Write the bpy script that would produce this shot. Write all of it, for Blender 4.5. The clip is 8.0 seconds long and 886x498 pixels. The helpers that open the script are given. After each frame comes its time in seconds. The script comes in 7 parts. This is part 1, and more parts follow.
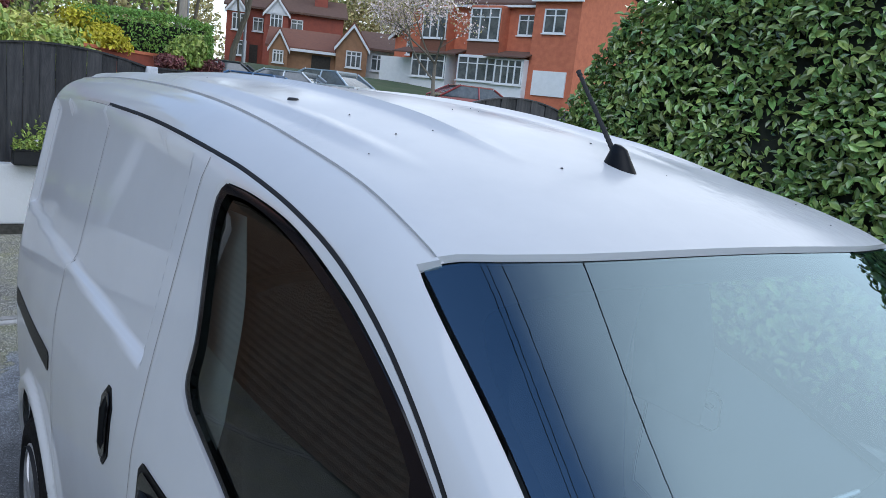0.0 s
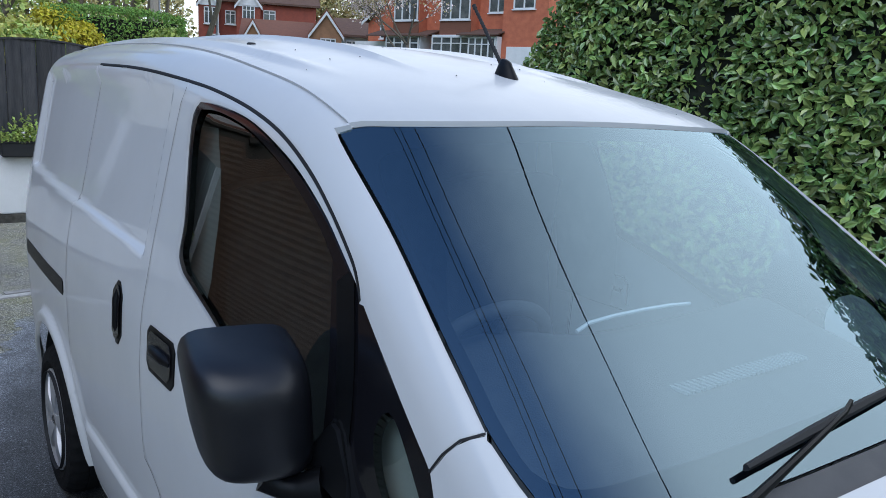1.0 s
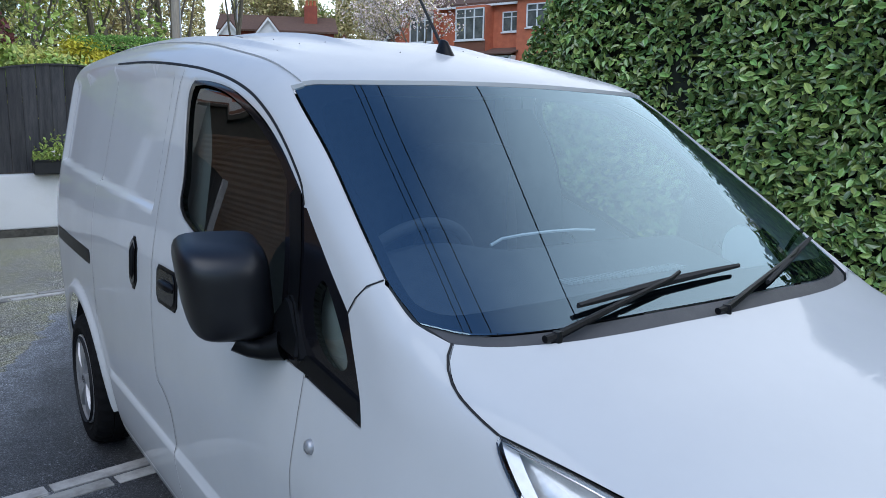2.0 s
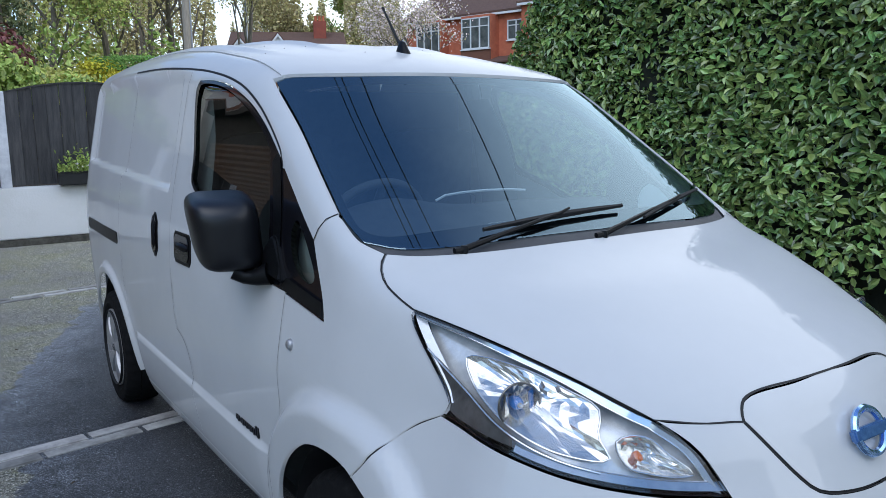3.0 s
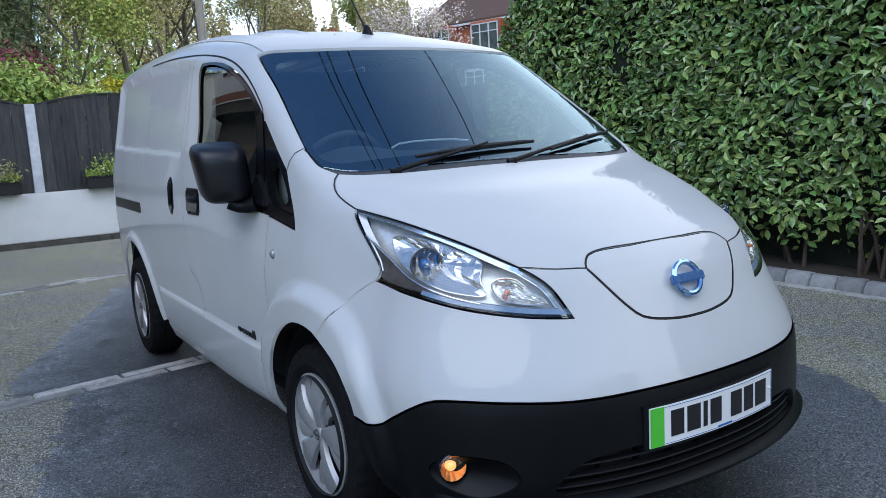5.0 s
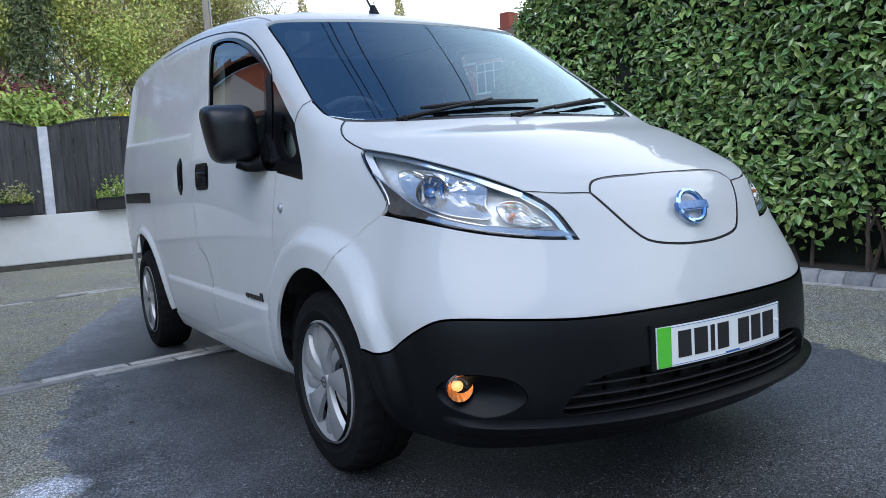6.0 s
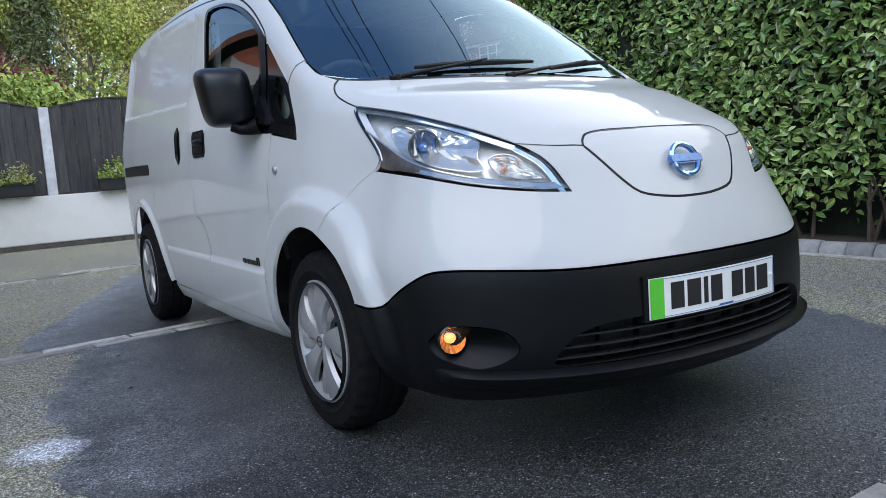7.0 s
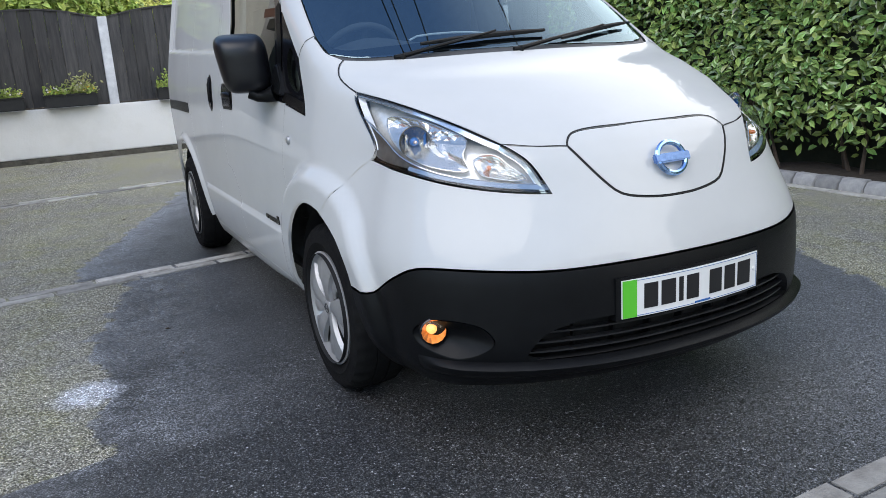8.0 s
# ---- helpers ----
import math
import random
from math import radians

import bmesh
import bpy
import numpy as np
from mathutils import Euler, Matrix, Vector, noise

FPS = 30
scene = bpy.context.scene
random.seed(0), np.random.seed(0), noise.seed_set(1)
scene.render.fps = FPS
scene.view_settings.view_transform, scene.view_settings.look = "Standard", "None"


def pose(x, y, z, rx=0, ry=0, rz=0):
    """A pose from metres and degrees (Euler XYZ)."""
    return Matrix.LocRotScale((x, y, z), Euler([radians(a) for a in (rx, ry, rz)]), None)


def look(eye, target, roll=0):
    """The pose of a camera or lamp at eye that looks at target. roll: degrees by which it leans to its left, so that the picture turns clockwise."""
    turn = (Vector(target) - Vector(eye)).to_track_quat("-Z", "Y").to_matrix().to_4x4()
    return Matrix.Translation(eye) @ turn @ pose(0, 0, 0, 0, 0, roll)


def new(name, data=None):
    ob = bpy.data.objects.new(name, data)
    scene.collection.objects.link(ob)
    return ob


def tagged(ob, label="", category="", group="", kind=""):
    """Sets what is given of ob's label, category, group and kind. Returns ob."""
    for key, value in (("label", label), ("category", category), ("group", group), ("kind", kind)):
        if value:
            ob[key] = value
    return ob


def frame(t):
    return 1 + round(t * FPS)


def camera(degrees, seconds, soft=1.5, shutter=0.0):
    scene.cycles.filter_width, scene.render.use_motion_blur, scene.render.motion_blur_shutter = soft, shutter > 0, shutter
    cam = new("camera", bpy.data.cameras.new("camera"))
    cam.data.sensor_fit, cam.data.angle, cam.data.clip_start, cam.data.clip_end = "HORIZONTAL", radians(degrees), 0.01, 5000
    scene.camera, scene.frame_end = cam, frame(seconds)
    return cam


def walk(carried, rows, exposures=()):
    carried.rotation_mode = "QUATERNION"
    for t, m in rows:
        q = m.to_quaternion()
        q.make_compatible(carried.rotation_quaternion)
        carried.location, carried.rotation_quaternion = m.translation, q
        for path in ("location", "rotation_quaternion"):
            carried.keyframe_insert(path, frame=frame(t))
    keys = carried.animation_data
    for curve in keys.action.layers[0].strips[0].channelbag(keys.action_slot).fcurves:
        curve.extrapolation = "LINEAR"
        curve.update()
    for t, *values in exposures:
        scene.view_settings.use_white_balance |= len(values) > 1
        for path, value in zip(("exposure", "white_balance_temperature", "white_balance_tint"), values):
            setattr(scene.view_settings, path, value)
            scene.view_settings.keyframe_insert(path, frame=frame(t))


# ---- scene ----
cam = camera(59.0, 8.0, soft=0.75)
PATH = [
    (0, (-1.206, -0.102, 1.835), (-0.049, 1.488, 1.473), 6.4),
    (0.5, (-1.295, -0.325, 1.79), (-0.111, 1.24, 1.404), 4.7),
    (1, (-1.365, -0.594, 1.708), (-0.186, 0.971, 1.309), 3.1),
    (1.5, (-1.381, -0.863, 1.621), (-0.228, 0.728, 1.248), 2.2),
    (2.8, (-1.601, -1.535, 1.508), (-0.495, 0.1, 1.182), -0.3),
    (3, (-1.613, -1.672, 1.487), (-0.512, -0.034, 1.164), -0.7),
    (3.5, (-1.659, -1.896, 1.479), (-0.577, -0.244, 1.16), -1.3),
    (4, (-1.764, -2.108, 1.443), (-0.697, -0.445, 1.128), -1.7),
    (4.5, (-1.767, -2.281, 1.377), (-0.712, -0.608, 1.079), -2.1),
    (4.7, (-1.755, -2.323, 1.358), (-0.698, -0.655, 1.041), -3.0),
    (5.8, (-1.803, -2.405, 1.016), (-0.754, -0.714, 0.815), -3.6),
    (6, (-1.806, -2.409, 0.97), (-0.755, -0.718, 0.779), -3.6),
    (6.5, (-1.8, -2.416, 0.878), (-0.755, -0.722, 0.685), -4.0),
    (7, (-1.786, -2.429, 0.881), (-0.749, -0.734, 0.653), -4.0),
    (7.5, (-1.703, -2.471, 1.048), (-0.731, -0.764, 0.672), -4.8),
    (8, (-1.609, -2.608, 1.172), (-0.755, -0.867, 0.684), -3.6),
]
EXPOSURES = [(0.0, 0.24, 5980, 9), (4.5, 0.26, 5920, 9), (6.5, 0.50, 6220, 10), (7.2, 0.56, 6520, 10), (8.0, 0.70, 6820, 10)]
walk(cam, [(t, look(eye, target, roll)) for t, eye, target, roll in PATH], EXPOSURES)

# ---- light ----
SUN_ELEV, SUN_AZ = 53.0, 234.0
world = bpy.data.worlds.new("world")
scene.world = world
world.use_nodes = True
wn, wl = world.node_tree.nodes, world.node_tree.links
wn.clear()
w_out = wn.new("ShaderNodeOutputWorld")
w_bg = wn.new("ShaderNodeBackground")
w_bg.inputs["Strength"].default_value = 0.15
w_sky = wn.new("ShaderNodeTexSky")
w_sky.sky_type = "NISHITA"
w_sky.sun_disc = False
w_sky.sun_elevation, w_sky.sun_rotation = radians(SUN_ELEV), radians(SUN_AZ)
w_sky.altitude, w_sky.air_density, w_sky.dust_density, w_sky.ozone_density = 0, 1.3, 0.7, 6.0
# a bank of bright cloud on the hedge side, blue overhead
w_co = wn.new("ShaderNodeTexCoord")
w_no = wn.new("ShaderNodeTexNoise")
w_no.inputs["Scale"].default_value, w_no.inputs["Detail"].default_value, w_no.inputs["Roughness"].default_value = 1.3, 4, 0.5
w_dot = wn.new("ShaderNodeVectorMath")
w_dot.operation = "DOT_PRODUCT"
w_dot.inputs[1].default_value = (0.75, -0.12, -0.45)
w_add = wn.new("ShaderNodeMath")
w_add.operation = "MULTIPLY_ADD"
w_add.inputs[1].default_value = 0.4
w_ra = wn.new("ShaderNodeMapRange")
w_ra.interpolation_type = "SMOOTHSTEP"
w_ra.inputs["From Min"].default_value, w_ra.inputs["From Max"].default_value = 0.04, 0.52
w_mix = wn.new("ShaderNodeMix")
w_mix.data_type = "RGBA"
wl.new(w_co.outputs["Generated"], w_no.inputs["Vector"])
wl.new(w_co.outputs["Generated"], w_dot.inputs[0])
wl.new(w_no.outputs["Fac"], w_add.inputs[0])
wl.new(w_dot.outputs["Value"], w_add.inputs[2])
wl.new(w_add.outputs[0], w_ra.inputs["Value"])
wl.new(w_ra.outputs["Result"], w_mix.inputs[0])
wl.new(w_sky.outputs["Color"], w_mix.inputs[6])
w_mix.inputs[7].default_value = (11.0, 11.2, 11.3, 1)
wl.new(w_mix.outputs[2], w_bg.inputs["Color"])
wl.new(w_bg.outputs["Background"], w_out.inputs["Surface"])
sun = new("sun", bpy.data.lights.new("sun", "SUN"))
sun.data.energy, sun.data.angle, sun.data.color = 1.2, radians(60), (1.0, 0.97, 0.92)
_a, _e = radians(SUN_AZ), radians(SUN_ELEV)
sun.matrix_world = look((20 * math.sin(_a) * math.cos(_e), 20 * math.cos(_a) * math.cos(_e), 20 * math.sin(_e)), (0, 0, 0))


# ---- materials ----
def mat(name, colour, rough=0.5, metal=0.0, colour2=None, scale=8.0, detail=5.0, bump=0.0, bump_scale=60.0, coat=0.0, island=0.0, each=0.0,
        stretch=(1, 1, 1), emit=0.0, spec=0.5, low=0.35, high=0.65):
    """A procedural material: two colours mixed by noise, fine relief, and a spread of brightness by piece."""
    m = bpy.data.materials.new(name)
    m.use_nodes = True
    n, l = m.node_tree.nodes, m.node_tree.links
    b = n["Principled BSDF"]
    b.inputs["Roughness"].default_value, b.inputs["Metallic"].default_value = rough, metal
    b.inputs["Coat Weight"].default_value, b.inputs["Coat Roughness"].default_value = coat, 0.02
    b.inputs["Specular IOR Level"].default_value = spec
    b.inputs["Base Color"].default_value = (*colour, 1)
    co = n.new("ShaderNodeTexCoord")
    mp = n.new("ShaderNodeMapping")
    mp.inputs["Scale"].default_value = stretch
    l.new(co.outputs["Object"], mp.inputs["Vector"])
    last = None
    if colour2:
        t = n.new("ShaderNodeTexNoise")
        t.inputs["Scale"].default_value, t.inputs["Detail"].default_value, t.inputs["Roughness"].default_value = scale, detail, 0.65
        l.new(mp.outputs["Vector"], t.inputs["Vector"])
        r = n.new("ShaderNodeMapRange")
        r.inputs["From Min"].default_value, r.inputs["From Max"].default_value = low, high
        l.new(t.outputs["Fac"], r.inputs["Value"])
        x = n.new("ShaderNodeMix")
        x.data_type = "RGBA"
        x.inputs[6].default_value, x.inputs[7].default_value = (*colour, 1), (*colour2, 1)
        l.new(r.outputs["Result"], x.inputs[0])
        last = x.outputs[2]
    if island or each:
        if island:
            g = n.new("ShaderNodeNewGeometry")
            rnd = g.outputs["Random Per Island"]
        else:
            g = n.new("ShaderNodeObjectInfo")
            rnd = g.outputs["Random"]
        s = island or each
        r = n.new("ShaderNodeMapRange")
        r.inputs["To Min"].default_value, r.inputs["To Max"].default_value = 1 - s, 1 + s
        l.new(rnd, r.inputs["Value"])
        h = n.new("ShaderNodeHueSaturation")
        l.new(r.outputs["Result"], h.inputs["Value"])
        r2 = n.new("ShaderNodeMapRange")
        r2.inputs["To Min"].default_value, r2.inputs["To Max"].default_value = 0.5 - s * 0.05, 0.5 + s * 0.05
        w = n.new("ShaderNodeMath")
        w.operation = "FRACT"
        w2 = n.new("ShaderNodeMath")
        w2.operation = "MULTIPLY"
        w2.inputs[1].default_value = 17.3
        l.new(rnd, w2.inputs[0])
        l.new(w2.outputs[0], w.inputs[0])
        l.new(w.outputs[0], r2.inputs["Value"])
        l.new(r2.outputs["Result"], h.inputs["Hue"])
        if last:
            l.new(last, h.inputs["Color"])
        else:
            h.inputs["Color"].default_value = (*colour, 1)
        last = h.outputs["Color"]
    if last:
        l.new(last, b.inputs["Base Color"])
    if bump:
        t = n.new("ShaderNodeTexNoise")
        t.inputs["Scale"].default_value, t.inputs["Detail"].default_value = bump_scale, 4
        l.new(mp.outputs["Vector"], t.inputs["Vector"])
        u = n.new("ShaderNodeBump")
        u.inputs["Strength"].default_value, u.inputs["Distance"].default_value = bump, 0.01
        l.new(t.outputs["Fac"], u.inputs["Height"])
        l.new(u.outputs["Normal"], b.inputs["Normal"])
    if emit:
        b.inputs["Emission Color"].default_value = (*colour, 1)
        b.inputs["Emission Strength"].default_value = emit
    return m


def glass(name, tint, ior=1.6, sheen=(1, 1, 1)):
    """Thin pane: lets light through with a tint, and mirrors by Fresnel."""
    m = bpy.data.materials.new(name)
    m.use_nodes = True
    n, l = m.node_tree.nodes, m.node_tree.links
    n.remove(n["Principled BSDF"])
    t, g, f, x = n.new("ShaderNodeBsdfTransparent"), n.new("ShaderNodeBsdfGlossy"), n.new("ShaderNodeLayerWeight"), n.new("ShaderNodeMixShader")
    t.inputs["Color"].default_value = (*tint, 1)
    g.inputs["Roughness"].default_value = 0.0
    g.inputs["Color"].default_value = (*sheen, 1)
    f.inputs["Blend"].default_value = 0.5
    p, r = n.new("ShaderNodeMath"), n.new("ShaderNodeMapRange")
    p.operation = "POWER"
    p.inputs[1].default_value = 5.0
    r.inputs["To Min"].default_value, r.inputs["To Max"].default_value = ((ior - 1) / (ior + 1)) ** 2, 1.0
    l.new(f.outputs["Facing"], p.inputs[0])
    l.new(p.outputs[0], r.inputs["Value"])
    l.new(r.outputs["Result"], x.inputs[0])
    l.new(t.outputs["BSDF"], x.inputs[1])
    l.new(g.outputs["BSDF"], x.inputs[2])
    l.new(x.outputs["Shader"], n["Material Output"].inputs["Surface"])
    return m


PAINT = mat("white_paint", (0.53, 0.535, 0.535), 0.6, coat=0.7, colour2=(0.505, 0.51, 0.51), scale=2.5, spec=0.0)
MIRROR_SHELL = mat("satin_black_shell", (0.006, 0.0065, 0.009), 0.36, spec=0.45, colour2=(0.009, 0.0095, 0.012), scale=18, bump=0.05, bump_scale=900)
PAINT.node_tree.nodes["Principled BSDF"].inputs["Coat IOR"].default_value = 1.5
PAINT.node_tree.nodes["Principled BSDF"].inputs["Coat Roughness"].default_value = 0.04


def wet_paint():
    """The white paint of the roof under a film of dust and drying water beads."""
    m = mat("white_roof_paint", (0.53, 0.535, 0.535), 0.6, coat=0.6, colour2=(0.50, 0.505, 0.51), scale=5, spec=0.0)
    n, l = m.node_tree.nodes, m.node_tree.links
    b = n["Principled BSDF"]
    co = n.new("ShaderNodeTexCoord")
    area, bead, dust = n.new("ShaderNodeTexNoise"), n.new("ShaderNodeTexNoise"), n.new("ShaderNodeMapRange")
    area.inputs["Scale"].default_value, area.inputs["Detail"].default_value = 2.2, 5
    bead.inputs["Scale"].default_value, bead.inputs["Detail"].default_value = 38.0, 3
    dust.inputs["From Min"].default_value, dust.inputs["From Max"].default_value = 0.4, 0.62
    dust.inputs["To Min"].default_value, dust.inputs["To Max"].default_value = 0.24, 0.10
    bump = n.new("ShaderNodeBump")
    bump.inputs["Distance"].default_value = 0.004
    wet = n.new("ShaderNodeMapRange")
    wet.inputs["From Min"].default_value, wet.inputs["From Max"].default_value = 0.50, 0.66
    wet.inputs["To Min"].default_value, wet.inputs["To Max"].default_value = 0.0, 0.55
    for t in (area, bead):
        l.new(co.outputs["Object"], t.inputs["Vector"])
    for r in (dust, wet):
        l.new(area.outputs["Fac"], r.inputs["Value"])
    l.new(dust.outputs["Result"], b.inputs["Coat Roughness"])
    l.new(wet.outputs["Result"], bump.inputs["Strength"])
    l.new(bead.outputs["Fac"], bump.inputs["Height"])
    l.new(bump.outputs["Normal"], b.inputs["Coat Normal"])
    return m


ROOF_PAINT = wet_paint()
SEAL = mat("black_rubber", (0.008, 0.008, 0.009), 0.7)
BLACK_PLASTIC = mat("black_plastic", (0.004, 0.0043, 0.0052), 0.38, spec=0.17, colour2=(0.0055, 0.006, 0.007), scale=20, bump=0.12, bump_scale=900)
BLACK_GLOSS = mat("black_gloss", (0.006, 0.006, 0.008), 0.12)
SLAT = mat("satin_slat", (0.010, 0.0105, 0.012), 0.34, spec=0.5, colour2=(0.014, 0.0145, 0.016), scale=20)
FRIT = mat("black_glass_edge", (0.006, 0.006, 0.007), 0.6, spec=0.0)
GREY_PLASTIC = mat("grey_plastic", (0.045, 0.046, 0.05), 0.55, colour2=(0.06, 0.06, 0.063), scale=15, bump=0.1, bump_scale=700)
WINDSCREEN = glass("windscreen_glass", (0.62, 0.72, 0.76), 2.6, (0.66, 0.87, 1.0))
SIDE_GLASS = glass("side_glass", (0.55, 0.60, 0.58), 2.1)
LENS = glass("lamp_lens", (0.96, 0.97, 0.98), 1.5)
CHROME = mat("chrome", (0.85, 0.86, 0.88), 0.06, 1.0)
BLUE_CHROME = mat("blue_chrome", (0.28, 0.50, 0.90), 0.12, 0.9, coat=0.5, colour2=(0.42, 0.62, 0.95), scale=25)
BADGE_BAR = mat("dark_blue_bar", (0.06, 0.14, 0.34), 0.2, 0.5, coat=0.5, colour2=(0.12, 0.24, 0.5), scale=60)
STEEL_BLUE = mat("steel_blue_strip", (0.50, 0.60, 0.76), 0.14, 0.6, coat=0.5, colour2=(0.62, 0.70, 0.80), scale=9)
DARK_STEEL = mat("dark_blue_strip", (0.14, 0.20, 0.30), 0.15, 0.0, coat=0.6, colour2=(0.26, 0.34, 0.45), scale=6)
BLUE_LENS = mat("blue_accent", (0.03, 0.14, 0.42), 0.1, coat=1.0)
SILVER = mat("silver_paint", (0.40, 0.40, 0.41), 0.34, 0.45, colour2=(0.35, 0.352, 0.36), scale=30)
RUBBER = mat("tyre_rubber", (0.006, 0.006, 0.007), 0.8, spec=0.12, colour2=(0.010, 0.010, 0.010), scale=25, bump=0.2, bump_scale=200)
CABIN = mat("cabin_trim", (0.05, 0.052, 0.056), 0.7, colour2=(0.07, 0.072, 0.075), scale=20, bump=0.15, bump_scale=300)
CABIN_LIGHT = mat("cabin_grey_trim", (0.30, 0.32, 0.32), 0.7, colour2=(0.25, 0.27, 0.27), scale=10)
PLATE_WHITE = mat("plate_white", (0.8, 0.8, 0.79), 0.35, coat=0.5, colour2=(0.76, 0.76, 0.75), scale=12)
PLATE_GREEN = mat("plate_green", (0.09, 0.52, 0.03), 0.35, coat=0.5)
PLATE_BLACK = mat("plate_black", (0.01, 0.01, 0.012), 0.4)
AMBER = mat("lit_amber_bulb", (1.0, 0.44, 0.13), 0.3, emit=0.95)
# reflector metal with the amber glow of the bulb put into its colour
AMBER_GLOW = mat("glow_tinted_reflector", (0.95, 0.60, 0.27), 0.28, 0.7, colour2=(0.8, 0.42, 0.14), scale=60)
ORANGE = mat("amber_lens", (0.6, 0.14, 0.02), 0.2, coat=1.0)


# ---- building helpers ----
class Shape:
    """Gathers vertices and faces for one mesh."""

    def __init__(self):
        self.v, self.f, self.n = [], [], None

    def add(self, verts, faces):
        k = len(self.v)
        self.v.extend([tuple(map(float, p)) for p in verts])
        self.f.extend([tuple(i + k for i in q) for q in faces])
        return self

    def moved(self, m):
        self.v = [tuple(m @ Vector(p)) for p in self.v]
        return self

    def join(self, other, m=None):
        return self.add([tuple(m @ Vector(p)) for p in other.v] if m else other.v, other.f)

    def box(self, x0, x1, y0, y1, z0, z1):
        return self.add([(x, y, z) for x in (x0, x1) for y in (y0, y1) for z in (z0, z1)],
                        [(0, 1, 3, 2), (4, 6, 7, 5), (0, 4, 5, 1), (2, 3, 7, 6), (0, 2, 6, 4), (1, 5, 7, 3)])

    def tube(self, pts, radii, sides=8, cap=True):
        P = [Vector(p) for p in pts]
        if not hasattr(radii, "__len__"):
            radii = [radii] * len(P)
        up = None
        vs, fs = [], []
        for i, p in enumerate(P):
            d = (P[min(i + 1, len(P) - 1)] - P[max(i - 1, 0)]).normalized()
            if up is None:
                up = d.orthogonal().normalized()
            up = (up - d * up.dot(d)).normalized()
            w = d.cross(up)
            for k in range(sides):
                a = 2 * math.pi * k / sides
                vs.append(p + float(radii[i]) * (math.cos(a) * up + math.sin(a) * w))
        for i in range(len(P) - 1):
            for k in range(sides):
                a, b = i * sides + k, i * sides + (k + 1) % sides
                fs.append((a, b, b + sides, a + sides))
        if cap:
            fs.append(tuple(reversed(range(sides))))
            fs.append(tuple(range(len(vs) - sides, len(vs))))
        return self.add(vs, fs)

    def lathe(self, profile, steps=48, axis="x"):
        """profile: (radius, height) pairs turned round the axis."""
        vs, fs, k = [], [], len(profile)
        for s in range(steps):
            a = 2 * math.pi * s / steps
            for r, h in profile:
                c, t = r * math.cos(a), r * math.sin(a)
                vs.append((h, c, t) if axis == "x" else (c, t, h) if axis == "z" else (c, h, -t))
        for s in range(steps):
            for i in range(k - 1):
                a, b = s * k + i, ((s + 1) % steps) * k + i
                fs.append((a, b, b + 1, a + 1))
        return self.add(vs, fs)

    def mesh(self, name, material, smooth=True):
        me = bpy.data.meshes.new(name)
        me.from_pydata(self.v, [], self.f)
        me.materials.append(material)
        if smooth:
            me.shade_smooth()
        me.update()
        return me


def part(name, shape, material, parent=None, label="", smooth=True, bevel=0.0):
    """Links a shape as one mesh object under a thing."""
    me = shape.mesh(name, material, smooth and not bevel)
    if bevel:
        bm = bmesh.new()
        bm.from_mesh(me)
        bmesh.ops.remove_doubles(bm, verts=bm.verts, dist=1e-5)
        bmesh.ops.recalc_face_normals(bm, faces=bm.faces)
        edges = [e for e in bm.edges if len(e.link_faces) == 2 and e.calc_face_angle() > 0.6]
        bmesh.ops.bevel(bm, geom=edges, offset=bevel, segments=2, affect="EDGES", clamp_overlap=True)
        bm.to_mesh(me)
        bm.free()
        me.shade_smooth()
        me.set_sharp_from_angle(angle=radians(50))
    elif smooth and shape.n is not None and len(shape.n) == len(me.vertices):
        me.normals_split_custom_set_from_vertices(shape.n.tolist())
    elif smooth:
        me.set_sharp_from_angle(angle=radians(40))
    ob = new(name, me)
    if parent:
        ob.parent = parent
    return tagged(ob, label) if label else ob


def thing(name, label, category, group="", kind="", at=(0, 0, 0)):
    e = new(name)
    e.location = at
    return tagged(e, label, category, group, kind)


def mirrored(shape):
    s = Shape()
    s.n = None if shape.n is None else shape.n * (-1, 1, 1)
    return s.add([(-x, y, z) for x, y, z in shape.v], [tuple(reversed(q)) for q in shape.f])

# ---- the van's skin, as a field that is zero on the surface ----
def curve(points, n, closed=False):
    """A smooth curve through the points, n samples at even steps."""
    P = np.array(points, float)
    k = len(P)
    if closed:
        Q = np.vstack([P[-1], P, P[0], P[1]])
        segs = k
    else:
        Q = np.vstack([2 * P[0] - P[1], P, 2 * P[-1] - P[-2]])
        segs = k - 1
    out = []
    for i in range(segs):
        a, b, c, d = Q[i:i + 4]
        ta, tb, tc = [max(np.linalg.norm(v) ** 0.5, 1e-6) for v in (b - a, c - b, d - c)]
        m1 = ((b - a) / ta - (c - a) / (ta + tb) + (c - b) / tb) * tb
        m2 = ((c - b) / tb - (d - b) / (tb + tc) + (d - c) / tc) * tb
        t = np.linspace(0, 1, 24, endpoint=False)[:, None]
        out.append((2 * t**3 - 3 * t**2 + 1) * b + (t**3 - 2 * t**2 + t) * m1 + (3 * t**2 - 2 * t**3) * c + (t**3 - t**2) * m2)
    out.append(P[:1] if closed else P[-1:])
    C = np.vstack(out)
    s = np.concatenate([[0], np.cumsum(np.linalg.norm(np.diff(C, axis=0), axis=1))])
    u = np.linspace(0, s[-1], n + 1 if closed else n)
    R = np.stack([np.interp(u, s, C[:, j]) for j in range(P.shape[1])], 1)
    return R[:-1] if closed else R

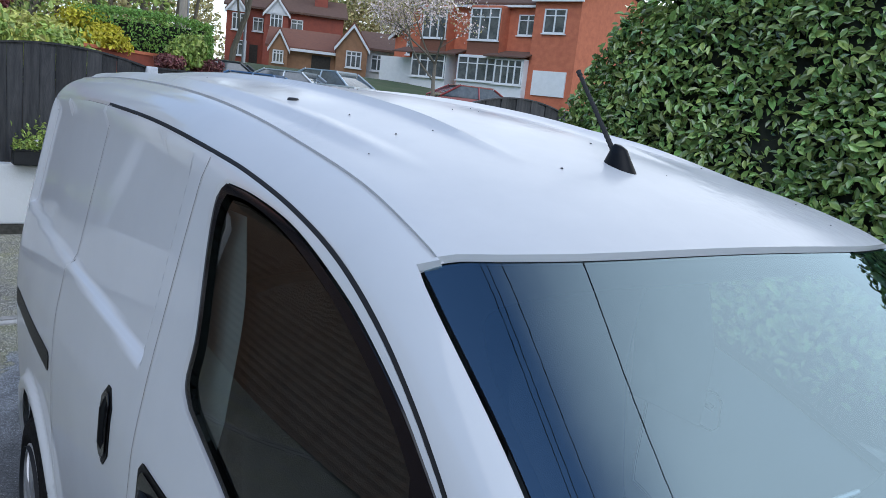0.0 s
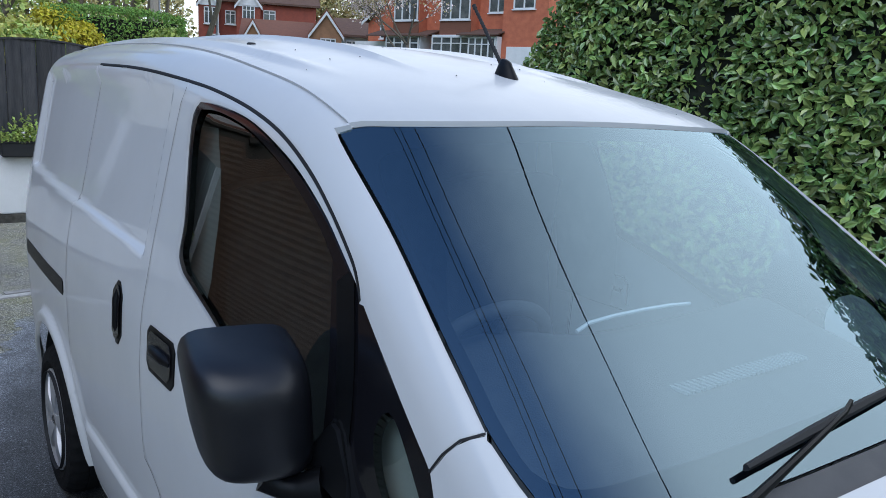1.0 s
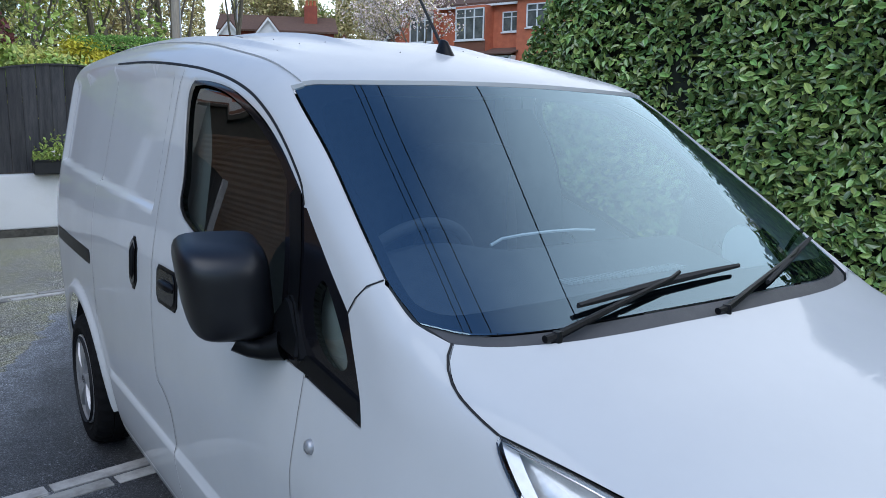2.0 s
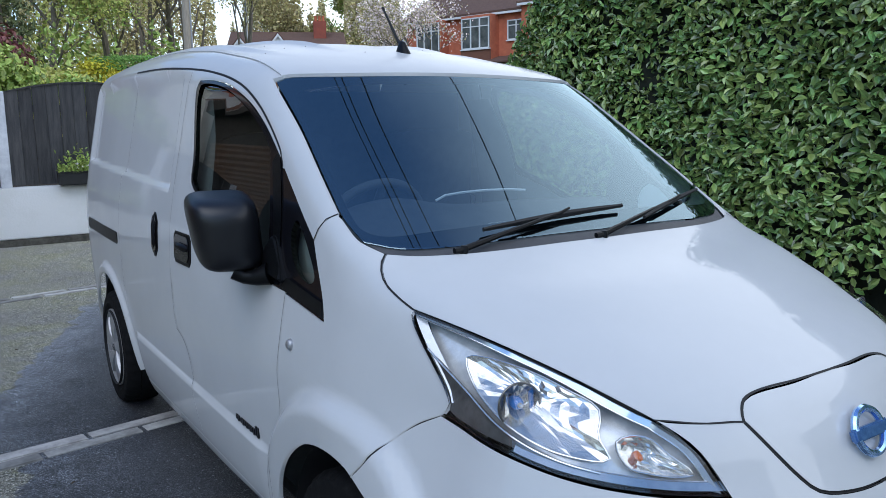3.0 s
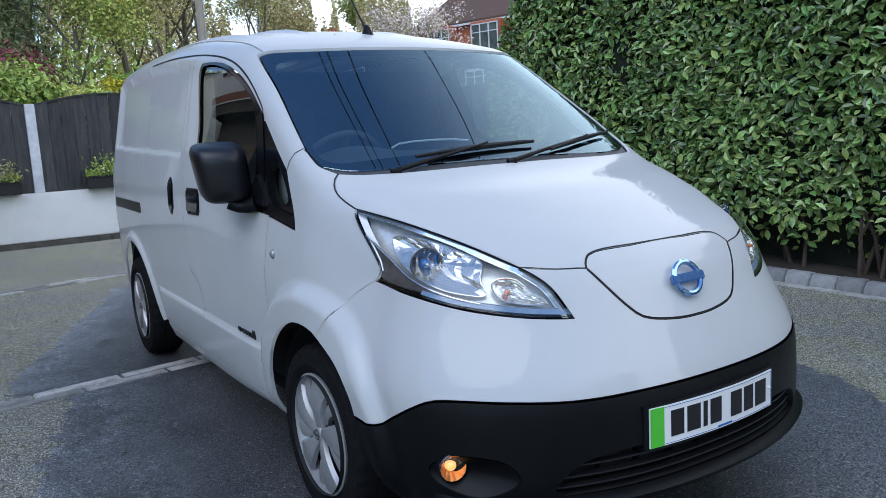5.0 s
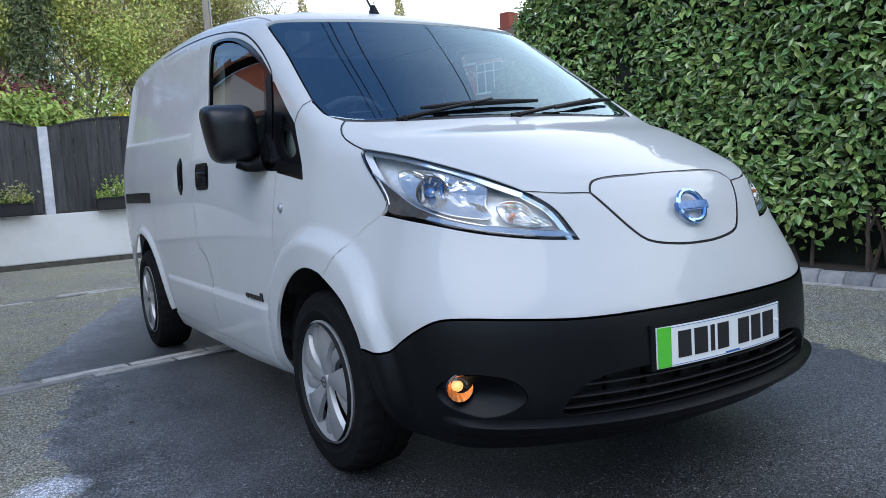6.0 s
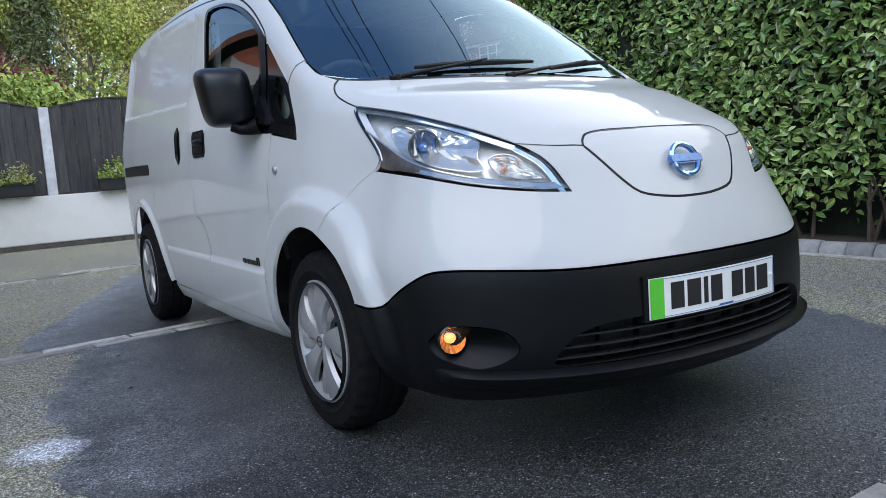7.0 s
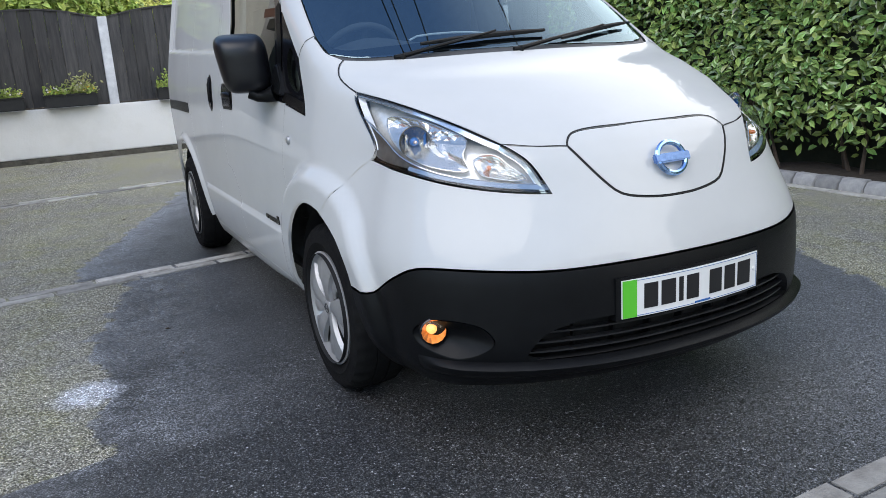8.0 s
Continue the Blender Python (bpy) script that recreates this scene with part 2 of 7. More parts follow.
def table(v, xs, ys):
    """Smooth lookup: monotone cubic through the pairs."""
    xs, ys = np.array(xs, float), np.array(ys, float)
    d = np.diff(ys) / np.diff(xs)
    m = np.concatenate([[d[0]], np.where(d[:-1] * d[1:] > 0, 2 * d[:-1] * d[1:] / (d[:-1] + d[1:] + 1e-12), 0), [d[-1]]])
    v = np.clip(v, xs[0], xs[-1])
    i = np.clip(np.searchsorted(xs, v) - 1, 0, len(xs) - 2)
    h = xs[i + 1] - xs[i]
    t = (v - xs[i]) / h
    return (2*t**3 - 3*t**2 + 1) * ys[i] + (t**3 - 2*t**2 + t) * h * m[i] + (3*t**2 - 2*t**3) * ys[i+1] + (t**3 - t**2) * h * m[i+1]

def step(v, a, b):
    t = np.clip((v - a) / (b - a), 0, 1)
    return t * t * (3 - 2 * t)

def smax(a, b, k):
    return np.maximum(a, b) + np.maximum(k - np.abs(a - b), 0) ** 2 / (4 * k)

SIL = curve([(-0.80, 0.20), (-0.93, 0.25), (-0.968, 0.34), (-0.972, 0.45), (-0.962, 0.57), (-0.92, 0.69), (-0.878, 0.785), (-0.838, 0.865),
             (-0.78, 0.925), (-0.62, 0.995), (-0.40, 1.075), (-0.14, 1.15), (0.15, 1.328), (0.42, 1.50), (0.65, 1.645), (0.80, 1.70), (1.0, 1.75), (1.35, 1.805),
             (1.8, 1.84), (2.4, 1.85), (3.0, 1.835), (3.42, 1.80), (3.55, 1.72), (3.60, 1.5), (3.63, 1.0), (3.64, 0.5), (3.60, 0.22), (3.4, 0.2), (1.4, 0.2)], 300, True)

def sdf(y, z):
    A, B = SIL, np.roll(SIL, -1, 0)
    out = np.empty(len(y))
    for s in range(0, len(y), 4000):
        q = np.stack([y[s:s+4000], z[s:s+4000]], 1)[:, None]
        e = (B - A)[None]
        w = q - A[None]
        t = np.clip((w * e).sum(2) / (e * e).sum(2), 0, 1)
        d2 = ((w - t[..., None] * e) ** 2).sum(2).min(1)
        c1, c2 = A[None, :, 1] <= q[..., 1], B[None, :, 1] <= q[..., 1]
        cr = e[..., 0] * w[..., 1] - e[..., 1] * w[..., 0]
        wn = (c1 & ~c2 & (cr > 0)).sum(1) - (~c1 & c2 & (cr < 0)).sum(1)
        out[s:s+4000] = np.sqrt(d2) * np.where(wn != 0, -1, 1)
    return out

def panel_top(y):
    """Where the pressed side panel begins and ends its slope below the roof."""
    z = table(y, [1.5, 1.63, 1.9, 2.34, 3.2], [1.664, 1.674, 1.694, 1.703, 1.684])
    return z, z - 0.014


def half_width(y, z):
    w = table(z, [0.15, 0.25, 0.32, 0.46, 0.60, 0.75, 0.92, 1.05, 1.20, 1.40, 1.65, 1.75, 1.95],
                 [0.70, 0.745, 0.765, 0.788, 0.80, 0.808, 0.812, 0.808, 0.787, 0.748, 0.698, 0.678, 0.62])
    w = w - 0.046 * step(y, 1.5, -0.2) * step(z, 0.75, 1.1)              # the cab narrows to the front
    w = w - 0.085 * step(y, 0.05, -0.42) * step(z, 0.55, 0.88)
    w = w - 0.02 * step(y, 2.6, 3.5) - 0.05 * step(y, 3.2, 3.7)
    rf, rr = np.hypot(y, z - 0.30), np.hypot(y - 2.725, z - 0.30)
    w = w + 0.043 * step(rf, 0.528, 0.468) * step(z, 0.15, 0.35)         # flares
    w = w + 0.022 * step(rr, 0.472, 0.442)
    w = w + 0.015 * step(z, 0.499, 0.486) * step(y, 0.45, 0.62) * step(y, 2.25, 2.15)   # crease along the doors
    return w

def body(P, exact=True):
    x, y, z = np.abs(P[:, 0]), P[:, 1], P[:, 2]
    D = table(z, [0.2, 0.90, 1.06, 1.17, 1.64, 1.9], [0.70, 0.69, 0.50, 0.29, 0.26, 0.2]) * step(y, 3.2, 1.5)
    n = table(z, [0.2, 0.55, 0.8, 2.0], [2.3, 2.3, 2.05, 2.05])
    off = D * (1 - np.maximum(1 - np.minimum(x / 0.87, 0.9995) ** n, 0) ** (1 / n))
    back = 0.12 * (x / 0.7) ** 4 * step(y, 3.2, 3.6)
    yy, zz = y - off + back, z + 0.13 * x ** 2 * step(y, 0.5, 1.3)
    s = sdf(yy, zz) if exact else rough_sdf(yy, zz)
    k = table(z, [0.2, 0.9, 1.2, 1.7], [0.10, 0.09, 0.06, 0.11])
    press = step(y, 1.50, 1.525) * step(y, 3.30, 3.275) * step(z, 1.232 + 0.030 * (y - 1.66), 1.248 + 0.030 * (y - 1.66)) * step(z, *panel_top(y))
    return smax(s, x - half_width(y, z), k) + 0.024 * press          # with the pressed side panel


GY, GZ = np.arange(-1.6, 4.6, 0.02), np.arange(-0.1, 2.6, 0.02)
GRID = sdf(*[g.ravel() for g in np.meshgrid(GY, GZ, indexing="ij")]).reshape(len(GY), len(GZ))


def rough_sdf(y, z):
    """The same outline distance by lookup, for a first guess."""
    a, b = np.clip((y + 1.6) / 0.02, 0, len(GY) - 1.001), np.clip((z + 0.1) / 0.02, 0, len(GZ) - 1.001)
    i, j = a.astype(int), b.astype(int)
    a, b = a - i, b - j
    return GRID[i, j] * (1 - a) * (1 - b) + GRID[i + 1, j] * a * (1 - b) + GRID[i, j + 1] * (1 - a) * b + GRID[i + 1, j + 1] * a * b


def shell_rays(chart, UV):
    """Chart 'top': (y, angle from upright round a long axis). 'front': (angle round an upright axis, z). 'back': (x, z)."""
    u, v = UV[:, 0], UV[:, 1]
    o = np.zeros_like(u)
    if chart == "top":
        return np.stack([o, u, o + 0.6], 1), np.stack([np.sin(v / 0.9), o, np.cos(v / 0.9)], 1)
    if chart == "front":
        return np.stack([o, o + 0.1, v], 1), np.stack([np.sin(u / 0.8), -np.cos(u / 0.8), o], 1)
    return np.stack([u, o + 2.6, v], 1), np.stack([o, o + 1, o], 1)


def onto(chart, UV, depth=0.0):
    """Points of the chart laid on the skin, or that deep below it."""
    UV = np.asarray(UV, float)
    O, D = shell_rays(chart, UV)
    f = lambda r, exact: body(O + r[:, None] * D, exact) + depth
    R = np.linspace(0.1, 1.5, 15)
    V = np.stack([f(np.full(len(UV), r), False) for r in R], 1) > 0
    k = np.where(V.any(1), V.argmax(1), 14)
    b = R[k]
    a = R[np.maximum(k - 1, 0)]
    for _ in range(9):
        m = (a + b) / 2
        pos = f(m, False) > 0
        b, a = np.where(pos, m, b), np.where(pos, a, m)
    r0, r1 = (a + b) / 2 - 0.004, (a + b) / 2 + 0.002
    f0, f1 = f(r0, True), f(r1, True)
    for _ in range(3):
        s = np.where(np.abs(f1 - f0) > 1e-9, (f1 - f0), 1.0)
        r2 = r1 - np.clip(f1 * (r1 - r0) / s, -0.03, 0.03)
        r0, f0, r1 = r1, f1, r2
        f1 = f(r1, True)
    return O + r1[:, None] * D


def flat(chart, P):
    """The chart coordinates of places in space."""
    P = np.array(P, float)
    if chart == "top":
        return np.stack([P[:, 1], 0.9 * np.arctan2(P[:, 0], P[:, 2] - 0.6)], 1)
    if chart == "front":
        return np.stack([0.8 * np.arctan2(P[:, 0], 0.1 - P[:, 1]), P[:, 2]], 1)
    return P[:, [0, 2]]


def side(*yz):
    """Places on the flank from (y, z) pairs."""
    A = np.array(yz, float)
    return np.stack([half_width(A[:, 0], A[:, 1]), A[:, 0], A[:, 1]], 1)


def loop(chart, *runs, gap=0.02):
    """A closed outline from runs of places, each a smooth curve; the corners between runs stay sharp."""
    out = []
    for run in runs:
        q = flat(chart, run)
        if len(q) == 1:
            out.append(q)
            continue
        ln = np.linalg.norm(np.diff(q, axis=0), axis=1).sum()
        out.append(curve(q, max(2, int(ln / gap) + 1)) if len(q) > 2 else q[0] + np.linspace(0, 1, max(2, int(ln / gap) + 1))[:, None] * (q[1] - q[0]))
    L = np.vstack(out)
    # close with even steps between the runs
    res = []
    for p, q in zip(L, np.roll(L, -1, 0)):
        d = np.linalg.norm(q - p)
        if d < 1e-5:
            continue
        for t in np.linspace(0, 1, max(1, int(round(d / gap))), endpoint=False):
            res.append(p + t * (q - p))
    L = np.array(res)
    area = (L[:, 0] * np.roll(L[:, 1], -1) - np.roll(L[:, 0], -1) * L[:, 1]).sum()
    return L if area > 0 else L[::-1].copy()


def inset(L, g):
    e = np.roll(L, -1, 0) - np.roll(L, 1, 0)
    e /= np.linalg.norm(e, axis=1)[:, None] + 1e-9
    return L + g * np.stack([-e[:, 1], e[:, 0]], 1)


def inside(L, Q):
    A, B = L, np.roll(L, -1, 0)
    y = Q[:, 1:2]
    cross = (A[None, :, 1] > y) != (B[None, :, 1] > y)
    x = A[None, :, 0] + (y - A[None, :, 1]) * (B - A)[None, :, 0] / np.where(np.abs((B - A)[:, 1]) < 1e-12, 1e-12, (B - A)[:, 1])[None]
    return (cross & (Q[:, 0:1] < x)).sum(1) % 2 == 1


def near(L, Q):
    return np.min(np.linalg.norm(Q[:, None] - L[None], axis=2), axis=1)


def slope(W, reach=0.012):
    """Outward normals of the skin at these places."""
    G = np.stack([body(W + d) - body(W - d) for d in reach * np.eye(3)], 1)
    return G / (np.linalg.norm(G, axis=1)[:, None] + 1e-9)


def skin(chart, outline, holes=(), depth=0.0, step_size=0.022, rim=0.012, gap=0.003, bulge=None, reach=0.012):
    """A sheet of the body inside the outline (and outside the holes), with an edge that turns inward."""
    from mathutils.geometry import delaunay_2d_cdt
    L = inset(outline, gap)
    H = [inset(h, -gap) for h in holes]
    lo, hi = L.min(0), L.max(0)
    gx, gy = np.arange(lo[0], hi[0], step_size), np.arange(lo[1], hi[1], step_size * 0.87)
    X, Y = np.meshgrid(gx, gy)
    X = X + (np.arange(len(gy)) % 2)[:, None] * step_size / 2
    Q = np.stack([X.ravel(), Y.ravel()], 1)
    Q = Q[inside(L, Q)]
    ok = np.ones(len(Q), bool)
    for ring in (L, *H):
        for s in range(0, len(Q), 3000):
            ok[s:s+3000] &= near(ring, Q[s:s+3000]) > step_size * 0.55
    for h in H:
        ok &= ~inside(h, Q)
    Q = Q[ok]
    rings, edges, k = [L, *H], [], 0
    for r in rings:
        n = len(r)
        edges += [(k + i, k + (i + 1) % n) for i in range(n)]
        k += n
    P = np.vstack(rings + [Q])
    vs, es, fs, ov, _, _ = delaunay_2d_cdt([Vector(p) for p in P], edges, [], 0, 1e-6)
    V = np.array([tuple(p) for p in vs])
    T = np.array([t for t in fs if len(t) == 3])
    C = V[T].mean(1)
    keep = inside(L, C)
    for h in H:
        keep &= ~inside(h, C)
    T = T[keep]
    a, b, c = V[T[:, 0]], V[T[:, 1]], V[T[:, 2]]
    T = T[np.abs((b - a)[:, 0] * (c - a)[:, 1] - (b - a)[:, 1] * (c - a)[:, 0]) > 1e-9]
    W = onto(chart, V, depth)
    if bulge is not None:
        O, D = shell_rays(chart, V)
        W = W + D * bulge(V)[:, None]
    s = Shape()
    flip = chart != "front"
    s.add(W, [tuple(reversed(t)) if flip else tuple(t) for t in T])
    s.n = [slope(W, reach)] if bulge is None else None
    if rim:
        for r in rings:
            W0 = onto(chart, r, depth)
            O, D = shell_rays(chart, r)
            if bulge is not None:
                W0 = W0 + D * bulge(r)[:, None]
            W1 = W0 - D * rim
            n = len(r)
            if s.n:
                s.n += [slope(W0, reach)] * 2
            s.add(np.vstack([W0, W1]), [(i, (i + 1) % n, n + (i + 1) % n, n + i) for i in range(n)])
    if s.n:
        s.n = np.vstack(s.n)
    return s


def seam(chart, run, width=0.016, depth=0.007):
    """A dark strip below the joint between two sheets."""
    q = flat(chart, run)
    ln = np.linalg.norm(np.diff(q, axis=0), axis=1).sum()
    q = curve(q, max(3, int(ln / 0.025)))
    e = np.gradient(q, axis=0)
    e /= np.linalg.norm(e, axis=1)[:, None] + 1e-9
    nrm = np.stack([-e[:, 1], e[:, 0]], 1) * width / 2
    A, B = onto(chart, q + nrm, depth), onto(chart, q - nrm, depth)
    n = len(q)
    return Shape().add(np.vstack([A, B]), [(i, i + 1, n + i + 1, n + i) for i in range(n - 1)])


# ---- the van ----
van = thing("van", "white panel van with black lower bumper parked on tarmac", "van")


def pair(name, shape, material, label="", **more):
    """The part on the driver's flank and its mirror image on the other."""
    a = part(name, mirrored(shape), material, van, label, **more)
    b = part(name, shape, material, van, label, **more)
    return a, b


def flip_y(run):
    return list(reversed(list(run)))


GLASS_TOP = [(x_, 0.660 + 0.06 * x_ ** 2 + 0.31 * x_ ** 4, 1.649 - 0.049 * x_ ** 2) for x_ in (0.0, 0.10, 0.21, 0.32, 0.42, 0.52, 0.58)] + [(0.639, 0.73, 1.629)]
GLASS_SIDE = [(0.639, 0.73, 1.629), (0.669, 0.482, 1.48), (0.702, 0.25, 1.321), (0.713, 0.15, 1.25), (0.706, 0.06, 1.197), (0.668, -0.01, 1.166)]
BONNET_BACK = [(0.668, -0.01, 1.166), (0.60, -0.046, 1.16), (0.475, -0.082, 1.158), (0.334, -0.103, 1.159), (0.16, -0.114, 1.16), (0.0, -0.118, 1.16)]
BONNET_EDGE = [(0.668, -0.01, 1.166), (0.695, -0.037, 1.141), (0.714, -0.081, 1.111), (0.714, -0.132, 1.088), (0.705, -0.188, 1.066)]
LAMP_TOP = [(0.705, -0.188, 1.066), (0.635, -0.365, 1.027), (0.556, -0.535, 0.975), (0.469, -0.698, 0.908)]
LAMP_NOSE = [(0.469, -0.698, 0.908), (0.425, -0.768, 0.858), (0.388, -0.825, 0.772)]
LAMP_FOOT = [(0.388, -0.825, 0.772), (0.50, -0.775, 0.783), (0.612, -0.698, 0.803), (0.70, -0.545, 0.838), (0.728, -0.335, 0.862)]
LAMP_BACK = [(0.728, -0.335, 0.862), (0.72, -0.35, 0.886), (0.718, -0.335, 0.91), (0.712, -0.188, 1.05), (0.705, -0.188, 1.066)]
BONNET_NOSE = [(0.469, -0.698, 0.908), (0.39, -0.745, 0.899), (0.302, -0.779, 0.894)]
LID_TOP = [(0.302, -0.779, 0.894), (0.290, -0.764, 0.913), (0.255, -0.751, 0.927), (0.10, -0.762, 0.934), (0.0, -0.765, 0.937)]
LID_SIDE = [(0.302, -0.779, 0.894), (0.225, -0.86, 0.785), (0.196, -0.884, 0.757), (0.165, -0.895, 0.745), (0.07, -0.907, 0.732), (0.0, -0.909, 0.730)]
WING_SEAM = [(0.728, -0.335, 0.862), (0.75, -0.263, 0.821), (0.80, -0.196, 0.759), (0.832, -0.165, 0.714), (0.842, -0.12, 0.669)]
BLACK_LINE = [(0.835, -0.35, 0.475), (0.806, -0.471, 0.478), (0.793, -0.505, 0.50), (0.775, -0.588, 0.550), (0.742, -0.65, 0.582), (0.704, -0.698, 0.588), (0.60, -0.79, 0.583),
              (0.445, -0.878, 0.574), (0.235, -0.94, 0.575), (0.0, -0.957, 0.575)]
ROOF_GAP = [(0.741, 0.471, 1.377), (0.731, 0.502, 1.417), (0.723, 0.551, 1.455), (0.714, 0.625, 1.505), (0.705, 0.716, 1.557), (0.694, 0.852, 1.612), (0.683, 1.023, 1.649),
            (0.677, 1.247, 1.680), (0.679, 1.42, 1.697)]
ROOF_GAP_REAR = [(0.679, 1.42, 1.697), (0.677, 1.853, 1.722), (0.675, 2.33, 1.729), (0.683, 2.375, 1.718)]
DITCH = [(0.614, 0.722, 1.633), (0.60, 1.0, 1.71), (0.588, 1.6, 1.79), (0.58, 2.4, 1.80), (0.57, 3.38, 1.77)]
WIN_TOP = [(0.694, 1.31, 1.655), (0.691, 1.203, 1.652), (0.694, 1.028, 1.633), (0.705, 0.854, 1.589), (0.712, 0.751, 1.551), (0.721, 0.631, 1.489), (0.729, 0.559, 1.442), (0.741, 0.455, 1.37)]
WIN_FRONT = [(0.741, 0.455, 1.37), (0.753, 0.371, 1.30), (0.766, 0.224, 1.187), (0.784, 0.144, 1.045), (0.788, 0.12, 0.985)]
WIN_FOOT = [(0.788, 0.12, 0.985), (0.797, 0.45, 1.033), (0.80, 0.66, 1.08), (0.797, 0.848, 1.142), (0.788, 0.996, 1.194), (0.778, 1.213, 1.255)]
WIN_BACK = [(0.778, 1.213, 1.255), (0.771, 1.257, 1.287), (0.755, 1.264, 1.367), (0.704, 1.336, 1.62), (0.694, 1.31, 1.655)]


def arc(cy, cz, r, a0, a1, n=16):
    return side(*[(cy + r * math.cos(radians(a0 + (a1 - a0) * i / (n - 1))), cz + r * math.sin(radians(a0 + (a1 - a0) * i / (n - 1)))) for i in range(n)])


def full(run):
    """A run from the flank to the middle, carried on to the other flank."""
    return list(run) + [(-x, y, z) for x, y, z in reversed(list(run)[:-1])]


DOOR_BACK = side((1.42, 1.69), (1.43, 1.5), (1.44, 1.1), (1.447, 0.72), (1.44, 0.685))
DOOR_STEP = side((1.44, 0.685), (1.38, 0.668), (1.32, 0.63), (1.295, 0.57), (1.282, 0.49))
DOOR_LOW = side((1.282, 0.49), (1.275, 0.275))
DOOR_FOOT = side((1.275, 0.275), (0.452, 0.268))
DOOR_FRONT = side((0.452, 0.268), (0.425, 0.42), (0.405, 0.56), (0.381, 0.685), (0.383, 0.79), (0.372, 0.873), (0.363, 1.02))
ARCH_F = side(*[(0.012 + r_ * math.cos(radians(a_)), 0.30 + r_ * math.sin(radians(a_))) for a_ in np.linspace(-8, 106, 18) for r_ in (0.372 + 0.022 * float(step(np.array(a_), 50, 106)),)])
ARCH_R1 = arc(2.70, 0.30, 0.415, 147, 177)
ARCH_R2 = arc(2.70, 0.30, 0.415, 8, 147)

# sheets of the roof and flanks
roof = skin("top", loop("top", full(GLASS_TOP[::-1])[::-1], DITCH, [(0.57, 3.38, 1.77), (-0.57, 3.38, 1.77)], [(-x, y, z) for x, y, z in DITCH[::-1]]), step_size=0.017,
            bulge=lambda Q: 0.0025 + 0.006 * (np.cos(np.clip(np.abs(np.abs(Q[:, 1]) - 0.19) / 0.022, 0, 1) * np.pi) + np.cos(np.clip(np.abs(np.abs(Q[:, 1]) - 0.36) / 0.022, 0, 1) * np.pi) + 2) * 1.3 * step(Q[:, 0], 0.95, 1.35))
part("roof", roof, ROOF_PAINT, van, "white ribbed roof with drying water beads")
pillar = skin("top", loop("top", DITCH, [(0.57, 3.38, 1.77), (0.66, 3.38, 1.70)], [(0.66, 3.38, 1.70), (0.675, 3.0, 1.722), (0.675, 2.4, 1.729)], ROOF_GAP_REAR[::-1][1:], ROOF_GAP[::-1],
                          WIN_FRONT[1:3], [(0.766, 0.224, 1.187), (0.745, 0.19, 1.235), (0.713, 0.158, 1.256)], GLASS_SIDE[:4][::-1]), step_size=0.016)
pair("roof_rail", pillar, PAINT)
door = skin("top", loop("top", ROOF_GAP, DOOR_BACK, DOOR_STEP, DOOR_LOW, DOOR_FOOT, DOOR_FRONT, WIN_FOOT[1:], WIN_BACK, WIN_TOP), step_size=0.0155, reach=0.008)
pair("front_door", door, PAINT)
slide = skin("top", loop("top", ROOF_GAP_REAR[:3], side((2.346, 1.70), (2.346, 1.3), (2.346, 0.53)), ARCH_R1, side((2.28, 0.28), (1.275, 0.275)), DOOR_LOW[::-1], DOOR_STEP[::-1], DOOR_BACK[::-1]), step_size=0.0125, reach=0.006)
pair("sliding_door", slide, PAINT)
quarter = skin("top", loop("top", [(0.675, 2.346, 1.729), (0.675, 3.0, 1.722), (0.66, 3.38, 1.70)], side((3.40, 1.5), (3.44, 1.0), (3.44, 0.4)), side((3.44, 0.36), (3.12, 0.36)), ARCH_R2,
                               side((2.346, 0.53), (2.346, 1.3), (2.346, 1.70))), step_size=0.0135, reach=0.006)
pair("rear_quarter", quarter, PAINT)
wing = skin("top", loop("top", [(0.713, 0.158, 1.256), (0.745, 0.19, 1.235), (0.766, 0.224, 1.187)], WIN_FRONT[2:], WIN_FOOT[:2][:1], [(0.79, 0.363, 1.02)], DOOR_FRONT[::-1], ARCH_F, WING_SEAM[::-1],
                            LAMP_BACK, BONNET_EDGE[::-1], GLASS_SIDE[::-1][:3]), step_size=0.016)
pair("front_wing", wing, PAINT)
sill = skin("top", loop("top", side((0.46, 0.262), (2.26, 0.272)), side((2.26, 0.215), (0.47, 0.205))), step_size=0.03, gap=0.001)
pair("sill", sill, PAINT)
rear = skin("back", loop("back", [(-0.66, 3.4, 1.66), (0.66, 3.4, 1.66)], [(0.68, 3.4, 1.0), (0.68, 3.4, 0.35)], [(-0.68, 3.4, 0.35), (-0.68, 3.4, 1.0)]), step_size=0.06)
part("rear_door", rear, PAINT, van)
bonnet = skin("top", loop("top", full(BONNET_BACK), [(-x, y, z) for x, y, z in BONNET_EDGE], [(-x, y, z) for x, y, z in LAMP_TOP], [(-x, y, z) for x, y, z in BONNET_NOSE],
                              full(LID_TOP)[::-1], BONNET_NOSE[::-1], LAMP_TOP[::-1], BONNET_EDGE[::-1]), step_size=0.02, gap=0.003, reach=0.03)
part("bonnet", bonnet, PAINT, van)
lid = skin("front", loop("front", full(LID_TOP), full(LID_SIDE)[::-1]), step_size=0.02, gap=0.004)
part("charge_lid", lid, PAINT, van)
ARCH_TIP = side((-0.12, 0.669), (-0.265, 0.597), (-0.33, 0.53), (-0.352, 0.475))
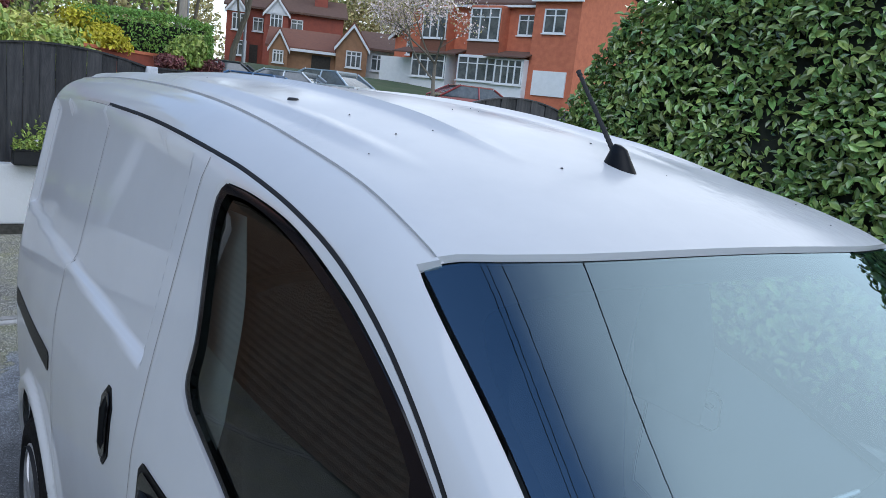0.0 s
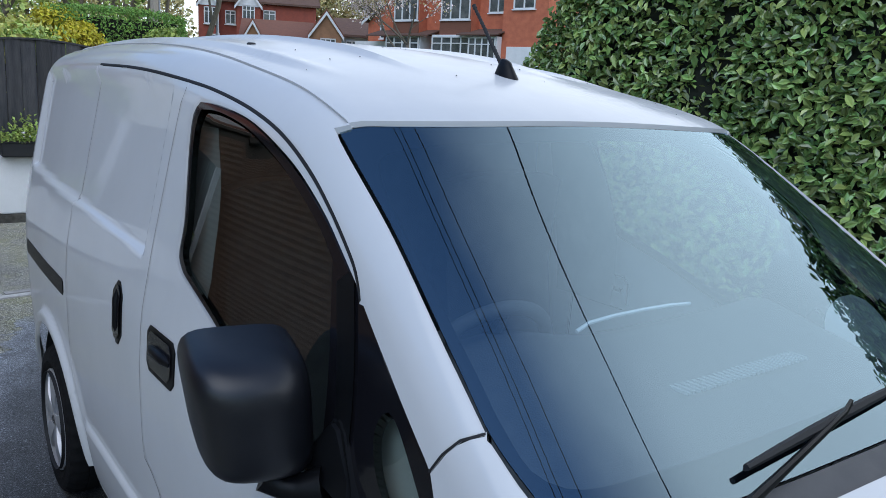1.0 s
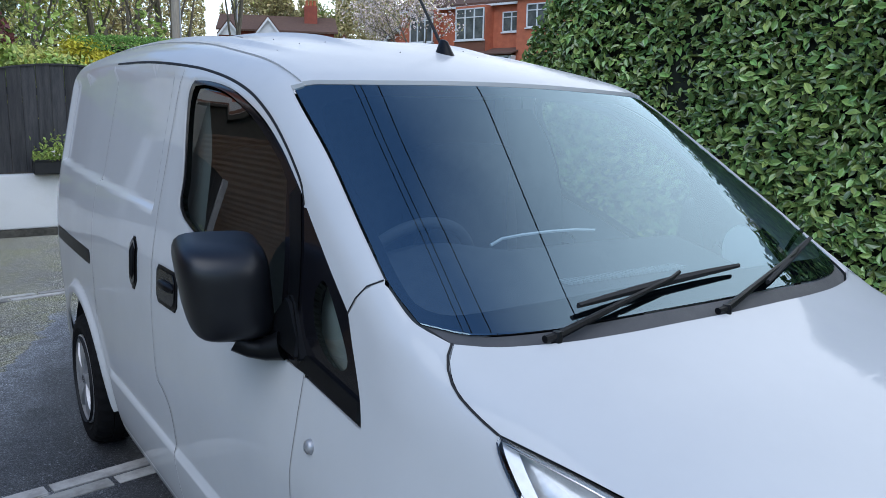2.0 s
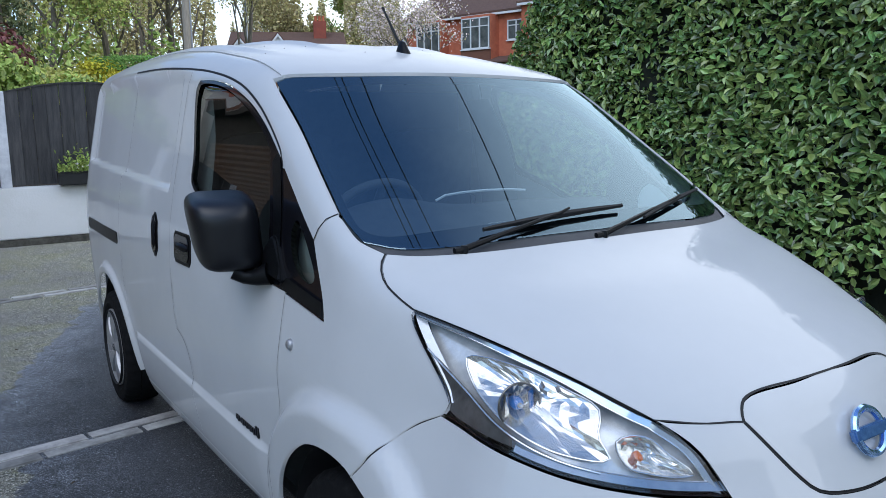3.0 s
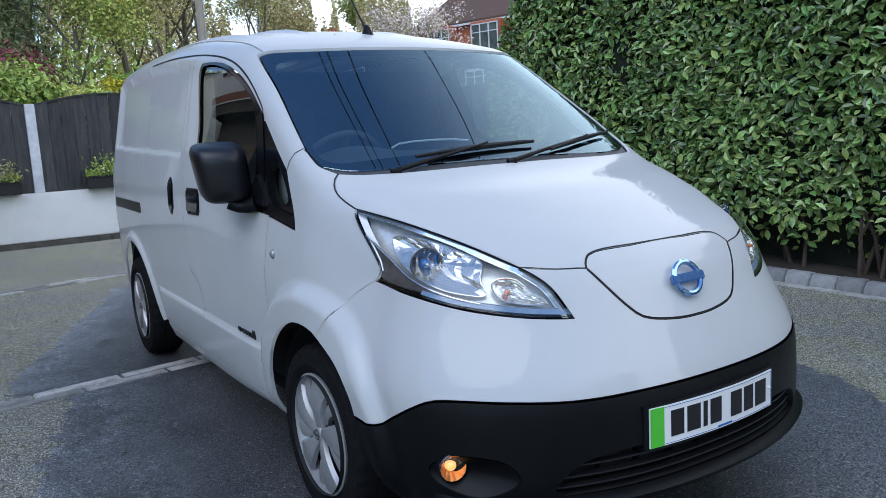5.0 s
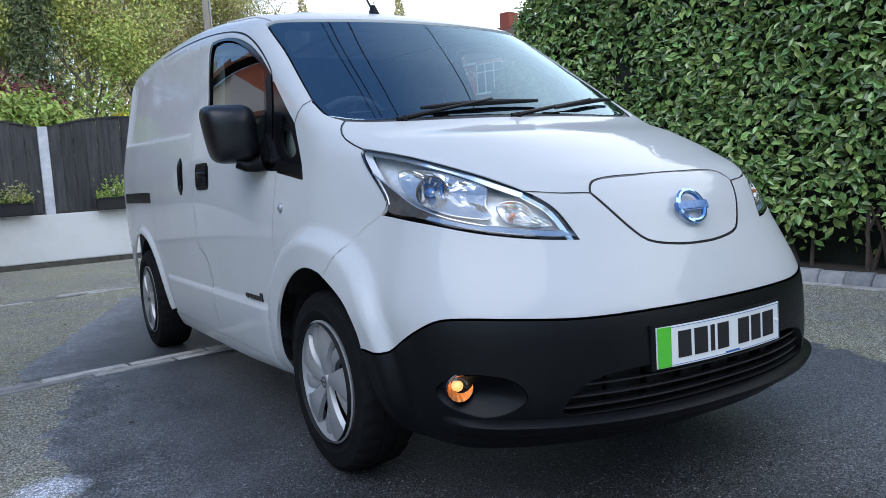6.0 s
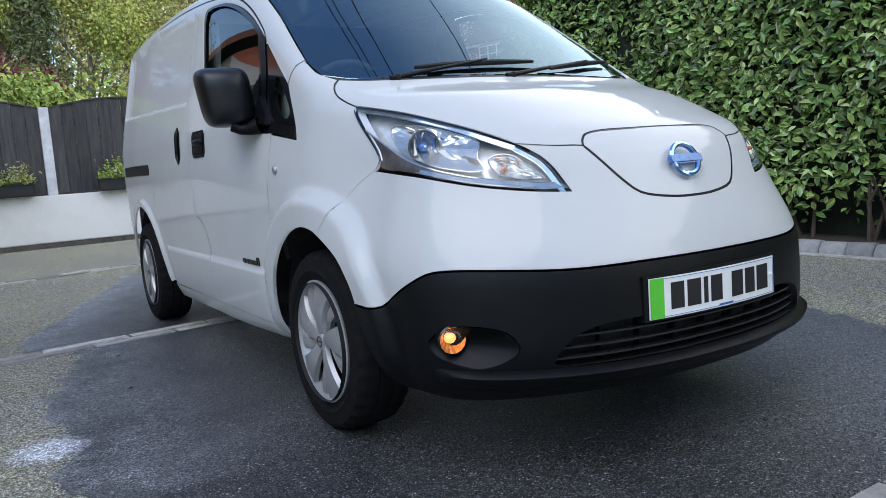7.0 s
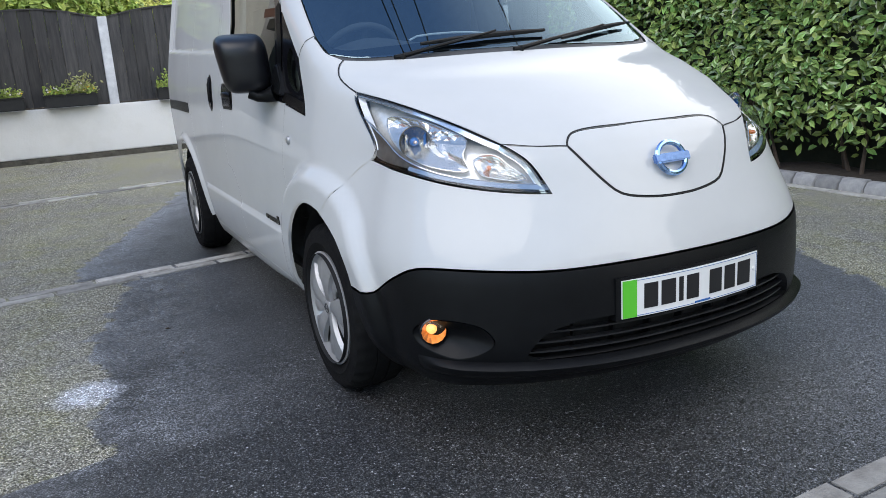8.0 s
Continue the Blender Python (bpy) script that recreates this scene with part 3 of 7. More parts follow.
nose = skin("front", loop("front", full(LID_SIDE), [(-x, y, z) for x, y, z in BONNET_NOSE[::-1]], [(-x, y, z) for x, y, z in LAMP_NOSE], [(-x, y, z) for x, y, z in LAMP_FOOT],
                              [(-x, y, z) for x, y, z in WING_SEAM], ARCH_TIP * (-1, 1, 1), full(BLACK_LINE)[::-1], ARCH_TIP[::-1], WING_SEAM[::-1], LAMP_FOOT[::-1], LAMP_NOSE[::-1], BONNET_NOSE), step_size=0.018)
part("front_bumper", nose, PAINT, van)

# black lower bumper with its grille opening and lamp bowls
GRILLE = [(0.50, -0.845, 0.328), (0.485, -0.855, 0.36), (0.45, -0.878, 0.398), (0.385, -0.905, 0.42), (0.25, -0.945, 0.428), (0.0, -0.97, 0.43)]
GRILLE_LOW = [(0.50, -0.845, 0.328), (0.47, -0.86, 0.318), (0.34, -0.91, 0.312), (0.17, -0.945, 0.311), (0.0, -0.96, 0.311)]
BOWL = [(0.746, -0.635, 0.395), (0.735, -0.65, 0.362), (0.70, -0.70, 0.338), (0.655, -0.735, 0.328), (0.61, -0.775, 0.343), (0.578, -0.80, 0.375), (0.60, -0.785, 0.418), (0.655, -0.745, 0.438), (0.715, -0.685, 0.436)]
LOW_EDGE = [(0.80, -0.42, 0.235), (0.74, -0.60, 0.225), (0.58, -0.77, 0.225), (0.35, -0.87, 0.225), (0.0, -0.93, 0.225)]
grille_hole = loop("front", full(GRILLE), full(GRILLE_LOW)[::-1], gap=0.015)
bowl_line = curve(flat("front", BOWL), 44, True)
bowl_line = bowl_line if (bowl_line[:, 0] * np.roll(bowl_line[:, 1], -1) - np.roll(bowl_line[:, 0], -1) * bowl_line[:, 1]).sum() > 0 else bowl_line[::-1].copy()
bowl_other = (bowl_line * (-1, 1))[::-1].copy()
low = skin("front", loop("front", full(BLACK_LINE), side((-0.352, 0.475), (-0.37, 0.40), (-0.42, 0.235)) * (-1, 1, 1), full(LOW_EDGE)[::-1], side((-0.42, 0.235), (-0.37, 0.40), (-0.352, 0.475))),
           holes=[grille_hole, bowl_line, bowl_other], step_size=0.02, rim=0.03, depth=-0.004)
lower_bumper = part("lower_bumper", low, BLACK_PLASTIC, van, "matt black plastic lower bumper")


def bowl_shape(line):
    """The hollow round a fog lamp: deeper towards the middle of the van."""
    s, rings = Shape(), 7
    c = line.mean(0)
    P = []
    for i in range(rings):
        k = i / (rings - 1)
        q = c + (line - c) * (1 - 0.98 * k)
        P.append(onto("front", q, -0.002 + 0.045 * math.sin(k * math.pi / 2)))
    n = len(line)
    return s.add(np.vstack(P), [(i * n + j, i * n + (j + 1) % n, (i + 1) * n + (j + 1) % n, (i + 1) * n + j) for i in range(rings - 1) for j in range(n)] + [tuple(range((rings - 1) * n, rings * n))])


for sx, line in ((-1, bowl_other), (1, bowl_line)):
    part("fog_lamp_bowl", bowl_shape(line), BLACK_PLASTIC, van)
    fog_m = look((sx * 0.721, -0.705, 0.404), (sx * 0.865, -1.211, 0.404))
    lens = Shape().lathe([(0.0005, 0.012), (0.015, 0.011), (0.03, 0.006), (0.037, 0.0), (0.038, -0.02)], 28, "z").moved(fog_m @ pose(0, 0, 0, 180, 0, 0))
    fog = part("fog_lamp", lens, LENS, van, "round clear fog lamp, lit amber")
    refl = Shape().lathe([(0.0005, 0.034), (0.010, 0.031), (0.018, 0.025), (0.026, 0.016), (0.032, 0.006), (0.036, -0.002)], 14, "z").moved(fog_m)
    part("reflector", refl, AMBER_GLOW if sx < 0 else CHROME, fog, smooth=False)
    part("ring", Shape().lathe([(0.037, -0.006), (0.041, -0.002), (0.042, 0.02)], 28, "z").moved(fog_m), BLACK_GLOSS, fog)
    if sx < 0:
        part("bulb", Shape().lathe([(0.0005, -0.004), (0.008, -0.002), (0.0145, 0.005), (0.016, 0.014), (0.012, 0.026)], 20, "z").moved(fog_m @ Matrix.Translation((0.004, 0.006, 0))), AMBER, fog, "lit amber bulb")
    else:
        part("bulb", Shape().lathe([(0.0005, -0.002), (0.010, 0.002), (0.013, 0.012), (0.010, 0.024), (0.0005, 0.028)], 20, "z").moved(fog_m), ORANGE, fog)

# grille: dark backing, slats and uprights
back = skin("front", inset(grille_hole, -0.05), depth=0.085, step_size=0.05, rim=0, gap=0)
grille = part("grille", back, SEAL, van, "black slatted lower grille")
for gz, gx in ((0.338, 0.488), (0.367, 0.475), (0.397, 0.44)):
    q = np.stack([np.linspace(-gx, gx, 40) * 0.79, np.full(40, gz)], 1)
    A = onto("front", q, 0.014)
    Bk = onto("front", q, 0.034)
    n = 40
    V4 = np.vstack([A + (0, 0, 0.0025), A - (0, 0, 0.0025), Bk + (0, 0, 0.004), Bk - (0, 0, 0.004)])
    part("slat", Shape().add(V4, [(i, i + 1, n + i + 1, n + i) for i in range(n - 1)] + [(2 * n + i, 2 * n + i + 1, i + 1, i) for i in range(n - 1)]
                             + [(n + i, n + i + 1, 3 * n + i + 1, 3 * n + i) for i in range(n - 1)]), SLAT, grille)
for ux in (-0.36, -0.24, -0.12, 0.0, 0.12, 0.24, 0.36):
    q = np.array([[ux * 0.79, z] for z in np.linspace(0.312, 0.43, 8)])
    A, Bk = onto("front", q, 0.045), onto("front", q, 0.075)
    V4 = np.vstack([A - (0.004, 0, 0), A + (0.004, 0, 0), Bk - (0.004, 0, 0), Bk + (0.004, 0, 0)])
    part("upright", Shape().add(V4, [(i, i + 1, 9 + i, 8 + i) for i in range(7)] + [(16 + i, 17 + i, i + 1, i) for i in range(7)] + [(8 + i, 9 + i, 25 + i, 24 + i) for i in range(7)]), BLACK_PLASTIC, grille)

# the floor of the grille, from the lip back to the backing
q = np.linspace(-0.44, 0.44, 48)
G0 = [onto("front", np.stack([q, 0 * q + z_], 1), d_) for z_, d_ in ((0.318, 0.002), (0.312, 0.03), (0.300, 0.10), (0.36, 0.10))]
part("grille_floor", Shape().add(np.vstack(G0), [(r * 48 + i, r * 48 + i + 1, (r + 1) * 48 + i + 1, (r + 1) * 48 + i) for r in range(3) for i in range(47)]), SEAL, grille)

# the lip that juts out below the grille
q = np.linspace(-0.56, 0.56, 60)
prof = [(0.0, 0.312), (0.022, 0.306), (0.036, 0.296), (0.034, 0.280), (0.015, 0.262), (-0.02, 0.245)]
LV = []
for out, z in prof:
    taper = np.clip((0.56 - np.abs(q)) / 0.10, 0.0, 1) ** 0.5
    zz = z + 0.012 * (np.abs(q) / 0.56) ** 2 * 1.2
    W0 = onto("front", np.stack([q / 0.88, zz], 1), 0.0)
    nrm = np.stack([np.sin(q * 1.15), -np.cos(q * 1.15), 0 * q], 1)
    LV.append(W0 + nrm * (out * taper)[:, None])
part("lip", Shape().add(np.vstack(LV), [(r * 60 + i, (r + 1) * 60 + i, (r + 1) * 60 + i + 1, r * 60 + i + 1) for r in range(len(prof) - 1) for i in range(59)]), BLACK_PLASTIC, van)

# dark joints below the sheets
for run, wide in ((ROOF_GAP + ROOF_GAP_REAR[1:3], 0.012), (DOOR_BACK, 0.010), (DOOR_STEP, 0.010), (DOOR_LOW, 0.010), (DOOR_FRONT, 0.010), (side((2.346, 1.70), (2.346, 1.3), (2.346, 0.70)), 0.012),
                  (BONNET_EDGE, 0.012), (LAMP_TOP, 0.011), (WING_SEAM, 0.012), (BONNET_NOSE, 0.016), ([(0.766, 0.224, 1.187), (0.745, 0.19, 1.235), (0.713, 0.158, 1.256)], 0.012)):
    pair("joint", seam("top" if run is not WING_SEAM else "front", run, wide, 0.006), SEAL)
part("joint", seam("front", full(LID_SIDE), 0.009, 0.006), SEAL, van)
part("joint", seam("front", full(LID_TOP), 0.011, 0.006), SEAL, van)
pair("joint", seam("top", DITCH, 0.012, 0.005), PAINT)

# thin dark strips added over the joints: roof weather strip, drawn shade of shut lines
for run, wide in ((ROOF_GAP + ROOF_GAP_REAR[1:3], 0.0045), (BONNET_EDGE, 0.0035), (BONNET_NOSE, 0.004), ([(0.766, 0.224, 1.187), (0.745, 0.19, 1.235), (0.713, 0.158, 1.256)], 0.004), (DOOR_BACK, 0.0018), (DOOR_STEP, 0.0026), (DOOR_LOW, 0.002), (DOOR_FRONT, 0.0016),
                  (side((2.346, 1.70), (2.346, 1.3), (2.346, 0.70)), 0.0025)):
    pair("seal", seam("top", run, wide, -0.001), SEAL)
part("seal", seam("top", full(LID_TOP), 0.0048, -0.001), SEAL, van)
part("seal", seam("front", full(LID_SIDE), 0.0022, -0.001), SEAL, van)

# windscreen, its black edge and the cowl
COWL_UP = [(0.697, 0.05, 1.194), (0.64, 0.0, 1.188), (0.50, -0.04, 1.185), (0.334, -0.058, 1.186), (0.16, -0.068, 1.187), (0.0, -0.072, 1.188)]
screen_loop = loop("top", full(GLASS_TOP[::-1])[::-1], GLASS_SIDE[:5], full(COWL_UP), [(-x, y, z) for x, y, z in GLASS_SIDE[:5][::-1]])
screen = skin("top", screen_loop, depth=0.006, step_size=0.025, rim=0.006, reach=0.07)


def even_curve(P):
    """Outward normals of one smooth polynomial sheet laid through the places of a curved pane."""
    x2, y = P[:, 0] ** 2, P[:, 1]
    terms = [(i, j) for i in range(4) for j in range(4) if i + j < 5]
    A = np.stack([x2 ** i * y ** j for i, j in terms], 1)
    c = np.linalg.lstsq(A, P[:, 2], rcond=None)[0]
    gx = sum(k * i * x2 ** max(i - 1, 0) * 2 * P[:, 0] * y ** j for k, (i, j) in zip(c, terms))
    gy = sum(k * j * x2 ** i * y ** max(j - 1, 0) for k, (i, j) in zip(c, terms))
    N = np.stack([-gx, -gy, np.ones(len(P))], 1)
    return N / np.linalg.norm(N, axis=1)[:, None]


screen.n = even_curve(np.array(screen.v))
windscreen = part("windscreen", screen, WINDSCREEN, van, "large raked windscreen reflecting sky and hedge")
clear = [(0.0, 0.612, 1.622), (0.24, 0.614, 1.620), (0.50, 0.634, 1.612), (0.60, 0.632, 1.598), (0.622, 0.60, 1.565), (0.655, 0.40, 1.428), (0.677, 0.235, 1.318), (0.687, 0.155, 1.262), (0.68, 0.09, 1.219), (0.645, 0.055, 1.208),
         (0.48, 0.022, 1.214), (0.25, 0.004, 1.224), (0.0, 0.0, 1.228)]
inner = curve(flat("top", clear + [(-x, y, z) for x, y, z in clear[-2:0:-1]]), 200, True)
inner = inner if (inner[:, 0] * np.roll(inner[:, 1], -1) - np.roll(inner[:, 0], -1) * inner[:, 1]).sum() > 0 else inner[::-1].copy()
part("black_edge", skin("top", screen_loop, holes=[inner], depth=0.010, step_size=0.02, rim=0, gap=0.001), FRIT, windscreen, "black printed glass edge")
cowl = skin("top", loop("top", full(COWL_UP), [(-x, y, z) for x, y, z in BONNET_BACK], BONNET_BACK[::-1]), depth=0.012, step_size=0.02, rim=0.02, gap=0.0)
part("cowl", cowl, GREY_PLASTIC, van, "grey plastic scuttle panel below the windscreen")

# side windows
CABIN_PALE = mat("pale_cabin_trim", (0.62, 0.65, 0.63), 0.7, colour2=(0.54, 0.57, 0.55), scale=6)
win_loop = loop("top", WIN_TOP, WIN_FRONT, WIN_FOOT, WIN_BACK, gap=0.015)
PANE = [(0.697, 1.29, 1.630), (0.694, 1.203, 1.632), (0.698, 1.028, 1.612), (0.709, 0.854, 1.566), (0.718, 0.751, 1.525), (0.728, 0.64, 1.467), (0.734, 0.585, 1.425)]
PANE_FRONT = [(0.734, 0.585, 1.425), (0.77, 0.53, 1.25), (0.797, 0.50, 1.055)]
PANE_FOOT = [(0.797, 0.50, 1.055), (0.80, 0.66, 1.095), (0.797, 0.848, 1.158), (0.788, 0.996, 1.21), (0.778, 1.195, 1.268)]
PANE_BACK = [(0.778, 1.195, 1.268), (0.768, 1.236, 1.30), (0.755, 1.24, 1.367), (0.708, 1.305, 1.60), (0.697, 1.29, 1.630)]
pane_hole = loop("top", PANE, PANE_FRONT, PANE_FOOT, PANE_BACK, gap=0.015)
small = curve(flat("top", [(0.765, 0.345, 1.235), (0.77, 0.275, 1.18), (0.782, 0.205, 1.09), (0.783, 0.23, 1.072), (0.784, 0.30, 1.09), (0.78, 0.352, 1.14), (0.77, 0.37, 1.20)]), 40, True)
small = small if (small[:, 0] * np.roll(small[:, 1], -1) - np.roll(small[:, 0], -1) * small[:, 1]).sum() > 0 else small[::-1].copy()
pair("window_surround", skin("top", win_loop, holes=[pane_hole, small], depth=0.004, step_size=0.02, rim=0.02, gap=0.001), BLACK_GLOSS, "black window surround")
pair("door_window", skin("top", inset(pane_hole, -0.006), depth=0.012, step_size=0.04, rim=0, gap=0), SIDE_GLASS, "closed driver's door window")
pair("quarter_window", skin("top", inset(small, -0.006), depth=0.012, step_size=0.04, rim=0, gap=0), SIDE_GLASS)
pair("quarter_trim", skin("top", inset(small, -0.05), depth=0.055, step_size=0.05, rim=0, gap=0), CABIN_PALE)
pair("divider", seam("top", [(0.737, 0.53, 1.41), (0.77, 0.47, 1.25), (0.797, 0.44, 1.06)], 0.05, 0.0), BLACK_PLASTIC)
pair("corner_cover", skin("top", loop("top", [(0.785, 0.135, 1.035), (0.79, 0.36, 1.07)], [(0.795, 0.40, 1.03), (0.788, 0.13, 0.99)]), depth=-0.004, step_size=0.03, rim=0.01), BLACK_PLASTIC)

# cabin
cab = Shape().box(-0.62, 0.62, 1.50, 1.53, 0.3, 1.62)
part("bulkhead", cab, CABIN, van)
dash = Shape()
dv, dn = [], 25
dprof = [(0.10, 1.12), (0.30, 1.17), (0.46, 1.21), (0.52, 1.20), (0.56, 1.12), (0.58, 0.9), (0.52, 0.55)]
for y, z in dprof:
    for x in np.linspace(-0.66, 0.66, dn):
        dv.append((x, y + 0.10 * (x / 0.66) ** 2, z - 0.03 * (x / 0.66) ** 2 + (0.045 * math.exp(-((x + 0.37) / 0.16) ** 2) if 0.4 < y < 0.57 else 0)))
dash.add(dv, [(r * dn + i, r * dn + i + 1, (r + 1) * dn + i + 1, (r + 1) * dn + i) for r in range(len(dprof) - 1) for i in range(dn - 1)])
part("dashboard", dash, CABIN, van, "dark grey dashboard")
# white strip added as the bright highlight along the tray edge
part("tray_highlight", Shape().tube([(-0.185, 0.492, 1.226), (-0.15, 0.49, 1.241), (-0.08, 0.488, 1.247), (0.02, 0.488, 1.249), (0.12, 0.492, 1.246), (0.205, 0.499, 1.238)], 0.0045, 6), PLATE_WHITE, van, "pale strip drawn as the highlight on the dash tray edge")
vents = Shape()
for i in range(26):
    x = -0.13 + i * 0.017
    vents.box(x, x + 0.007, 0.245, 0.29, 1.160, 1.1665)
part("demister_vent", vents, CABIN_LIGHT, van, smooth=False)
wheel_m = Matrix.Translation((-0.37, 0.60, 1.13)) @ pose(0, 0, 0, -62, 0, 0)
sw = Shape()
ring = [(0.185 * math.cos(a), 0.185 * math.sin(a), 0) for a in np.linspace(0, 2 * math.pi, 49)]
sw.tube(ring, 0.016, 10, cap=False)
sw.lathe([(0.0005, 0.03), (0.05, 0.028), (0.065, 0.0), (0.05, -0.03)], 24, "z")
for a in (200, 340, 90 + 180):
    sw.tube([(0.05 * math.cos(radians(a)), 0.05 * math.sin(radians(a)), 0.005), (0.18 * math.cos(radians(a)), 0.18 * math.sin(radians(a)), 0)], [0.022, 0.014], 8)
part("steering_wheel", sw.moved(wheel_m), CABIN, van, "dark steering wheel on the driver's side")


def seat_shape():
    s = Shape()
    n = 14
    pr = [(0.80, 0.52), (0.84, 0.60), (1.10, 0.62), (1.22, 0.60), (1.30, 0.80), (1.36, 1.15), (1.35, 1.30), (1.33, 1.45), (1.40, 1.45), (1.44, 1.15), (1.42, 0.55)]
    V = [(x, y + 0.02 * abs(x / 0.23) ** 3, z - 0.03 * abs(x / 0.23) ** 4) for y, z in pr for x in np.linspace(-0.23, 0.23, n)]
    return s.add(V, [(r * n + i, r * n + i + 1, (r + 1) * n + i + 1, (r + 1) * n + i) for r in range(len(pr) - 1) for i in range(n - 1)])


for cx in (-0.37, 0.37):
    part("seat", seat_shape().moved(Matrix.Translation((cx, 0, 0))), CABIN, van)
part("cab_floor", Shape().box(-0.70, 0.70, -0.1, 1.5, 0.30, 0.34), CABIN, van)
pair("pillar_trim", skin("top", loop("top", [(0.694, 1.32, 1.66), (0.70, 1.48, 1.66)], [(0.79, 1.48, 1.0), (0.79, 1.20, 1.0)], [(0.77, 1.17, 1.28), (0.73, 1.21, 1.50), (0.694, 1.30, 1.66)]), depth=0.06, step_size=0.05, rim=0), CABIN_LIGHT)
part("headlining", skin("top", loop("top", [(0.55, 0.72, 1.6), (0.6, 1.48, 1.7)], [(-0.6, 1.48, 1.7), (-0.55, 0.72, 1.6)]), depth=0.05, step_size=0.08, rim=0), CABIN_LIGHT, van)
part("underbody", Shape().box(-0.60, 0.60, -0.55, 3.45, 0.19, 0.26), SEAL, van, smooth=False)

# headlamps
LAMP_MAIN = [(0.681, -0.355, 0.98), (0.659, -0.409, 0.985), (0.626, -0.493, 0.972), (0.585, -0.577, 0.946), (0.553, -0.64, 0.918), (0.577, -0.66, 0.88), (0.575, -0.69, 0.842), (0.647, -0.628, 0.85), (0.687, -0.557, 0.872),
             (0.70, -0.481, 0.898), (0.694, -0.403, 0.933)]
LAMP_TURN = [(0.553, -0.682, 0.872), (0.524, -0.692, 0.882), (0.493, -0.714, 0.876), (0.473, -0.741, 0.851), (0.438, -0.78, 0.812), (0.473, -0.763, 0.810), (0.523, -0.73, 0.82), (0.545, -0.714, 0.828), (0.555, -0.697, 0.847)]
LAMP_SWEEP = [(0.714, -0.255, 0.985), (0.709, -0.32, 0.953), (0.703, -0.40, 0.918), (0.698, -0.48, 0.886), (0.68, -0.56, 0.860), (0.645, -0.635, 0.838), (0.60, -0.69, 0.822)]
LAMP_CORNER = LAMP_SWEEP + [(0.62, -0.675, 0.822), (0.69, -0.555, 0.848), (0.722, -0.352, 0.872), (0.715, -0.345, 0.905)]
DARK_CHROME = mat("dark_lamp_trim", (0.20, 0.195, 0.19), 0.12, 0.5, colour2=(0.09, 0.088, 0.086), scale=14)
CHROME_SOFT = mat("bright_reflector", (0.76, 0.75, 0.72), 0.16, 0.85, colour2=(0.58, 0.57, 0.55), scale=55)
SILVER_TRIM = mat("silver_lamp_trim", (0.70, 0.71, 0.73), 0.25, 0.4, colour2=(0.55, 0.56, 0.58), scale=12)


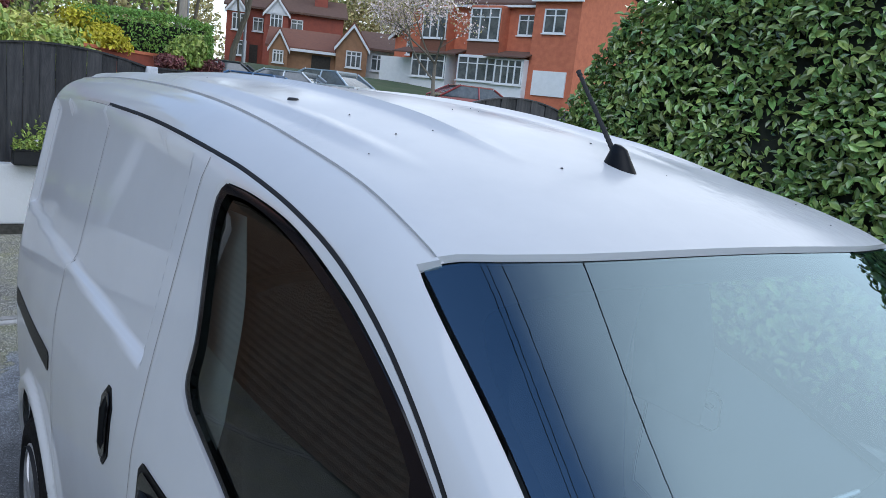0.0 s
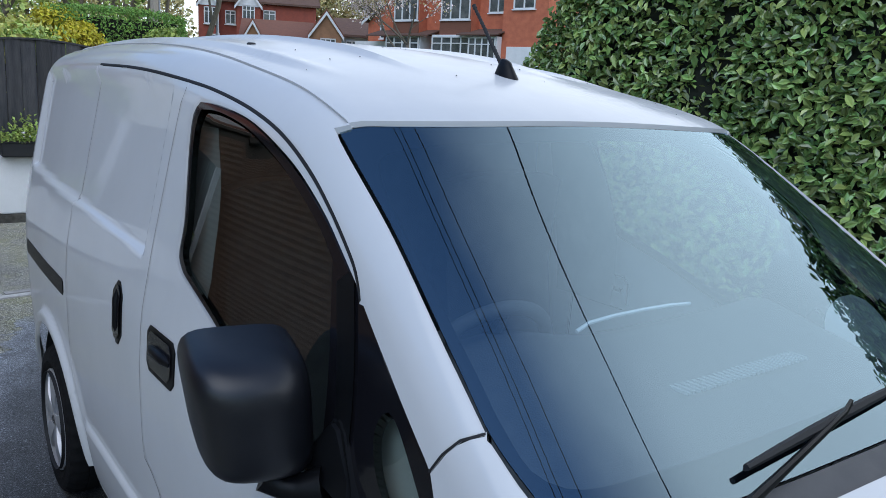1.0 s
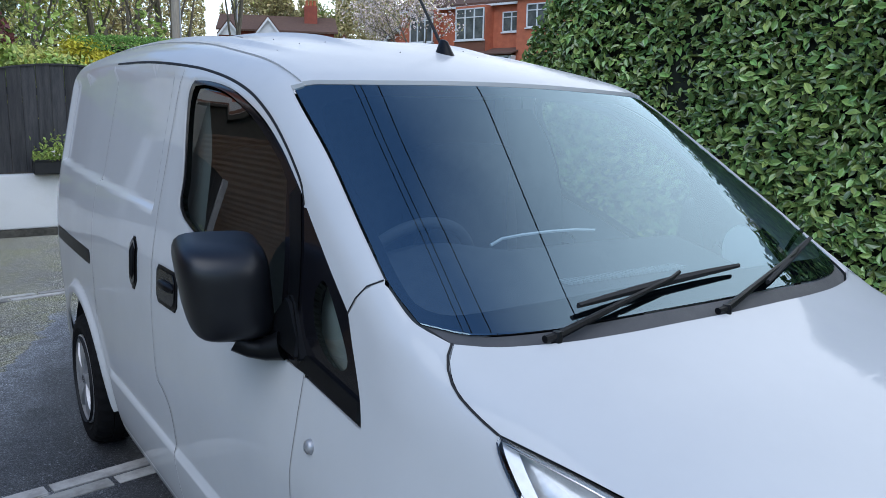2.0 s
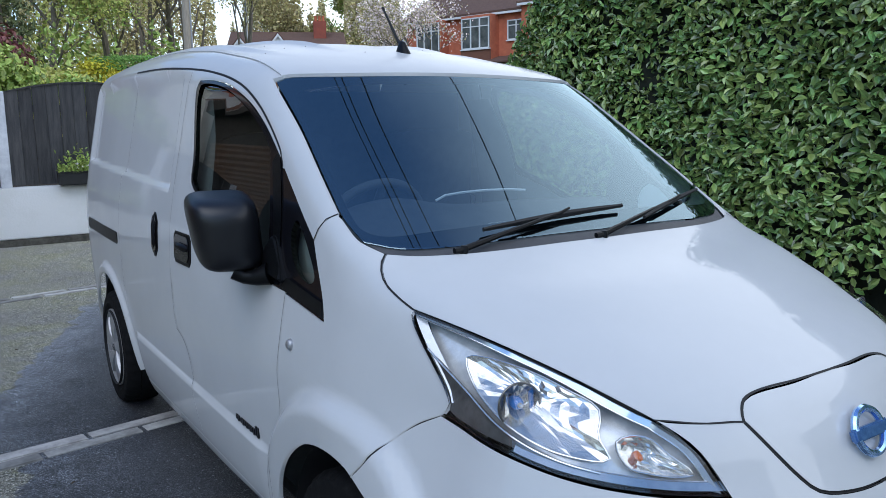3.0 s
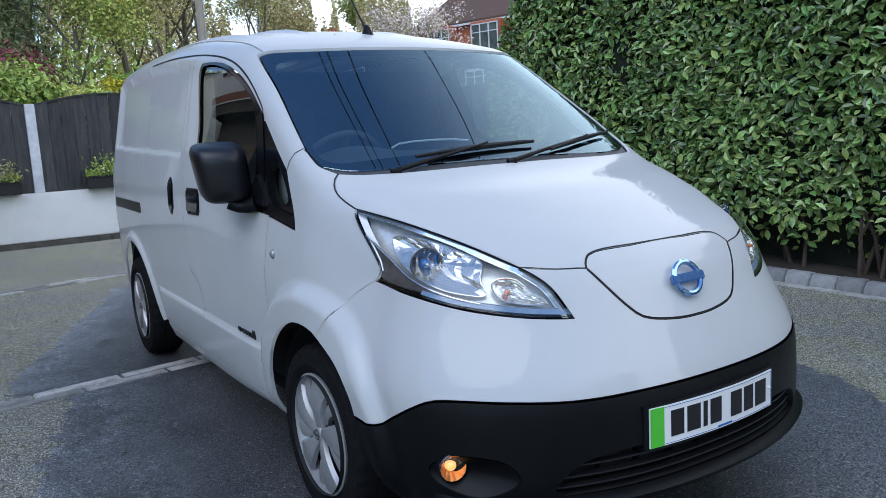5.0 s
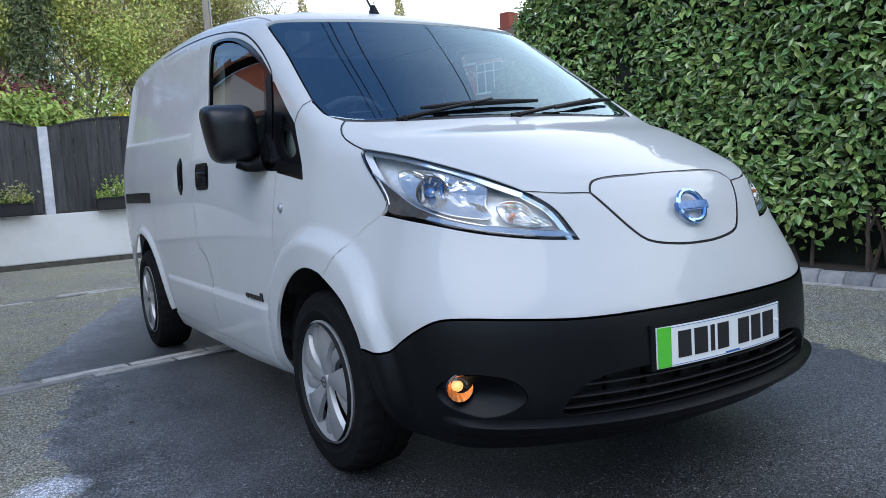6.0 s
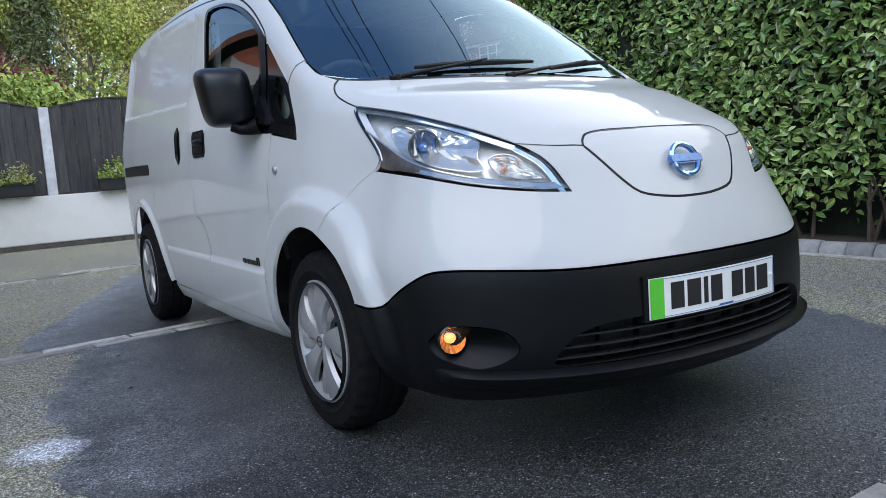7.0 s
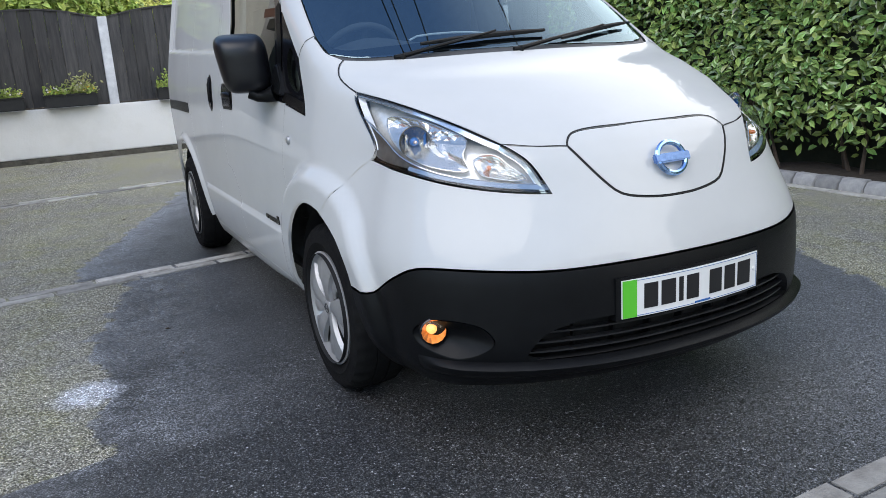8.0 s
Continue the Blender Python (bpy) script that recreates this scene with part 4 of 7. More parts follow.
def headlamp(sx):
    flipx = (lambda run: [(sx * x, y, z) for x, y, z in run])
    line = loop("front", flipx(LAMP_TOP), flipx(LAMP_NOSE), flipx(LAMP_FOOT), flipx(LAMP_BACK), gap=0.015)
    lamp = part("headlamp", skin("front", line, depth=0.0, step_size=0.025, rim=0.01, gap=0.003), LENS, van, "long swept-back headlamp with clear lens and blue accents")
    part("housing", skin("front", inset(line, 0.003), depth=0.045, step_size=0.03, rim=-0.04, gap=0), GREY_CHROME, lamp)
    part("rim", skin("front", line, holes=[inset(line, 0.0042)], depth=0.003, step_size=0.03, rim=0.005, gap=0.002), BLACK_GLOSS, lamp, "black lamp edge")
    c = line.mean(0)

    def strip(run, a, b, depth, material, name):
        """A band inside the lens, between two distances from the lamp's edge."""
        q = curve(flat("front", flipx(run)), 40)
        e = np.gradient(q, axis=0)
        e /= np.linalg.norm(e, axis=1)[:, None]
        nr = np.stack([-e[:, 1], e[:, 0]], 1)
        nr *= np.sign((nr * (c - q)).sum(1).sum())
        A, B = onto("front", q + nr * a, depth), onto("front", q + nr * b, depth + 0.008)
        part(name, Shape().add(np.vstack([A, B]), [(i, i + 1, 41 + i, 40 + i) for i in range(39)]), material, lamp)
        return B

    top_edge = strip(LAMP_TOP, 0.005, 0.019, 0.008, STEEL_BLUE, "top_strip")
    part("bright_line", Shape().tube(top_edge[1:], 0.0017, 6), CHROME_SOFT, lamp)
    nose_edge = strip(LAMP_NOSE, 0.008, 0.019, 0.010, STEEL_BLUE, "nose_strip")
    part("bright_line", Shape().tube(nose_edge[:-4], 0.0017, 6), CHROME_SOFT, lamp)
    low_edge = strip(LAMP_FOOT[:4], 0.008, 0.021, 0.008, DARK_STEEL, "blue_strip")
    part("bright_line", Shape().tube(low_edge[2:], 0.0016, 6), CHROME_SOFT, lamp)
    side_edge = strip(LAMP_BACK[1:], 0.006, 0.022, 0.012, SILVER_TRIM, "side_strip")

    def dish(outline, deep, name, start, sectors, facet, seed):
        """A reflector pressed into many small mirror facets, with a bright bezel, sunk below the lens."""
        rng_ = np.random.default_rng(seed)
        n, rings = sectors * 2, 8
        q = curve(flat("front", flipx(outline)), n, True)
        m = q.mean(0)
        P = []
        for i in range(rings):
            k = i / (rings - 1)
            D = shell_rays("front", m + (q - m) * (1 - 0.97 * k))[1]
            tilt = np.repeat(rng_.uniform(-facet, facet, sectors), 2) * (0 < i < rings - 1)
            P.append(onto("front", m + (q - m) * (1 - 0.97 * k), start) - D * (deep * math.sin(k * math.pi / 2) + tilt)[:, None])
        bowl = part(name, Shape().add(np.vstack(P), [(i * n + j, i * n + (j + 1) % n, (i + 1) * n + (j + 1) % n, (i + 1) * n + j) for i in range(rings - 1) for j in range(n)]), CHROME_SOFT, lamp, smooth=False)
        part("bezel", Shape().tube(list(P[0]) + [P[0][0]], 0.0022, 6, cap=False), CHROME_SOFT, bowl)
        return bowl, Vector(P[-1].mean(0)), Vector(tuple(shell_rays("front", m[None])[1][0]))

    bowl, mid, out = dish(LAMP_MAIN, 0.045, "main_reflector", 0.018, 22, 0.0022, 5)
    # the round bowl with its shielded bulb stands before the wide reflector
    eye = mid + out * 0.016 + Vector((sx * 0.022, 0.018, 0.0))
    aim = look(eye, eye + Vector((sx * 0.25, -1.0, 0.02)))
    prof, vs, nf = [(0.046, -0.012), (0.044, -0.004), (0.034, 0.010), (0.020, 0.020), (0.006, 0.024)], [], 22
    rng_ = np.random.default_rng(8)
    for j, (r, hgt) in enumerate(prof):
        for i in range(nf):
            a = 2 * math.pi * i / nf
            vs.append((r * math.cos(a), r * math.sin(a), hgt + (rng_.uniform(-0.0022, 0.0022) if 0 < j < 4 else 0.0)))
    fs = [(j * nf + i, j * nf + (i + 1) % nf, (j + 1) * nf + (i + 1) % nf, (j + 1) * nf + i) for j in range(4) for i in range(nf)]
    cup = part("round_reflector", Shape().add(vs, fs).moved(aim), CHROME_SOFT, lamp, smooth=False)
    part("bezel", Shape().tube([(0.046 * math.cos(a), 0.046 * math.sin(a), -0.012) for a in np.linspace(0, 2 * math.pi, 41)], 0.0024, 6, cap=False).moved(aim), DARK_CHROME, cup)
    part("blue_bulb_shield", Shape().lathe([(0.0005, -0.016), (0.006, -0.015), (0.012, -0.008), (0.0145, 0.0), (0.014, 0.012), (0.012, 0.020)], 20, "z").moved(aim), BLUE_LENS, cup)
    part("bulb_tip", Shape().lathe([(0.0005, -0.024), (0.004, -0.022), (0.006, -0.015)], 14, "z").moved(aim), CHROME_SOFT, cup)
    for dx, tint in ((-0.030, BLUE_LENS), (0.026, CHROME_SOFT), (-0.040, DARK_CHROME)):
        blade = [(dx - 0.006, -0.020, -0.006), (dx + 0.006, -0.024, -0.010), (dx + 0.003, 0.018, -0.010), (dx - 0.005, 0.026, -0.004), (dx, -0.018, 0.010), (dx, 0.02, 0.010)]
        part("reflector_fin", Shape().add(blade, [(0, 1, 2, 3), (1, 4, 5, 2), (4, 0, 3, 5), (0, 4, 1), (3, 2, 5)]).moved(aim), tint, cup, smooth=False)
    bowl, mid, out = dish(LAMP_TURN, 0.026, "indicator_reflector", 0.012, 12, 0.002, 6)
    at = look(mid + out * 0.018 + Vector((sx * 0.022, 0.014, 0.004)), mid + out)
    part("amber_bulb", Shape().lathe([(0.0005, -0.014), (0.005, -0.012), (0.0075, -0.004), (0.007, 0.012)], 16, "z").moved(at), ORANGE, bowl, "amber indicator bulb")
    sweep = onto("front", curve(flat("front", flipx(LAMP_SWEEP)), 30), 0.011)
    part("bright_line", Shape().tube(sweep, 0.0024, 6), CHROME_SOFT, lamp)
    part("corner_trim", skin("front", loop("front", flipx(LAMP_CORNER) + flipx(LAMP_CORNER[:1]), gap=0.012), depth=0.014, step_size=0.03, rim=0.004, gap=0.0), DARK_CHROME, lamp, "dark corner trim")
    return lamp


GREY_CHROME = mat("lamp_housing", (0.84, 0.83, 0.80), 0.18, 0.3, colour2=(0.66, 0.65, 0.63), scale=22, low=0.4, high=0.6)
headlamp(-1)
headlamp(1)

# number plate with bars in place of characters
def slab(x0, x1, z0, z1, out, thick):
    """A flat piece bent to the curve of the bumper."""
    n_ = max(2, int((x1 - x0) / 0.03) + 2)
    V = []
    for x in np.linspace(x0, x1, n_):
        y = -0.9775 - out + 0.30 * x * x
        V += [(x, y, z0), (x, y, z1), (x, y + thick, z1), (x, y + thick, z0)]
    q = [(i * 4 + j, (i + 1) * 4 + j, (i + 1) * 4 + (j + 1) % 4, i * 4 + (j + 1) % 4) for i in range(n_ - 1) for j in range(4)]
    return Shape().add(V, q + [(0, 1, 2, 3), tuple(range(len(V) - 1, len(V) - 5, -1))])


def plate():
    part("plate_holder", slab(-0.275, 0.275, 0.410, 0.534, 0.004, 0.03), BLACK_PLASTIC, van, smooth=False)
    p = part("number_plate", slab(-0.26, 0.26, 0.416, 0.527, 0.009, 0.004), PLATE_WHITE, van, "white number plate with a green band and black bars", smooth=False)
    part("green_band", slab(-0.259, -0.214, 0.417, 0.526, 0.0105, 0.001), PLATE_GREEN, p, smooth=False)
    for q in ((-0.212, 0.256, 0.4195, 0.4207), (-0.212, 0.256, 0.5225, 0.5237), (0.2548, 0.256, 0.4195, 0.5237)):
        part("border_line", slab(*q, 0.0104, 0.001), BLUE_LENS, p, smooth=False)
    x = -0.190
    for w in (0.046, 0.05, 0.016, 0.046, 0.0, 0.05, 0.046, 0.058):
        if w:
            part("bar", slab(x, x + w, 0.437, 0.510, 0.0105, 0.001), PLATE_BLACK, p, smooth=False)
        x += w + (0.012 if w else 0.030)
    part("thin_bar", slab(-0.01, 0.05, 0.4205, 0.4255, 0.0105, 0.001), BLUE_LENS, p, smooth=False)
    part("screw_cap", Shape().lathe([(0.0005, -0.004), (0.005, -0.003), (0.006, 0.001)], 12, "y").moved(Matrix.Translation((0.243, -0.970, 0.475))), PLATE_WHITE, p)


plate()

# badge: ring and bar in bluish chrome
badge_y = max(-0.884, float(onto("front", [(0.0, 0.831)])[0, 1]) - 0.010)
bm_ = look((0, badge_y, 0.831), (0, badge_y - 1.016, 1.27))
ringb = Shape()
R0 = [(0.050 * math.cos(a), 0.047 * math.sin(a), 0.006) for a in np.linspace(0, 2 * math.pi, 41)]
ringb.tube(R0, 0.0085, 8, cap=False)
badge = part("badge", ringb.moved(bm_ @ pose(0, 0, 0, 180, 0, 0)), BLUE_CHROME, van, "round bluish chrome badge with a cross bar")
part("badge_bar", Shape().box(-0.066, 0.066, -0.014, 0.014, 0.0, 0.016).moved(bm_ @ pose(0, 0, 0, 180, 0, 0)), BADGE_BAR, badge, bevel=0.004)

# door furniture
def plate_on_side(y0, y1, z0, z1, depth, rim, r=0.02, step_size=0.02):
    pts = side((y0 + r, z0), (y1 - r, z0), (y1, z0 + r), (y1, z1 - r), (y1 - r, z1), (y0 + r, z1), (y0, z1 - r), (y0, z0 + r))
    q = flat("top", pts)
    q = np.vstack([q, q[:1]])
    L = np.vstack([q[i] + np.linspace(0, 1, 5, endpoint=False)[:, None] * (q[i + 1] - q[i]) for i in range(8)])
    a = (L[:, 0] * np.roll(L[:, 1], -1) - np.roll(L[:, 0], -1) * L[:, 1]).sum()
    return skin("top", L if a > 0 else L[::-1].copy(), depth=depth, rim=rim, gap=0, step_size=step_size)


for shape_, nm, lab in ((plate_on_side(1.175, 1.375, 0.965, 1.085, -0.004, 0.012), "door_handle", "black pull handle in a recess"), (plate_on_side(1.622, 1.712, 0.945, 1.128, -0.003, 0.01, 0.035), "slide_handle", "tall black handle recess")):
    a, b = pair(nm, shape_, BLACK_PLASTIC, lab)
    y0, y1, z0, z1 = (1.19, 1.36, 0.978, 1.072) if nm == "door_handle" else (1.634, 1.70, 0.96, 1.113)
    cup = plate_on_side(y0, y1, z0, z1, -0.0075, 0.002)
    for par, sh in ((a, mirrored(cup)), (b, cup)):
        part("cup", sh, BLACK_GLOSS, par)
    if nm == "door_handle":
        grip = Shape().tube([(0.806, 1.20, 1.03), (0.816, 1.23, 1.035), (0.818, 1.30, 1.035), (0.808, 1.345, 1.03)], [0.010, 0.014, 0.014, 0.010], 10)
    else:
        grip = Shape().tube([(0.808, 1.665, 0.975), (0.815, 1.665, 1.0), (0.812, 1.665, 1.08), (0.803, 1.665, 1.105)], [0.008, 0.011, 0.011, 0.008], 10)
    part("grip", mirrored(grip), BLACK_PLASTIC, a)
    part("grip", grip, BLACK_PLASTIC, b)
rail = plate_on_side(2.40, 3.22, 0.905, 0.965, -0.003, 0.012, 0.012)
pair("slide_rail", rail, BLACK_PLASTIC, "black sliding door rail")
for sx in (-1, 1):
    m = Matrix.Translation((sx * 0.803, 0.297, 0.884)) @ pose(0, 0, 0, 0, sx * 90, 0)
    ind = part("side_indicator", Shape().lathe([(0.0005, 0.009), (0.009, 0.008), (0.014, 0.005), (0.0165, 0.0), (0.0165, -0.012)], 24, "z").moved(m), SILVER, van, "small round side indicator")
    part("lens", Shape().lathe([(0.0005, 0.011), (0.006, 0.0105), (0.010, 0.008)], 20, "z").moved(m), LENS, ind)
# script badge of unreadable letters low on the door
script = Shape()
for i in range(12):
    y = 0.615 + i * 0.0165 + (0.012 if i > 1 else 0)
    script.box(-0.7985, -0.792, 0.92 - y, 0.92 - y + 0.011, 0.512 - 0.004 * (i % 2), 0.528 + (0.014 if i in (11, 10) else 0.0))
part("door_badge", script.moved(Matrix.Translation((-0.001, 0.48, 0))), BLACK_GLOSS, van, "small dark silver script badge as bars", smooth=False)

# door mirrors
def mirror_shape(sx):
    """A soft-cornered shell, open to the glass at its back; it leans outwards to its top."""
    s, nu, nv = Shape(), 56, 20
    V = []
    for j in range(nv):
        f = j / (nv - 1) * math.pi / 2
        r = (math.cos(f) ** 4.6 + math.sin(f) ** 4.6) ** (-1 / 4.6)
        sc, k = max(r * math.cos(f), 0.003), r * math.sin(f)
        for i in range(nu):
            a = 2 * math.pi * i / nu
            c, t = math.cos(a), math.sin(a)
            q = (abs(c) ** 5.0 + abs(t) ** 5.0) ** (-1 / 5.0)
            x, z = 0.103 * q * c * sc, 0.114 * q * t * sc
            V.append((x * (0.96 + 0.04 * (z / 0.114)) + sx * 0.13 * z, 0.115 - 0.195 * k + 0.02 * (x / 0.1) ** 2 * k, z * (1 - 0.04 * k)))
    s.add(V, [(j * nu + i, j * nu + (i + 1) % nu, (j + 1) * nu + (i + 1) % nu, (j + 1) * nu + i) for j in range(nv - 1) for i in range(nu)])
    s.add([V[(nv - 1) * nu + i] for i in range(nu)], [tuple(range(nu))])
    return s


for sx in (-1, 1):
    m = Matrix.Translation((sx * 0.876, 0.545, 1.168)) @ pose(0, 0, 0, 4, 0, sx * 12)
    dm = part("door_mirror", mirror_shape(sx).moved(m), MIRROR_SHELL, van, "large black plastic door mirror")
    part("glass", Shape().box(-0.072, 0.072, 0.108, 0.112, -0.085, 0.085).moved(m), CHROME, dm, smooth=False)
    arm = Shape().tube([(sx * 0.865, 0.53, 1.062), (sx * 0.84, 0.515, 1.045), (sx * 0.815, 0.49, 1.045), (sx * 0.785, 0.465, 1.055)], [0.026, 0.022, 0.026, 0.034], 10)
    part("arm", arm, BLACK_PLASTIC, dm)
    foot = [(sx * 0.80, 0.36, 1.045), (sx * 0.80, 0.56, 1.062), (sx * 0.793, 0.52, 1.10), (sx * 0.775, 0.47, 1.17), (sx * 0.775, 0.445, 1.16), (sx * 0.785, 0.40, 1.09)]
    fi = [(x - sx * 0.035, y, z) for x, y, z in foot]
    part("foot", Shape().add(foot + fi, [tuple(range(6)), tuple(range(11, 5, -1))] + [(i, (i + 1) % 6, 6 + (i + 1) % 6, 6 + i) for i in range(6)]), BLACK_PLASTIC, dm, bevel=0.008)

# drain plug and grit on the roof
part("roof_plug", Shape().lathe([(0.0005, 0.004), (0.010, 0.0035), (0.013, 0.001), (0.014, -0.004)], 20, "z").moved(Matrix.Translation((-0.43, 1.62, float(onto("top", flat("top", [(-0.43, 1.62, 1.80)]))[0, 2]) + 0.004))), SEAL, van, "small black roof plug")
rng_grit = np.random.default_rng(12)
grit_uv = np.stack([rng_grit.uniform(0.75, 2.6, 34), rng_grit.uniform(-0.40, 0.40, 34)], 1)
grit = Shape()
for gx_, gy_, gz_ in onto("top", grit_uv) + np.array([0, 0, 0.0032]):
    r_ = rng_grit.uniform(0.0012, 0.003)
    grit.add([(gx_ - r_, gy_, gz_), (gx_, gy_ - r_ * 1.6, gz_), (gx_ + r_, gy_, gz_), (gx_, gy_ + r_ * 1.6, gz_), (gx_, gy_, gz_ + r_)], [(0, 1, 4), (1, 2, 4), (2, 3, 4), (3, 0, 4)])
tagged(part("roof_grit", grit, SEAL, van), kind="stuff")

# aerial
ab = Shape()
V, n = [], 20
for k, (sc, h) in enumerate(((1.0, 0.0), (0.95, 0.006), (0.62, 0.03), (0.42, 0.045), (0.2, 0.05))):
    for i in range(n):
        a = 2 * math.pi * i / n
        V.append((0.024 * sc * math.cos(a), 0.045 * sc * math.sin(a) + 0.025 * (1 - sc), h))
ab.add(V, [(r * n + i, r * n + (i + 1) % n, (r + 1) * n + (i + 1) % n, (r + 1) * n + i) for r in range(4) for i in range(n)] + [tuple(range(4 * n, 5 * n))])
aerial = part("aerial", ab.moved(Matrix.Translation((0, 0.985, 1.741)) @ pose(0, 0, 0, 9, 0, 0)), BLACK_PLASTIC, van, "short black roof aerial")
mast = Shape()
A0, A1 = Vector((0.0, 1.005, 1.775)), Vector((0.005, 1.145, 1.935))
mp_, mr_ = [], []
for i in range(61):
    mp_.append(A0.lerp(A1, i / 60))
    mr_.append((0.0052 if i < 57 else 0.0062) - 0.0012 * i / 60 + (0.0011 if i % 3 == 0 else 0))
part("mast", mast.tube(mp_, mr_, 8), SEAL, aerial)

# wipers
def wiper(base, elbow, blade_a, blade_b):
    b, e, p, q = Vector(base), Vector(elbow), Vector(blade_a), Vector(blade_b)
    w = part("wiper", Shape().tube([b + Vector((-0.03, 0, -0.002)), b, b.lerp(e, 0.35) + Vector((0, -0.004, 0.004)), b.lerp(e, 0.9) + Vector((0, -0.006, 0.006)), e + Vector((0, 0, 0.008))], [0.008, 0.009, 0.007, 0.005, 0.004], 8), BLACK_PLASTIC, van, "black windscreen wiper")
    part("pivot", Shape().lathe([(0.0005, 0.010), (0.008, 0.009), (0.011, 0.0), (0.011, -0.02)], 16, "z").moved(Matrix.Translation(b)), BLACK_PLASTIC, w)
    up = Vector((0, -0.45, 0.89)) * 0.012
    part("blade", Shape().tube([p.lerp(q, k) + up * (0.35 + 0.5 * math.sin(k * math.pi)) for k in np.linspace(0, 1, 12)], [0.0055 + 0.0035 * math.sin(k * math.pi) for k in np.linspace(0, 1, 12)], 6), SEAL, w)
    part("rubber", Shape().tube([p.lerp(q, k) for k in np.linspace(0, 1, 8)], 0.003, 6), SEAL, w)
    for k in (0.15, 0.38, 0.62, 0.85):
        c = p.lerp(q, k)
        part("claw", Shape().tube([c, c + up * 1.0], 0.003, 6), SEAL, w)


def on_glass(x, y, lift=0.0):
    lo, hi = 0.9, 1.9
    for _ in range(24):
        mz = (lo + hi) / 2
        if body(np.array([[x, y, mz]]))[0] > 0:
            hi = mz
        else:
            lo = mz
    return (x, y, lo + lift)


wiper(on_glass(-0.475, -0.075, 0.006), on_glass(-0.07, -0.025, 0.016), on_glass(-0.385, -0.035, 0.010), on_glass(0.15, -0.018, 0.010))
wiper(on_glass(-0.02, -0.115, 0.006), on_glass(0.46, 0.018, 0.016), on_glass(0.19, -0.072, 0.010), on_glass(0.622, 0.082, 0.010))

# wheels
def wheel(x, y, sx):
    w = part("wheel", Shape().lathe([(0.195, -0.10), (0.20, 0.0), (0.20, 0.02)], 48, "x").moved(Matrix.Translation((x, y, 0.302)) @ Matrix.Diagonal((sx, 1, 1, 1))), SEAL, van, "road wheel with a silver slotted trim")
    tp = [(0.198, -0.16), (0.215, -0.178), (0.26, -0.187), (0.292, -0.18), (0.303, -0.165), (0.306, -0.12), (0.305, -0.115), (0.298, -0.112), (0.305, -0.108), (0.307, -0.09), (0.306, -0.065), (0.299, -0.062), (0.305, -0.058),
          (0.304, -0.02), (0.296, -0.004), (0.284, 0.006), (0.262, 0.010), (0.245, 0.009), (0.24, 0.012), (0.225, 0.006), (0.206, -0.004), (0.200, -0.012)]
    tread = Shape().lathe(tp, 132, "x")
    for i_, (h_, c_, t_) in enumerate(tread.v):                       # notched shoulders
        if i_ % len(tp) in (3, 4, 13, 14) and (i_ // len(tp)) % 4 < 2:
            tread.v[i_] = (h_ - 0.003 * np.sign(h_ + 0.09), c_ * 0.985, t_ * 0.985)
    part("tyre", tread.moved(Matrix.Translation((x, y, 0.302)) @ Matrix.Diagonal((sx, 1, 1, 1))), RUBBER, w, "black road tyre")
    M = Matrix.Translation((x, y, 0.302)) @ Matrix.Diagonal((sx, 1, 1, 1))
    part("rim", Shape().lathe([(0.206, -0.006), (0.208, 0.004), (0.202, 0.007), (0.195, 0.003), (0.186, -0.006), (0.176, -0.014), (0.168, -0.03)], 64, "x").moved(M), SILVER, w, "silver wheel trim edge")
    part("brake_disc", Shape().lathe([(0.04, -0.06), (0.14, -0.058), (0.145, -0.065)], 40, "x").moved(M), GREY_PLASTIC, w)
    part("dish", Shape().lathe([(0.0005, -0.05), (0.19, -0.05)], 40, "x").moved(M), SEAL, w)
    part("centre_cap", Shape().lathe([(0.0005, 0.010), (0.018, 0.010), (0.026, 0.008), (0.031, 0.002), (0.033, -0.006)], 32, "x").moved(M), SILVER, w)
    part("cap_mark", Shape().lathe([(0.014, 0.0105), (0.0165, 0.0125), (0.019, 0.0105)], 28, "x").add(*[[(0.0128, -0.024, -0.003), (0.0128, 0.024, -0.003), (0.0128, 0.024, 0.003), (0.0128, -0.024, 0.003)], [(0, 1, 2, 3)]]).moved(M), GREY_PLASTIC, w)
    for i in range(5):
        a0 = radians(72 * i + 12)
        # a broad swept blade, and a thin one beside it
        for (r0, w0, r1, w1, tw, h0, h1) in ((0.020, 0.040, 0.196, 0.136, 0.20, 0.004, 0.002), (0.05, 0.022, 0.196, 0.062, 0.78, -0.012, -0.006)):
            V, nseg = [], 9
            for j in range(nseg):
                k = j / (nseg - 1)
                r, wd = r0 + (r1 - r0) * k, w0 + (w1 - w0) * k ** 1.3
                a = a0 + tw + 0.14 * k * k
                hgt = h0 + (h1 - h0) * k + 0.012 * math.sin(k * math.pi)
                for q, dz in ((-1.0, -0.016), (-0.86, -0.001), (0.0, 0.003), (0.86, -0.004), (1.0, -0.020)):
                    t = q * wd / 2
                    V.append((hgt + dz, r * math.cos(a) - t * math.sin(a), r * math.sin(a) + t * math.cos(a)))
            part("blade", Shape().add(V, [(j * 5 + i2, j * 5 + i2 + 1, (j + 1) * 5 + i2 + 1, (j + 1) * 5 + i2) for j in range(nseg - 1) for i2 in range(4)]).moved(M), SILVER, w)
    return w


for y in (0.0, 2.725):
    wheel(-0.80, y, -1)
    wheel(0.80, y, 1)
